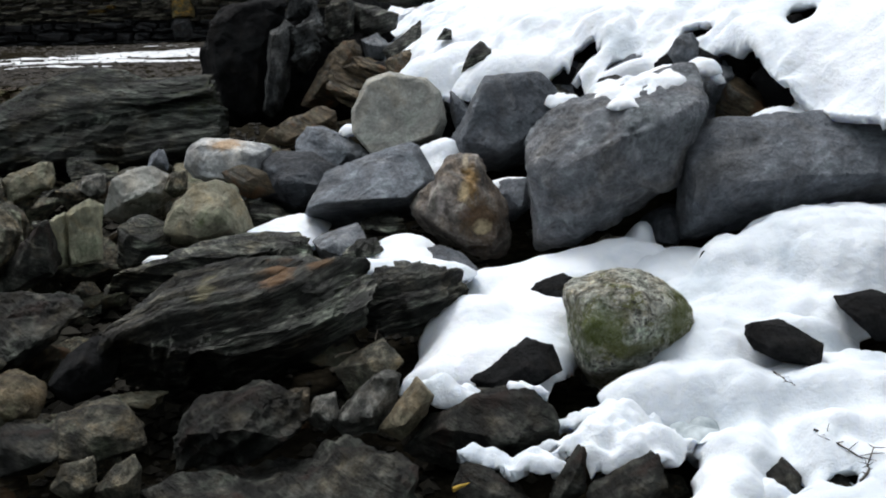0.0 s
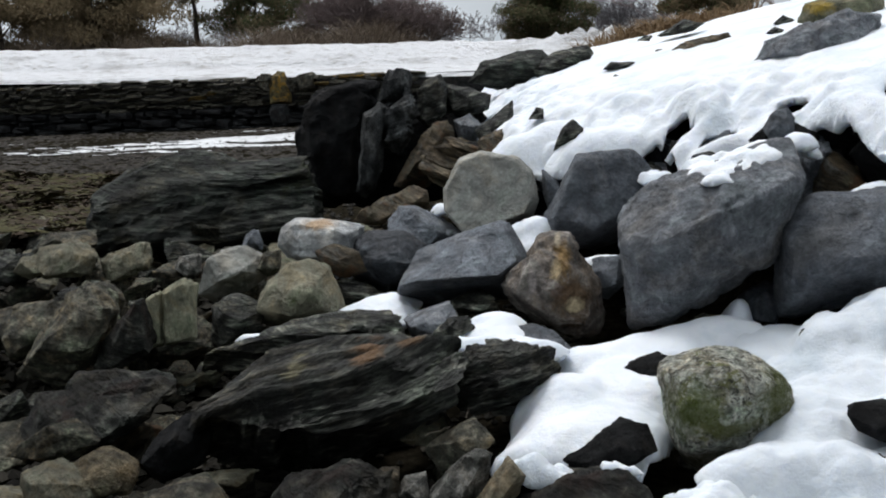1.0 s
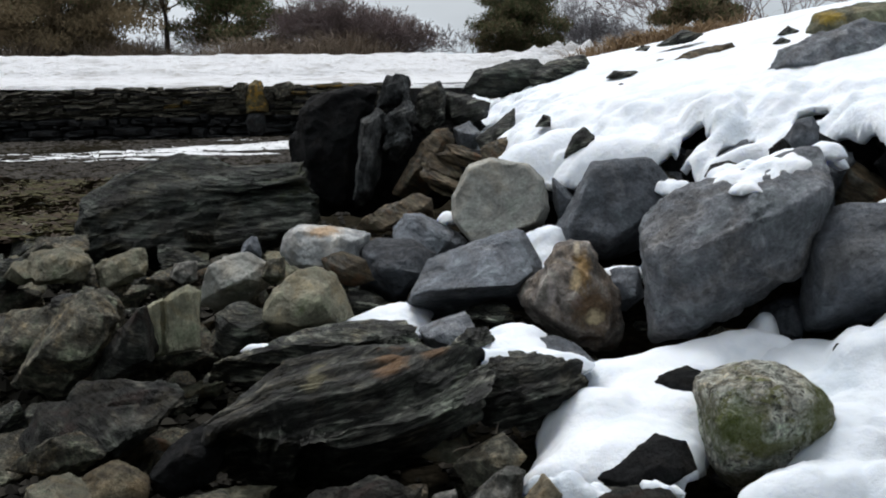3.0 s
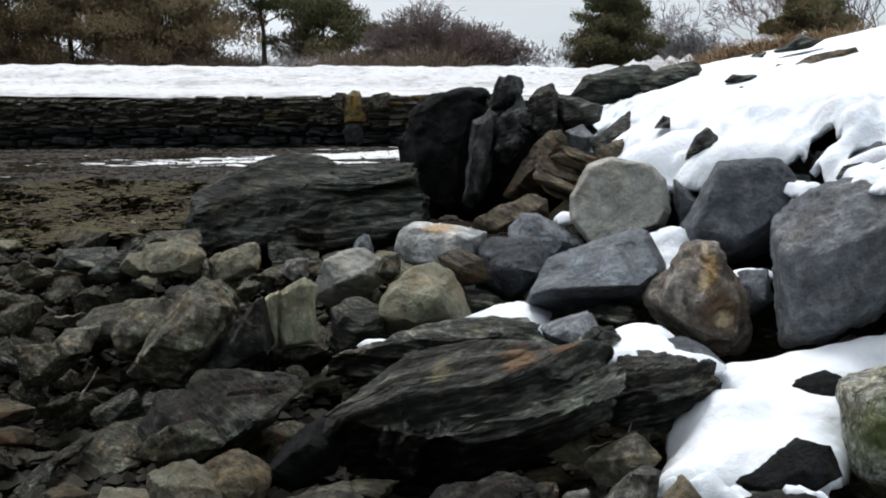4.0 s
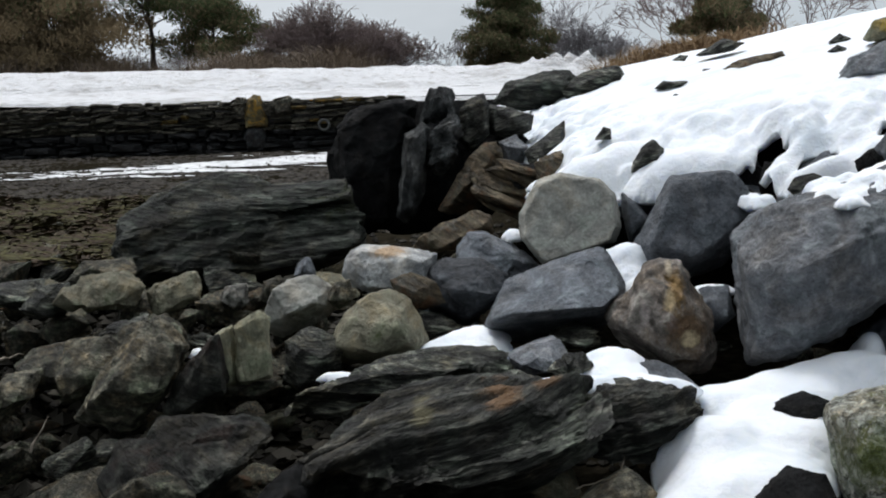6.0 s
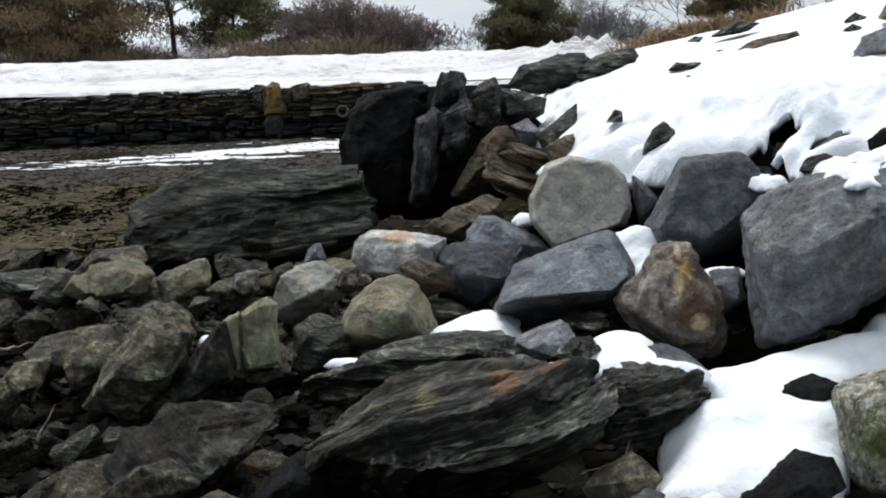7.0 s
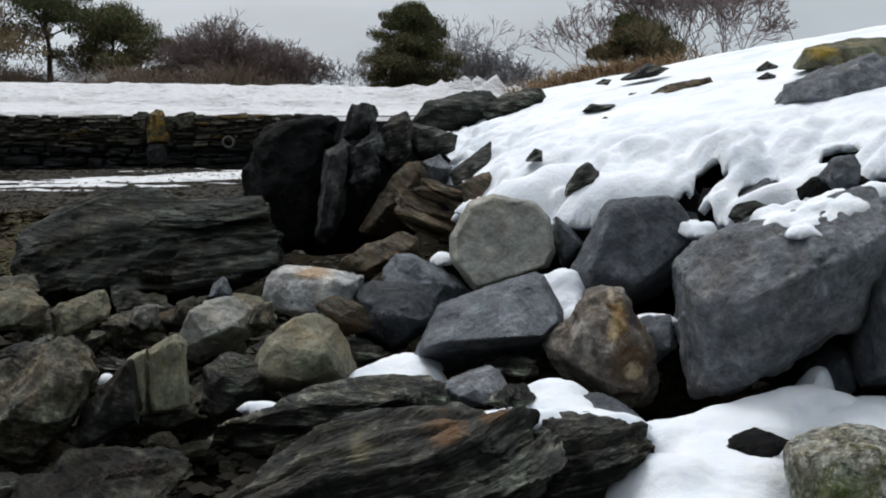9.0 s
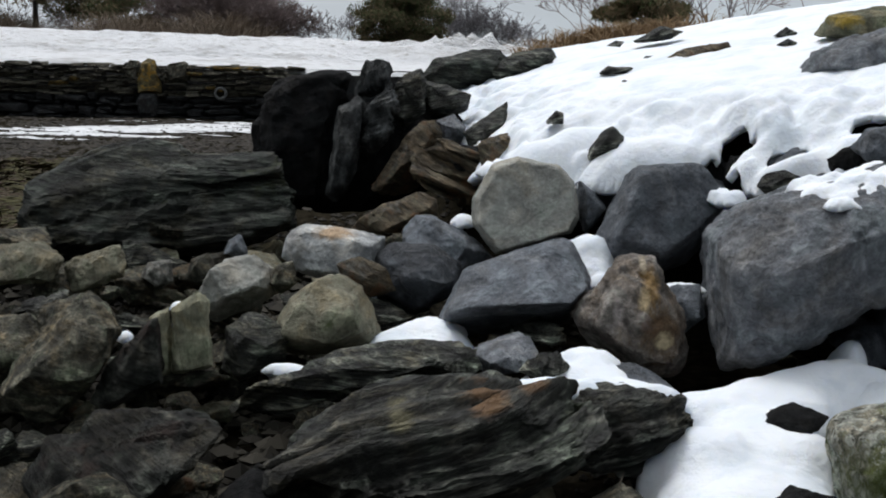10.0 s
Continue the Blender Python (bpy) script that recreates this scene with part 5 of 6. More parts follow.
boulder("boulder", "greenish brown rock", M_RUBBLE, (-1.365, 4.75, -0.066), [(-0.22, -0.0), (-0.14, 0.07), (0.04, 0.1), (0.14, 0.07), (0.22, -0.05), (0.1, -0.1), (-0.15, -0.09)], front=0.15, back=0.25, lean=0.5, seed=59)
boulder("boulder", "dark flat rock", M_WET, (-1.614, 4.65, -0.102), [(-0.16, 0.0), (-0.08, 0.1), (0.12, 0.07), (0.2, -0.0), (0.06, -0.08), (-0.13, -0.09)], front=0.15, back=0.2, lean=0.5, seed=60)
boulder("boulder", "olive brown stone", M_RUBBLE, (-1.158, 4.35, -0.122), [(-0.11, -0.04), (-0.03, 0.06), (0.04, 0.1), (0.09, 0.06), (0.06, -0.07), (-0.05, -0.11)], front=0.1, back=0.15, rough=0.015, seed=61)
boulder("boulder", "brown stone", M_RUBBLE, (-1.319, 4.35, -0.112), [(-0.1, -0.03), (-0.05, 0.07), (0.05, 0.08), (0.08, -0.01), (0.01, -0.11)], front=0.1, back=0.15, rough=0.015, seed=62)
boulder("boulder", "crusty tan rock with dry weed", M_CRUST, (-1.804, 5.0, 0.001), [(-0.2, -0.03), (-0.12, 0.04), (-0.01, 0.09), (0.1, 0.08), (0.18, 0.0), (0.16, -0.08), (-0.11, -0.1)], soft=1, chip=0.02, front=0.15, back=0.2, lean=0.4, res=2, seed=63)
boulder("boulder", "large dark greenish rock", M_WET, (-1.97, 5.701, 0.061), [(-0.41, -0.12), (-0.31, 0.04), (-0.20, 0.16), (-0.02, 0.18), (0.30, 0.13), (0.32, 0.08), (0.21, 0.01), (0.05, -0.10), (-0.02, -0.16), (-0.22, -0.18)], crown=[(-0.20, 0.06, 0.12), (0.02, 0.13, 0.12), (0.06, -0.03, 0.25), (-0.20, -0.07, 0.2), (0.23, 0.08, 0.12)], rough=0.02, chip=0.012, strata=0.012, bed=0.035, back=0.35, lean=0.7, dip=12, res=2, seed=64)
boulder("boulder", "flat olive rock among rubble", M_RUBBLE, (-2.672, 5.901, -0.211), [(-0.28, -0.08), (-0.19, 0.03), (0.02, 0.15), (0.21, 0.17), (0.27, 0.01), (0.11, -0.1), (-0.15, -0.17)], chip=0.015, front=0.2, lean=0.7, rough=0.03, res=2, seed=65)
# added black rock paints the void of a shaded gap
boulder("boulder", "dark rock low in the gap", M_BLACK, (-1.557, 5.35, 0.002), [(-0.17, -0.06), (-0.08, 0.07), (0.04, 0.14), (0.16, 0.09), (0.12, -0.08), (-0.07, -0.15)], front=0.15, lean=0.3, seed=66)
boulder("boulder", "olive-grey slab stone", M_RUBBLE, (-2.984, 7.0, 0.203), [(-0.27, 0.01), (-0.19, 0.09), (0.03, 0.12), (0.23, 0.06), (0.27, -0.06), (0.07, -0.12), (-0.15, -0.1)], front=0.2, lean=0.6, seed=67)
boulder("boulder", "grey-brown stone", M_RUBBLE, (-3.114, 6.6, 0.176), [(-0.12, -0.03), (-0.04, 0.08), (0.09, 0.08), (0.11, -0.03), (-0.05, -0.11)], front=0.15, lean=0.4, seed=68)
boulder("boulder", "dark angular stone", M_DARKL, (-3.375, 7.9, 0.388), [(-0.18, -0.04), (-0.05, 0.1), (0.06, 0.11), (0.14, 0.01), (0.1, -0.08), (-0.08, -0.1)], front=0.15, seed=69)
boulder("boulder", "pale wedge stone", M_OLIVE, (-3.196, 7.8, 0.426), [(-0.12, -0.03), (-0.04, 0.07), (0.05, 0.07), (0.12, -0.03), (0.0, -0.08)], front=0.12, back=0.2, rough=0.012, seed=70)
boulder("boulder", "dark layered slab stone", M_DARK, (-2.837, 7.4, 0.277), [(-0.2, -0.04), (-0.05, 0.06), (0.18, 0.11), (0.2, 0.04), (0.03, -0.06), (-0.16, -0.1)], front=0.15, lean=0.5, rough=0.015, strata=0.015, dip=16, seed=71)
boulder("boulder", "dark flat slab stone", M_DARKL, (-3.733, 8.3, 0.371), [(-0.21, -0.05), (-0.16, 0.07), (0.11, 0.08), (0.2, -0.02), (0.06, -0.08)], front=0.15, back=0.4, lean=0.5, seed=72)
boulder("boulder", "brown flat stone", M_RUBBLE, (-3.181, 8.4, 0.478), [(-0.27, -0.06), (-0.13, 0.08), (0.1, 0.08), (0.22, 0.0), (0.08, -0.1)], front=0.15, back=0.4, lean=0.5, rough=0.025, seed=73)
boulder("boulder", "brown-grey block jammed in the rubble", M_RUBBLE, (-2.549, 7.1, 0.285), [(-0.21, -0.03), (-0.14, 0.1), (0.06, 0.16), (0.2, 0.06), (0.15, -0.12), (-0.07, -0.17)], chip=0.03, front=0.2, res=2, seed=74)
boulder("boulder", "olive flat-topped block in the rubble", M_OLIVE, (-3.025, 7.9, 0.445), [(-0.22, -0.01), (-0.15, 0.09), (0.07, 0.11), (0.24, 0.03), (0.18, -0.09), (-0.11, -0.11)], chip=0.03, front=0.2, lean=0.3, rough=0.015, res=2, seed=75)
boulder("boulder", "grey-brown wet block in the rubble", M_RUBBLE, (-2.828, 6.9, 0.214), [(-0.16, -0.01), (-0.1, 0.14), (0.1, 0.16), (0.2, 0.01), (0.1, -0.14), (-0.13, -0.17)], chip=0.03, front=0.2, lean=0.2, res=2, seed=76)
boulder("boulder", "dark wet slab in the rubble", M_WET, (-2.217, 5.7, 0.021), [(-0.22, -0.02), (-0.12, 0.12), (0.1, 0.15), (0.24, 0.02), (0.14, -0.12), (-0.13, -0.14)], chip=0.03, front=0.2, lean=0.4, res=2, seed=77)
boulder("boulder", "small grey angular stone by the ledge", M_SPECKLE, (-2.402, 8.6, 0.276), [(-0.11, -0.02), (-0.06, 0.07), (0.07, 0.08), (0.09, -0.05), (0.0, -0.09)], front=0.1, back=0.2, rough=0.012, seed=78)
boulder("boulder", "small brown angular stone by the ledge", M_RUBBLE, (-2.133, 8.5, 0.318), [(-0.1, -0.06), (-0.06, 0.07), (0.03, 0.1), (0.09, -0.0), (0.04, -0.1)], front=0.1, back=0.2, rough=0.012, seed=79)
boulder("boulder", "dark ridged rock at the end of the snow bank", M_LEDGE, (-0.267, 13.6, 1.444), [(-0.49, -0.14), (-0.34, 0.07), (0.06, 0.18), (0.31, 0.19), (0.42, 0.07), (0.22, -0.15), (-0.18, -0.23)], front=0.3, back=0.5, rough=0.05, group="rocks in the snow bank", seed=80)
boulder("boulder", "dark rock in the snow bank", M_DARKL, (0.257, 13.4, 1.492), [(-0.34, -0.06), (-0.11, 0.1), (0.25, 0.16), (0.32, 0.07), (0.13, -0.11), (-0.25, -0.17)], front=0.3, back=0.5, rough=0.05, group="rocks in the snow bank", seed=81)
boulder("boulder", "small dark triangular rock in snow", M_DARK, (0.64, 10.2, 1.375), [(-0.12, -0.03), (-0.01, 0.06), (0.1, 0.02), (0.04, -0.05)], front=0.1, back=0.2, rough=0.015, group="rocks in the snow bank", seed=82)
boulder("boulder", "flat dark rock in snow", M_DARK, (0.693, 10.9, 1.481), [(-0.13, -0.02), (-0.07, 0.04), (0.13, 0.03), (0.07, -0.04)], front=0.12, back=0.2, rough=0.015, group="rocks in the snow bank", seed=83)
boulder("boulder", "long brownish rock in snow", M_BROWN, (1.369, 11.2, 1.622), [(-0.28, -0.07), (-0.12, 0.04), (0.26, 0.1), (0.29, 0.06), (0.06, -0.04), (-0.21, -0.09)], front=0.15, group="rocks in the snow bank", seed=84)
boulder("boulder", "dark rock under dry grass", M_DARK, (1.354, 12.6, 1.778), [(-0.21, -0.06), (-0.06, 0.03), (0.04, 0.09), (0.25, 0.04), (0.12, -0.03), (-0.14, -0.07)], front=0.15, rough=0.03, group="rocks in the snow bank", seed=85)
boulder("boulder", "small stone in snow", M_DARK, (1.079, 11.6, 1.572), [(-0.07, -0.03), (-0.02, 0.03), (0.06, 0.03), (0.04, -0.03)], front=0.06, back=0.1, rough=0.01, group="rocks in the snow bank", seed=86)
boulder("boulder", "small stone in snow", M_DARK, (1.063, 13.0, 1.7), [(-0.09, -0.02), (-0.01, 0.03), (0.07, 0.02), (0.03, -0.03)], front=0.06, back=0.1, rough=0.01, group="rocks in the snow bank", seed=87)
boulder("boulder", "large grey boulder half buried in snow", M_GREY, (1.937, 9.0, 1.647), [(-0.44, -0.13), (-0.34, 0.01), (-0.07, 0.12), (0.21, 0.21), (0.42, 0.15), (0.39, -0.06), (0.07, -0.13), (-0.25, -0.16)], chip=0.03, back=0.5, res=2, group="rocks in the snow bank", seed=88)
boulder("boulder", "dark boulder with yellow lichen in snow", M_YLICHEN, (2.344, 10.2, 1.866), [(-0.33, -0.09), (-0.28, 0.06), (0.01, 0.11), (0.33, 0.13), (0.34, -0.08), (-0.07, -0.13)], back=0.4, rough=0.03, group="rocks in the snow bank", seed=89)
boulder("boulder", "small dark stone in snow", M_DARK, (2.095, 11.2, 1.799), [(-0.1, -0.02), (-0.01, 0.05), (0.08, 0.01), (0.04, -0.05)], front=0.08, back=0.15, rough=0.015, group="rocks in the snow bank", seed=90)
boulder("boulder", "small dark stone in snow", M_DARK, (1.928, 10.6, 1.716), [(-0.08, -0.01), (-0.01, 0.04), (0.06, 0.01), (0.03, -0.03)], front=0.08, back=0.15, rough=0.015, group="rocks in the snow bank", seed=91)
boulder("boulder", "dark rock breaking through the snow", M_DARK, (0.25, 8.55, 1.1), [(-0.12, -0.11), (-0.06, 0.04), (0.02, 0.1), (0.09, 0.04), (0.07, -0.06)], front=0.1, rough=0.025, group="rocks in the snow bank", seed=92)
boulder("boulder", "small dark rock breaking through the snow", M_DARK, (0.032, 9.25, 1.206), [(-0.07, -0.04), (-0.01, 0.05), (0.04, 0.03), (0.04, -0.04)], front=0.06, back=0.2, rough=0.015, group="rocks in the snow bank", seed=93)
# added rock takes the place of a dark hole in the snow
boulder("boulder", "dark rock in a hollow of the snow", M_BLUE, (1.413, 7.35, 1.197), [(-0.08, -0.04), (-0.05, 0.07), (0.04, 0.1), (0.08, 0.04), (0.07, -0.08), (-0.05, -0.09)], front=0.08, group="rocks in the snow bank", seed=94)
# filler in near-black colour, so this gap under the snow looks shaded
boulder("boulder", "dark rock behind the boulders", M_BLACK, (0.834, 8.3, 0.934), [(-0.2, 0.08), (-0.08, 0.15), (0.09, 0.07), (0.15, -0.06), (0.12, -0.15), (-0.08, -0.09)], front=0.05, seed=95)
boulder("boulder", "dark rock behind the big boulder", M_DARK, (1.049, 7.8, 0.955), [(-0.12, -0.02), (-0.08, 0.05), (0.03, 0.07), (0.13, 0.03), (0.1, -0.06), (-0.06, -0.07)], front=0.08, back=0.2, rough=0.015, seed=96)
boulder("boulder", "dark rock sticking out of the snow", M_BLACK, (1.458, 5.12, 0.13), [(-0.15, 0.04), (-0.11, 0.08), (0.06, 0.06), (0.18, -0.0), (0.16, -0.09), (-0.0, -0.07), (-0.12, -0.02)], front=0.12, back=0.25, lean=0.6, rough=0.015, seed=97)
boulder("boulder", "dark rock sticking out of the snow", M_BLACK, (1.916, 5.35, 0.179), [(-0.15, 0.04), (-0.07, 0.08), (0.1, 0.08), (0.12, -0.1), (0.0, -0.1)], front=0.1, back=0.25, lean=0.5, rough=0.015, seed=98)
boulder("boulder", "small dark stone in snow", M_DARK, (1.313, 6.1, 0.272), [(-0.04, -0.04), (-0.01, 0.04), (0.03, 0.04), (0.02, -0.05)], front=0.05, back=0.08, rough=0.008, seed=99)
boulder("boulder", "dark stone below the snow edge", M_WET, (0.516, 4.4, -0.158), [(-0.08, -0.08), (-0.05, 0.01), (0.05, 0.13), (0.06, 0.11), (0.05, -0.05), (-0.03, -0.12)], front=0.06, back=0.15, rough=0.015, seed=100)
boulder("boulder", "dark stone below the snow edge", M_WET, (0.204, 4.45, -0.206), [(-0.13, 0.01), (-0.1, 0.08), (0.02, 0.06), (0.11, -0.01), (0.18, -0.07), (-0.09, -0.08)], front=0.1, back=0.2, lean=0.5, rough=0.015, seed=101)
boulder("boulder", "dark stone under the thawing snow", M_WET, (0.724, 4.35, -0.181), [(-0.16, -0.02), (-0.03, 0.05), (0.12, 0.12), (0.15, 0.01), (0.04, -0.08), (-0.12, -0.08)], front=0.1, back=0.2, lean=0.5, seed=102)
boulder("boulder", "dark stone showing through a gap in the snow", M_WET, (1.308, 4.42, -0.188), [(-0.1, -0.05), (-0.06, 0.03), (0.02, 0.07), (0.07, 0.02), (0.07, -0.07)], front=0.08, back=0.15, lean=0.4, rough=0.015, seed=103)
boulder("boulder", "dark stone showing through a gap in the snow", M_WET, (1.488, 4.35, -0.189), [(-0.08, -0.05), (-0.04, 0.03), (0.01, 0.06), (0.06, 0.02), (0.05, -0.07)], front=0.08, back=0.15, lean=0.4, rough=0.015, seed=104)


# ---- rubble between the large rocks ----
def lump_mesh(seed, flat, mat, name="beach_stone"):
    """A broken stone about a metre long, as a chunk between a few split planes."""
    rng = random.Random(seed)
    n = rng.choice((5, 6, 7))
    prof = []
    for i in range(n):
        a = 2 * math.pi * (i + rng.uniform(-0.35, 0.35)) / n
        r = rng.uniform(0.7, 1.15)
        prof.append((0.5 * r * math.cos(a), 0.5 * flat * r * math.sin(a)))
    return boulder(name, "", mat, (0, 0, 0), prof, front=0.34, back=0.34, face=(0.8, 0.8, 0, 0.02), rough=0.03, strata=0.02 if seed % 3 == 0 and name == "beach_stone" else 0.0, bed=0.09, dip=10, seed=seed + 200, link=False, res=2, chip=0.012)


def ground_at(x, y):
    return float(beach(np.array([x]), np.array([y]))[0])


STONES = [lump_mesh(k, (0.34, 0.5, 0.7)[k % 3], (M_RUBBLE, M_RUBBLE, M_DARKL, M_OLIVE, M_RUBBLE, M_RUBBLE, M_BROWN)[k % 7]) for k in range(14)]
STONE_LABELS = {M_RUBBLE.name: "grey-brown angular beach stone", M_DARKL.name: "dark bedded schist stone", M_OLIVE.name: "olive-grey stone", M_PALE.name: "pale grey stone", M_BROWN.name: "brown schist stone"}
rng = random.Random(41)
big_rocks = [(o.location.x, o.location.y, max(o.dimensions.x, 0.2) * 0.42) for o in scene.objects if o.get("category") in ("boulder", "rock")]


def beach_stone(x, y, s, low=0.28):
    me = rng.choice(STONES)
    ob = new("beach_stone", me)
    ob.location = (x, y, ground_at(x, y) + s * low)
    ob.rotation_euler = (rng.uniform(-0.5, 0.5), rng.uniform(-0.5, 0.5), rng.uniform(0, 6.28))
    ob.scale = (s * rng.uniform(0.8, 1.3), s * rng.uniform(0.8, 1.2), s * rng.uniform(0.7, 1.1))
    tagged(ob, STONE_LABELS[me.materials[0].name] + " lying among rubble", "stone", "rubble stones")


placed = 0
while placed < 290:
    y = rng.uniform(4.7, 9.8)
    x = rng.uniform(-0.52 * y - 0.3, -0.4)
    if x > -1.2 and y < 5.4:
        continue
    if any((x - a) ** 2 + (y - b) ** 2 < (r * 0.7) ** 2 for a, b, r in big_rocks):
        continue
    s = rng.choice((0.14, 0.18, 0.22, 0.26, 0.32, 0.42)) * rng.uniform(0.85, 1.25)
    beach_stone(x, y, s, rng.uniform(0.2, 0.75))
    placed += 1
for _ in range(60):
    x, y = rng.uniform(-1.3, 1.2), rng.uniform(4.0, 8.2)
    if any((x - a) ** 2 + (y - b) ** 2 < (r * 0.6) ** 2 for a, b, r in big_rocks):
        continue
    beach_stone(x, y, rng.uniform(0.1, 0.2), 0.1)


RIPRAP = [lump_mesh(k + 50, (0.7, 0.85, 0.6, 0.9)[k % 4], (M_BLUE, M_DARK, M_BLUE, M_BLACK)[k % 4], "riprap_stone") for k in range(8)]
for k in range(46):
    f = 0.8 * k / 45
    off = rng.uniform(-0.12, 0.35)
    x, y = -0.35 + 2.9 * f + 0.6 * off, 9.1 - 2.15 * f + 0.8 * off
    s = rng.uniform(0.3, 0.55)
    ob = new("riprap_stone", rng.choice(RIPRAP))
    top = float(bank_plane(np.array([x]), np.array([y]))[0]) - 0.42 + rng.uniform(-0.12, 0.14) + 0.25 * off
    ob.location = (x, y, top - 0.3 * s)
    ob.rotation_euler = (rng.uniform(-0.6, 0.6), rng.uniform(-0.6, 0.6), rng.uniform(0, 6.28))
    ob.scale = (s, s, s)
    tagged(ob, "dark riprap stone showing under the snow edge", "rock", "stones under the snow edge")


def scatter(name, label, category, mat, count, place, size, squash, seed):
    """One mesh of many small lumps, for what nobody could count."""
    rng = random.Random(seed)
    verts, faces = [], []
    base = [(1, 0, 0), (-1, 0, 0), (0, 1, 0), (0, -1, 0), (0, 0, 1), (0, 0, -1)]
    tris = [(0, 2, 4), (2, 1, 4), (1, 3, 4), (3, 0, 4), (2, 0, 5), (1, 2, 5), (3, 1, 5), (0, 3, 5)]
    for _ in range(count):
        x, y, z = place(rng)
        s, k, t = rng.uniform(*size), len(verts), rng.uniform(0, 6.28)
        c, d = math.cos(t), math.sin(t)
        for a, b, e in base:
            a, b, e = a * s * rng.uniform(0.7, 1.3), b * s * rng.uniform(0.6, 1.2), e * s * squash * rng.uniform(0.6, 1.3)
            verts.append((x + c * a - d * b, y + d * a + c * b, z + e))
        faces += [(k + p, k + q, k + r) for p, q, r in tris]
    me = bpy.data.meshes.new(name)
    me.from_pydata(verts, [], faces)
    me.materials.append(mat)
    return tagged(new(name, me), label, category, kind="stuff")


def near_beach(rng):
    y = rng.uniform(4.2, 13.0)
    x = rng.uniform(-0.62 * y - 0.6, 0.4)
    return x, y, ground_at(x, y) + 0.01


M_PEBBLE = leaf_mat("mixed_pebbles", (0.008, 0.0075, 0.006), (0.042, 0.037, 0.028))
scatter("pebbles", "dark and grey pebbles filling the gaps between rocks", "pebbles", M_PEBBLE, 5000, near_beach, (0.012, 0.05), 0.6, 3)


def rubble_gap(rng):
    y = rng.uniform(5.2, 10.2)
    x = rng.uniform(-0.55 * y - 0.4, -0.9)
    return x, y, ground_at(x, y) + rng.uniform(0.0, 0.07)


# grey-brown chips with lowered colours, which put shade into the rubble gaps
scatter("stone_chips", "small angular stone chips filling the gaps in the rubble", "stone chips", leaf_mat("shade_dark_chips", (0.008, 0.007, 0.0055), (0.06, 0.054, 0.042)), 3200, rubble_gap, (0.025, 0.085), 0.55, 23)


def far_beach(rng):
    y = rng.uniform(13.0, 29.0)
    x = rng.uniform(-0.55 * y - 0.6, -1.5)
    return x, y, ground_at(x, y)


scatter("beach_stones", "low brown and grey stones on the far shingle", "stones", leaf_mat("far_beach_stones", (0.016, 0.013, 0.01), (0.05, 0.043, 0.034)), 12000, far_beach, (0.025, 0.1), 0.35, 13)


# ---- the quay wall ----
WALL_Y, WALL_TOP = 30.0, 1.10
quay = tagged(new("quay_wall"), "old dry-stone quay wall, blackened by the tide below", "wall", kind="structure")
quay.location = (-8.0, WALL_Y, 0)
core = bmesh.new()
bmesh.ops.create_cube(core, size=1.0, matrix=pose(0, 0.75, 0.36) @ Matrix.Diagonal((40, 1.2, 1.42, 1)))
# solid core coloured near-black, so the gaps between stones look shaded
part("core", core, M_WALLWET, quay, "near-black core that puts shade in the gaps between stones")


def wall_stone_mesh(seed, mat):
    rng = random.Random(seed)
    bm = bmesh.new()
    bmesh.ops.create_cube(bm, size=1.0)
    bmesh.ops.bevel(bm, geom=bm.edges[:], offset=0.17, segments=1, affect="EDGES")
    for v in bm.verts:
        v.co += Vector((rng.uniform(-0.08, 0.08), rng.uniform(-0.12, 0.12), rng.uniform(-0.12, 0.12)))
    return to_mesh("stone", bm, mat, False)


WALL_DRY = [wall_stone_mesh(k, M_WALL) for k in range(6)]
WALL_WET = [wall_stone_mesh(k + 20, M_WALLWET) for k in range(4)]
WALL_LICHEN = [wall_stone_mesh(k + 40, M_LICHENSTONE) for k in range(3)]
rng = random.Random(9)


def lay(x, z, w, h, meshes, out=0.0, d=0.5, turn=0.0):
    ob = new("stone", rng.choice(meshes))
    ob.parent = quay
    ob.location = (x + 8.0, 0.1 - out + rng.uniform(-0.09, 0.06), z)
    ob.rotation_euler = (rng.uniform(-0.06, 0.06), turn + rng.uniform(-0.07, 0.07), rng.uniform(-0.1, 0.1))
    ob.scale = (w, d, h)


z = -0.12
while z < WALL_TOP - 0.04:
    h = rng.uniform(0.05, 0.13)
    wet = z < 0.42
    if wet:
        h *= 1.5
    h = min(h, WALL_TOP + 0.03 - z)
    x = -15.6 + rng.uniform(0, 0.4)
    while x < -3.2:
        w = min(0.8, h * rng.uniform(1.2, 6.5))
        if not -6.42 < x + w / 2 < -5.95:
            lay(x + w / 2, z + h / 2 + rng.uniform(-0.03, 0.03), w * 0.97, h * rng.uniform(0.62, 1.08), WALL_WET if wet else (WALL_LICHEN if rng.random() < 0.03 else WALL_DRY))
        x += w
    z += h
# the mooring pillar with its yellow lichen, and the standing stones beside it
lay(-6.2, 0.2, 0.46, 0.5, WALL_WET, 0.14, 0.42)
pillar = boulder("pillar_stone", "", M_LICHENSTONE, (0, 0, 0), [(-0.17, -0.42), (-0.19, -0.1), (-0.14, 0.1), (-0.12, 0.24), (-0.02, 0.33), (0.1, 0.3), (0.14, 0.12), (0.19, -0.1), (0.2, -0.42)], front=0.16, back=0.2, face=(0.7, 0.8, 0, 0), rough=0.07, res=2, seed=301, parent=quay)
pillar.location, pillar.scale = (1.8, -0.1, 0.92), (1.35, 1.0, 1.0)
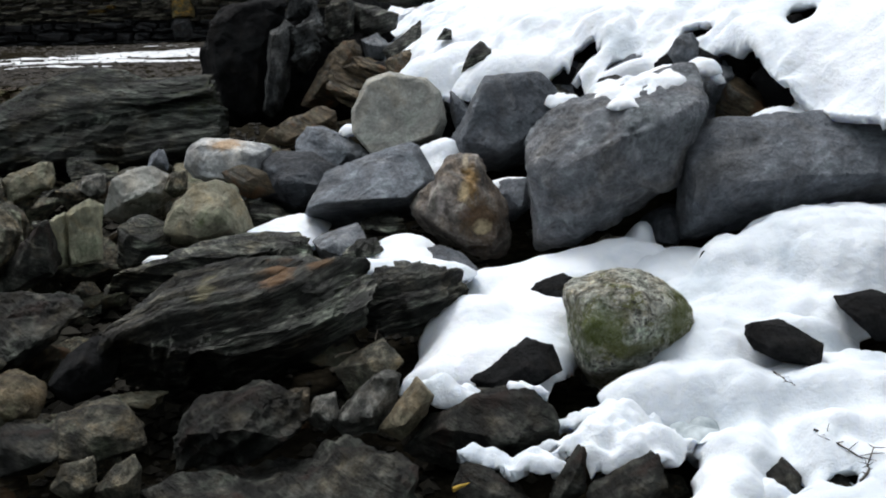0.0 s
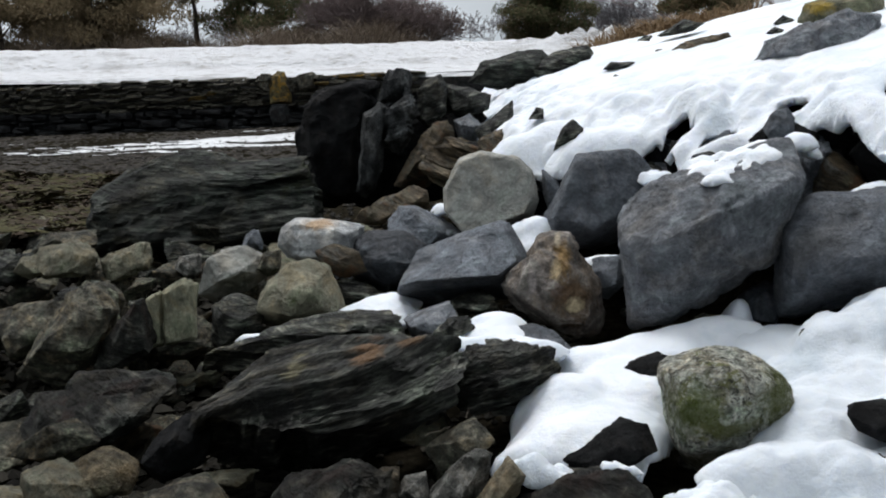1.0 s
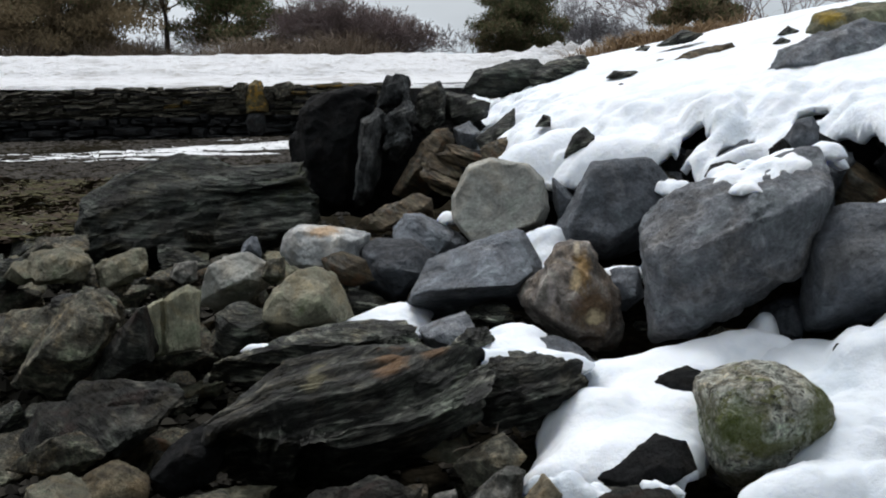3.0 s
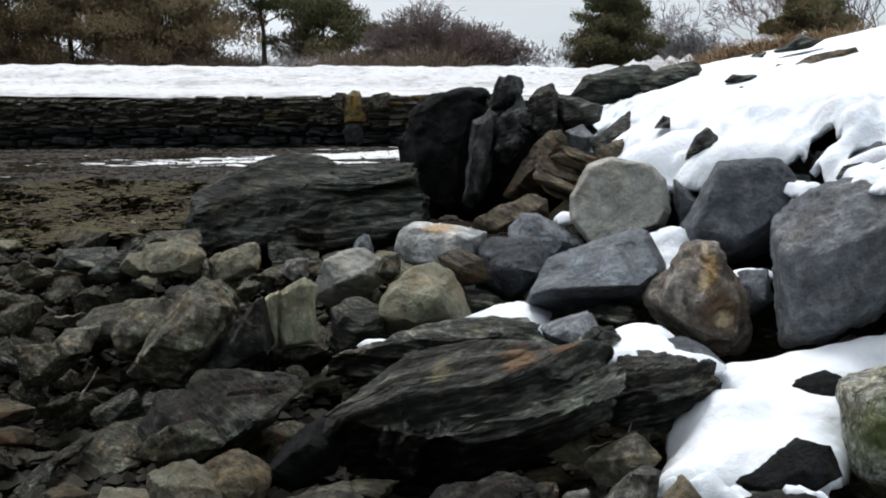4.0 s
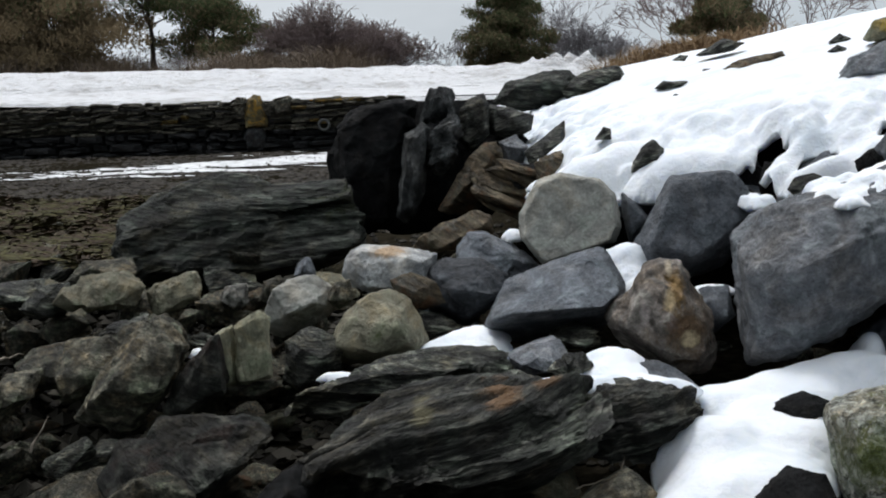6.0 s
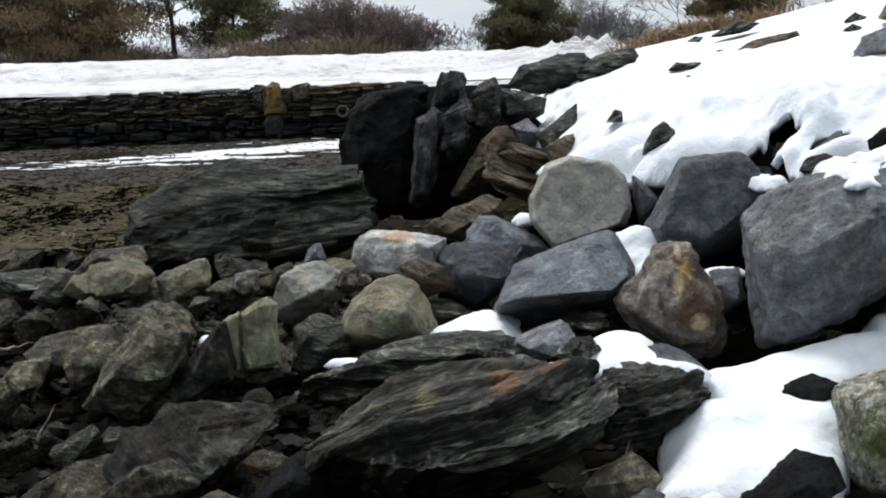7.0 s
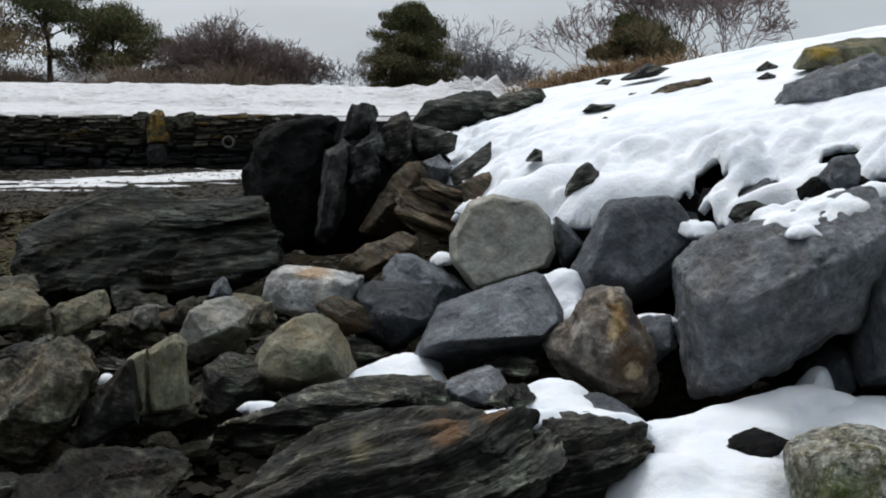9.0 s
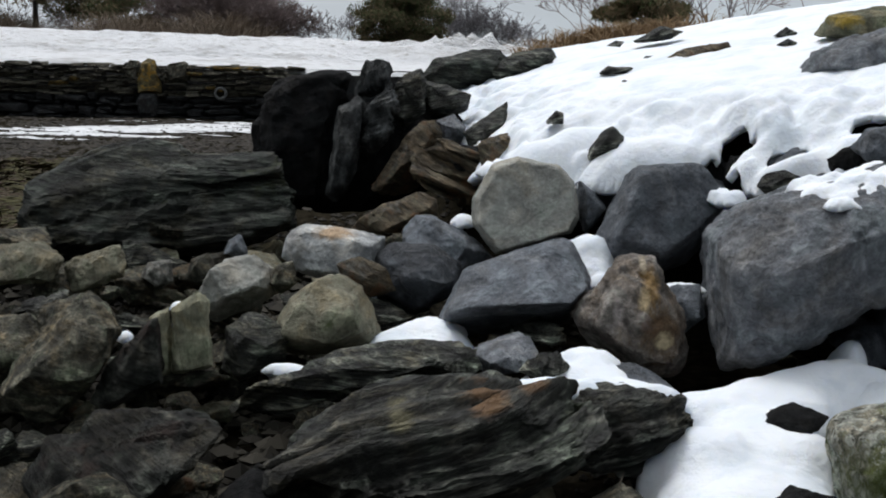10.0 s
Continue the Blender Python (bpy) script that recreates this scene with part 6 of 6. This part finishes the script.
tagged(pillar, "upright mooring stone crusted with yellow lichen")
lay(-6.56, 0.98, 0.28, 0.42, WALL_DRY, 0.1, 0.4, 0.1)
lay(-5.55, 0.98, 0.42, 0.4, WALL_DRY, 0.12, 0.4, -0.2)
lay(-5.9, 0.9, 0.3, 0.35, WALL_DRY, 0.1, 0.4, 0.2)
cap = bmesh.new()
bmesh.ops.create_cube(cap, size=1.0)
bmesh.ops.bevel(cap, geom=cap.edges[:], offset=0.2, segments=2, affect="EDGES")
capstone = part("coping_stone", cap, M_LICHENSTONE, quay, "flat ochre coping stone")
capstone.location, capstone.scale = (3.7, 0.15, 1.06), (1.7, 0.6, 0.12)

tyre = bmesh.new()
segs, sides = 28, 8
rows_t = []
for i in range(segs):
    a = 2 * math.pi * i / segs
    rows_t.append([tyre.verts.new(((0.115 + 0.032 * math.cos(b)) * math.cos(a), 0.045 * math.sin(b), (0.115 + 0.032 * math.cos(b)) * math.sin(a))) for b in [2 * math.pi * j / sides for j in range(sides)]])
for i in range(segs):
    for j in range(sides):
        a, b = rows_t[i], rows_t[(i + 1) % segs]
        tyre.faces.new((a[j], a[(j + 1) % sides], b[(j + 1) % sides], b[j]))
fender = part("mooring_ring", tyre, M_RUBBER, None)
tagged(fender, "worn grey ring hanging on the quay wall", "ring")
fender.location = (-4.62, 29.72, 0.52)

# ---- snow on the road behind the wall ----
xs, ys = np.arange(-24, 8.01, 0.12), np.concatenate([np.arange(29.95, 37.5, 0.12), np.arange(37.5, 60, 1.5)])
RX, RY = np.meshgrid(xs, ys)
berm = np.interp(RY, [29.85, 30.05, 31.5, 32.6, 33.0, 33.7, 34.6, 36, 60], [1.0, 1.17, 1.27, 1.36, 1.52, 1.66, 1.83, 1.86, 1.8])
rise = -0.018 * (RX + 8)
chop = (RY > 31.8) * np.clip((RY - 31.8) / 1.2, 0, 1)
lumps = np.exp(-((RX - 1.0) / 1.2) ** 2) * np.exp(-((RY - 34.6) / 0.8) ** 2) * (0.10 + 1.5 * np.abs(fbm(RX, RY, 2.4, 5, 71)))
RZ = berm + rise + chop * (0.16 * fbm(RX, RY, 0.8, 5, 70) + 0.22 * np.abs(fbm(RX, RY, 1.7, 5, 73)) - 0.05) + 0.10 * fbm(RX, RY, 0.35, 3, 72) + lumps
tagged(new("snow_berm", grid_mesh("snow_berm", xs, ys, RZ, None, M_DIRTY)), "ploughed snow berm along the quay road", "snow", kind="structure")



xs, ys = np.arange(-11, -3, 0.06), np.arange(19, 29.5, 0.06)
SX, SY = np.meshgrid(xs, ys)
strip = np.exp(-(((SX + 6.0) / 2.6) ** 2)) * np.exp(-(((SY - 24.6 - 0.25 * (SX + 6)) / 1.8) ** 2)) + 0.8 * np.exp(-(((SX + 4.4) / 1.2) ** 2)) * np.exp(-(((SY - 27.6) / 0.9) ** 2))
cover = strip + 1.7 * fbm(SX * 0.5, SY * 1.2, 1.6, 5, 33) + 0.8 * fbm(SX * 0.8, SY * 2.2, 5.0, 4, 34) - 0.58
tagged(new("snow_patch", grid_mesh("snow_patch", xs, ys, beach(SX, SY) + 0.015 + 0.03 * np.clip(cover, -1, 0.6), cover, M_THIN)), "thin broken snow on the far shingle", "snow", kind="stuff")


# ---- seaweed on the beach ----
def tuft(name, label, category, mat, count, place, length, width, lift, seed, blades=7, kind="stuff"):
    rng = random.Random(seed)
    verts, faces = [], []
    for _ in range(count):
        x, y, z = place(rng)
        for _ in range(blades):
            a, n = rng.uniform(0, 6.28), rng.uniform(*length)
            dx, dy, up = math.cos(a), math.sin(a), rng.uniform(*lift)
            w, k = width * rng.uniform(0.6, 1.3), len(verts)
            for f, g in ((0.0, 1.0), (0.55, 0.8), (1.0, 0.25)):
                px, py, pz = x + dx * n * f, y + dy * n * f, z + n * up * f * (1.35 - 0.7 * f)
                verts += [(px - dy * w * g, py + dx * w * g, pz), (px + dy * w * g, py - dx * w * g, pz + w * 0.4)]
            faces += [(k, k + 1, k + 3, k + 2), (k + 2, k + 3, k + 5, k + 4)]
    me = bpy.data.meshes.new(name)
    me.from_pydata(verts, [], faces)
    me.materials.append(mat)
    return tagged(new(name, me), label, category, kind=kind)


def weed_place(rng):
    y = rng.uniform(10.5, 17.0)
    x = rng.uniform(-0.47 * y - 0.8, -0.27 * y)
    heap = 0.10 * max(0.0, math.sin(2.3 * x + 1.1 * y) * math.sin(1.7 * y - 0.6 * x))
    return x, y, ground_at(x, y) + heap + rng.uniform(0.0, 0.05)


tuft("seaweed", "olive-green seaweed matted over beach stones", "seaweed", M_WEED, 4200, weed_place, (0.08, 0.22), 0.018, (0.02, 0.3), 51)
tuft("seaweed", "rust-brown seaweed on the beach", "seaweed", M_WEEDR, 3400, weed_place, (0.08, 0.22), 0.018, (0.02, 0.3), 52)
rng = random.Random(77)
for _ in range(45):
    y = rng.uniform(9.5, 16)
    beach_stone(rng.uniform(-0.47 * y - 0.6, -0.25 * y), y, rng.uniform(0.12, 0.4), 0.12)


# ---- trees ----
def tube(bm, a, b, ra, rb, sides=5):
    d = (b - a).normalized()
    u = d.orthogonal().normalized()
    w = d.cross(u)
    p = [bm.verts.new(a + (u * math.cos(t) + w * math.sin(t)) * ra) for t in [2 * math.pi * i / sides for i in range(sides)]]
    q = [bm.verts.new(b + (u * math.cos(t) + w * math.sin(t)) * rb) for t in [2 * math.pi * i / sides for i in range(sides)]]
    for i in range(sides):
        bm.faces.new((p[i], p[(i + 1) % sides], q[(i + 1) % sides], q[i]))


def quad_cloud(name, quads, mat, parent):
    verts = [c for q in quads for c in q]
    me = bpy.data.meshes.new(name)
    me.from_pydata(verts, [], [tuple(range(4 * i, 4 * i + 4)) for i in range(len(quads))])
    me.materials.append(mat)
    ob = new(name, me)
    ob.parent = parent
    return ob


def pine(x, y, z, height, spread, base, label, seed, brown=0.3, lean=0.0, clumps=70, dense=75, round_top=True):
    """A shore pine: tapered trunk, limbs, and tufts of needles at their ends. base: where the crown begins, as a part of the height."""
    rng = random.Random(seed)
    tree = tagged(new("pine_tree"), label, "tree", "shore pines")
    tree.location = (x, y, z)
    bm = bmesh.new()
    pts = [Vector((0, 0, -0.6))]
    for i in range(1, 8):
        f = i / 7
        pts.append(Vector((lean * f * height + rng.uniform(-0.05, 0.05) * height * 0.3, rng.uniform(-0.05, 0.05), height * 0.92 * f)))
    r0 = height * 0.028
    for i in range(7):
        tube(bm, pts[i], pts[i + 1], r0 * (1 - 0.11 * i), r0 * (1 - 0.11 * (i + 1)), 7)
    limbs = bmesh.new()
    green, brownq = [], []
    for c in range(clumps // 7):
        # a main limb carries a flat-topped bough, made of several tufts
        f = base + (1 - base) * ((c + rng.random()) / (clumps // 7)) ** 0.9
        q = (f - base) / (1 - base)
        wide = spread * (math.sqrt(max(0.04, 1 - q**1.8)) if round_top else (1 - 0.75 * q)) * (0.6 + 0.4 * min(1, q * 3 + 0.2))
        a, r = c * 2.4 + rng.uniform(-0.5, 0.5), wide * rng.uniform(0.35, 0.85)
        k = min(5, max(0, int((f - 0.12) * 0.9 * 7)))
        root = pts[k].lerp(pts[k + 1], 0.5)
        mid = Vector((lean * f * height + r * math.cos(a), r * math.sin(a), height * min(f, 0.95)))
        bend = root.lerp(mid, 0.55) + Vector((rng.uniform(-0.1, 0.1), 0, -0.06 * r))
        tube(limbs, root, bend, r0 * 0.36, r0 * 0.2, 5)
        tube(limbs, bend, mid, r0 * 0.2, r0 * 0.1, 4)
        for _ in range(8):
            b, e = rng.uniform(0, 6.28), wide * rng.uniform(0.1, 0.5)
            tip = mid + Vector((e * math.cos(b), e * math.sin(b), rng.gauss(0.02, 0.05) * height * 0.8))
            tube(limbs, mid, tip, r0 * 0.08, r0 * 0.03, 3)
            size = spread * rng.uniform(0.16, 0.27)
            for _ in range(int(dense * 3.6)):
                d = Vector((rng.gauss(0, 1), rng.gauss(0, 1), rng.gauss(0, 0.5)))
                d = d * min(1.0, 1.5 / max(d.length, 0.01))
                p = tip + d * size * 0.6
                g = Vector((rng.gauss(0, 0.8), rng.gauss(0, 0.8), rng.gauss(0.9, 0.6))).normalized()
                s = g.orthogonal().normalized()
                n, w = 0.05 + rng.uniform(0.04, 0.09) * spread / 2.5, 0.003 + rng.uniform(0.012, 0.022) * spread / 2.5
                quad = [tuple(p - s * w), tuple(p + s * w), tuple(p + g * n + s * w * 0.4), tuple(p + g * n - s * w * 0.4)]
                (brownq if rng.random() < brown * (1.5 - 1.0 * q) else green).append(quad)
    part("trunk", bm, M_BARK, tree)
    part("limb", limbs, M_BARK, tree)
    quad_cloud("crown", green, M_NEEDLE, tree)
    if brownq:
        tagged(quad_cloud("crown", brownq, M_NEEDLEB, tree), "browned needles")
    return tree


def bare(name, x, y, z, height, spread, label, seed, stems=6, depth=5, mat=None, thick=0.05, wide=0.55, group="bare shrubs", thin=0.006):
    """A leafless tree or shrub: stems that fork again and again."""
    rng = random.Random(seed)
    verts, faces = [], []

    def stick(a, b, ra, rb):
        d = (b - a).normalized()
        u = d.orthogonal().normalized()
        w = d.cross(u)
        k = len(verts)
        for p, r in ((a, ra), (b, rb)):
            for i in range(3):
                t = 2.094 * i
                verts.append(tuple(p + (u * math.cos(t) + w * math.sin(t)) * r))
        for i in range(3):
            faces.append((k + i, k + (i + 1) % 3, k + 3 + (i + 1) % 3, k + 3 + i))

    def grow(p, d, n, r, level):
        bends = 2
        for _ in range(bends):
            d = (d + Vector((rng.gauss(0, 0.14), rng.gauss(0, 0.14), rng.gauss(0.03, 0.10)))).normalized()
            q = p + d * n / bends
            stick(p, q, r, r * 0.85)
            p, r = q, r * 0.85
        if level == 0:
            return
        for _ in range(rng.choice((2, 3, 3))):
            e = (d + Vector((rng.gauss(0, wide), rng.gauss(0, wide), rng.gauss(0.08, wide * 0.6)))).normalized()
            grow(p, e, n * rng.uniform(0.62, 0.9), max(thin, r * 0.66), level - 1)

    for s in range(stems):
        a = rng.uniform(0, 6.28)
        out = rng.uniform(0.1, 1.0) * spread / max(height, 0.1)
        grow(Vector((math.cos(a) * spread * 0.22 * rng.random(), math.sin(a) * spread * 0.22 * rng.random(), -0.15)), Vector((math.cos(a) * out, math.sin(a) * out, 1)).normalized(), height * 0.30 * rng.uniform(0.8, 1.1), thick * rng.uniform(0.6, 1.0), depth)
    me = bpy.data.meshes.new(name)
    me.from_pydata(verts, [], faces)
    me.materials.append(mat or M_TWIG)
    ob = new(name, me)
    ob.location = (x, y, z)
    return tagged(ob, label, "shrub" if "shrub" in name else "tree", group)


pine(-22.0, 62, 1.6, 6.6, 4.3, 0.02, "large dark pine with browned lower branches reaching the ground", 1, brown=0.85, clumps=170, dense=95)
pine(-26.6, 70, 1.6, 7.8, 2.6, 0.2, "tall dark pine behind the others", 2, brown=0.5, clumps=70)
pine(-27.0, 63, 1.6, 6.2, 3.6, 0.02, "broad brownish pine beside the large one", 8, brown=0.85, clumps=130, dense=85)
pine(-31.5, 64, 1.6, 6.8, 3.8, 0.05, "broad brownish pine at the end of the row", 9, brown=0.8, clumps=120, dense=85)
pine(-17.9, 66, 1.7, 5.7, 2.9, 0.55, "pine with a bare forked trunk and a flat dark crown", 3, brown=0.15, lean=-0.04, clumps=60, dense=85)
pine(-14.9, 66, 1.7, 3.9, 3.2, 0.12, "low spreading dark pine", 4, brown=0.45, clumps=90, dense=80)
pine(-11.9, 66, 1.7, 2.5, 1.5, 0.1, "small pine at the edge of the group", 5, brown=0.5, clumps=40, dense=70)
pine(-0.1, 70, 1.3, 4.4, 2.6, 0.08, "round dense pine standing alone", 6, brown=0.45, clumps=190, dense=95)
for k, (x, y, h, s) in enumerate([(-9.2, 64, 3.5, 3.2), (-7.6, 65, 3.0, 3.4), (-10.4, 65, 2.7, 2.6), (-6.0, 65, 2.3, 2.6)]):
    bare("bare_shrub", x, y, 1.5, h, s, "wide leafless purplish-brown shrub", 20 + k, stems=26, depth=5, thick=0.06, thin=0.014)
for k, (x, y, h, s) in enumerate([(3.0, 75, 4.6, 0.9), (4.6, 74, 2.9, 1.8), (5.8, 74, 2.2, 1.6), (3.6, 74, 2.6, 1.4)]):
    bare("bare_tree", x, y, 1.2, h, s, "thin leafless tree behind the road, greyed for haze", 30 + k, stems=7, depth=5, thick=0.05, mat=M_TWIGFAR, group="far bare trees", thin=0.014)
for k in range(16):
    bare("bare_shrub", -40 + 3.1 * k + 0.7 * math.sin(5.1 * k), 90 + 4 * math.sin(3.3 * k), 1.0, 3.0 + 0.8 * math.sin(2.3 * k), 3.2, "leafless thicket in the distance, paled for haze", 60 + k % 5, stems=9, depth=4, thick=0.06, mat=M_TWIGFAR, group="far thicket", thin=0.02)


def brown_under(rng):
    x, y = rng.uniform(-32, -6), rng.uniform(58, 66)
    return x, y, 1.1 + 0.5 * math.sin(0.9 * x) * math.sin(0.37 * x + 1.0)


tuft("dry_undergrowth", "tall dry brown grass below the pines", "undergrowth", M_UNDER, 4500, brown_under, (0.4, 1.6), 0.012, (0.6, 1.8), 81, blades=8)

# ---- on the crest of the snow bank ----
bare("bare_shrub", 2.75, 18.4, 1.75, 1.9, 1.2, "leafless branching shrub on the crest", 91, stems=11, depth=6, thick=0.02, wide=0.42, thin=0.0045)
bare("bare_shrub", 3.45, 18.0, 1.85, 1.45, 0.9, "leafless branching shrub on the crest", 92, stems=7, depth=6, thick=0.018, wide=0.42, thin=0.0045)
bare("bare_shrub", 1.9, 18.6, 1.7, 1.25, 0.8, "low leafless shrub on the crest", 93, stems=8, depth=5, thick=0.016, wide=0.4, thin=0.0045)
pine(2.15, 17.4, 1.6, 0.86, 0.72, 0.02, "low rounded brownish bush on the crest", 7, brown=0.85, clumps=70, dense=80)


def crest_grass(rng):
    x = rng.gauss(1.45, 0.42)
    y = 15.8 + rng.gauss(0, 0.3) - 0.4 * (x - 1.4)
    return x, y, float(bank_plane(np.array([x]), np.array([y]))[0]) - 0.02


tuft("dry_grass", "tan dry grass flattened by snow on the crest", "grass", M_GRASS, 420, crest_grass, (0.1, 0.26), 0.006, (0.3, 1.6), 95, blades=9)
bm = bmesh.new()
last = None
for i in range(15):
    f = i / 14
    p = Vector((0.55 * f, 0.0, 0.62 * math.sin(math.pi * (0.12 + 0.80 * f)) ))
    if last is not None:
        tube(bm, last, p, 0.006, 0.006, 4)
    last = p
arch = part("bramble", bm, M_TWIG, None)
tagged(arch, "single bramble cane arching over the snow", "bramble")
arch.location = (3.1, 15.6, 1.95)


# ---- small things ----
ix, iy = np.arange(-0.32, 0.33, 0.012), np.arange(-0.26, 0.27, 0.012)
IX, IY = np.meshgrid(ix, iy)
slush = 0.05 * fbm(IX, IY, 7.0, 4, 61) + 0.05 * (domes(IX, IY, 0.09, 62) - 0.6)
pool = tagged(new("ice_patch", grid_mesh("ice_patch", ix, iy, slush, 1.0 - (IX / 0.2) ** 2 - (IY / 0.15) ** 2 + 0.6 * fbm(IX, IY, 8.0, 3, 63), M_ICE)), "grey broken ice thawing in a hollow of the snow", "ice")
pool.location = (ICE[0], ICE[1], ICE[2] - 0.025)


def stick(name, label, category, mat, a, b, r, seed, forks=0):
    rng = random.Random(seed)
    bm = bmesh.new()
    a, b = Vector(a), Vector(b)
    last = a
    for i in range(1, 6):
        p = a.lerp(b, i / 5) + Vector((rng.gauss(0, 1), rng.gauss(0, 1), rng.gauss(0, 1))) * (b - a).length * (0.03 if i < 5 else 0)
        tube(bm, last, p, r * (1.1 - 0.15 * i), r * (0.95 - 0.15 * i), 6)
        for _ in range(forks):
            d = Vector((rng.gauss(0, 1), rng.gauss(0, 1), rng.gauss(0.4, 0.6))).normalized() * (b - a).length * rng.uniform(0.12, 0.3)
            tube(bm, p, p + d, r * 0.4, r * 0.15, 4)
        last = p
    return tagged(part(name, bm, mat, None), label, category)


stick("twig", "dark bent twig lying in the snow", "twig", M_BARK, (1.443, 4.520, -0.023), (1.585, 4.300, -0.076), 0.006, 1, 2)
stick("twig", "dark forked twig in the snow", "twig", M_BARK, (1.525, 4.200, -0.098), (1.615, 4.350, -0.032), 0.006, 2, 3)
stick("twig", "thin twig on the snow", "twig", M_BARK, (1.376, 4.900, 0.083), (1.441, 4.800, 0.056), 0.004, 3, 1)
stick("leaf", "yellow fallen leaf on dark rock", "leaf", M_LEAF, (0.076, 4.300, -0.147), (0.138, 4.320, -0.129), 0.012, 4, 0)
stick("driftwood", "grey driftwood stick standing among rubble", "driftwood", M_WOOD, (-2.817, 6.000, 0.039), (-2.758, 6.100, 0.179), 0.008, 5, 0)
stick("driftwood", "grey driftwood stick on the stones", "driftwood", M_WOOD, (-3.377, 7.000, 0.244), (-3.270, 7.200, 0.229), 0.012, 6, 0)
stick("dry_stalk", "pale dry stalk beside the slab", "stalk", M_WOOD, (-0.254, 5.200, 0.160), (-0.242, 5.200, 0.210), 0.004, 7, 0)
stick("dry_stalk", "pale dry stalk beside the slab", "stalk", M_WOOD, (-0.426, 5.150, 0.100), (-0.318, 5.150, 0.140), 0.004, 8, 0)
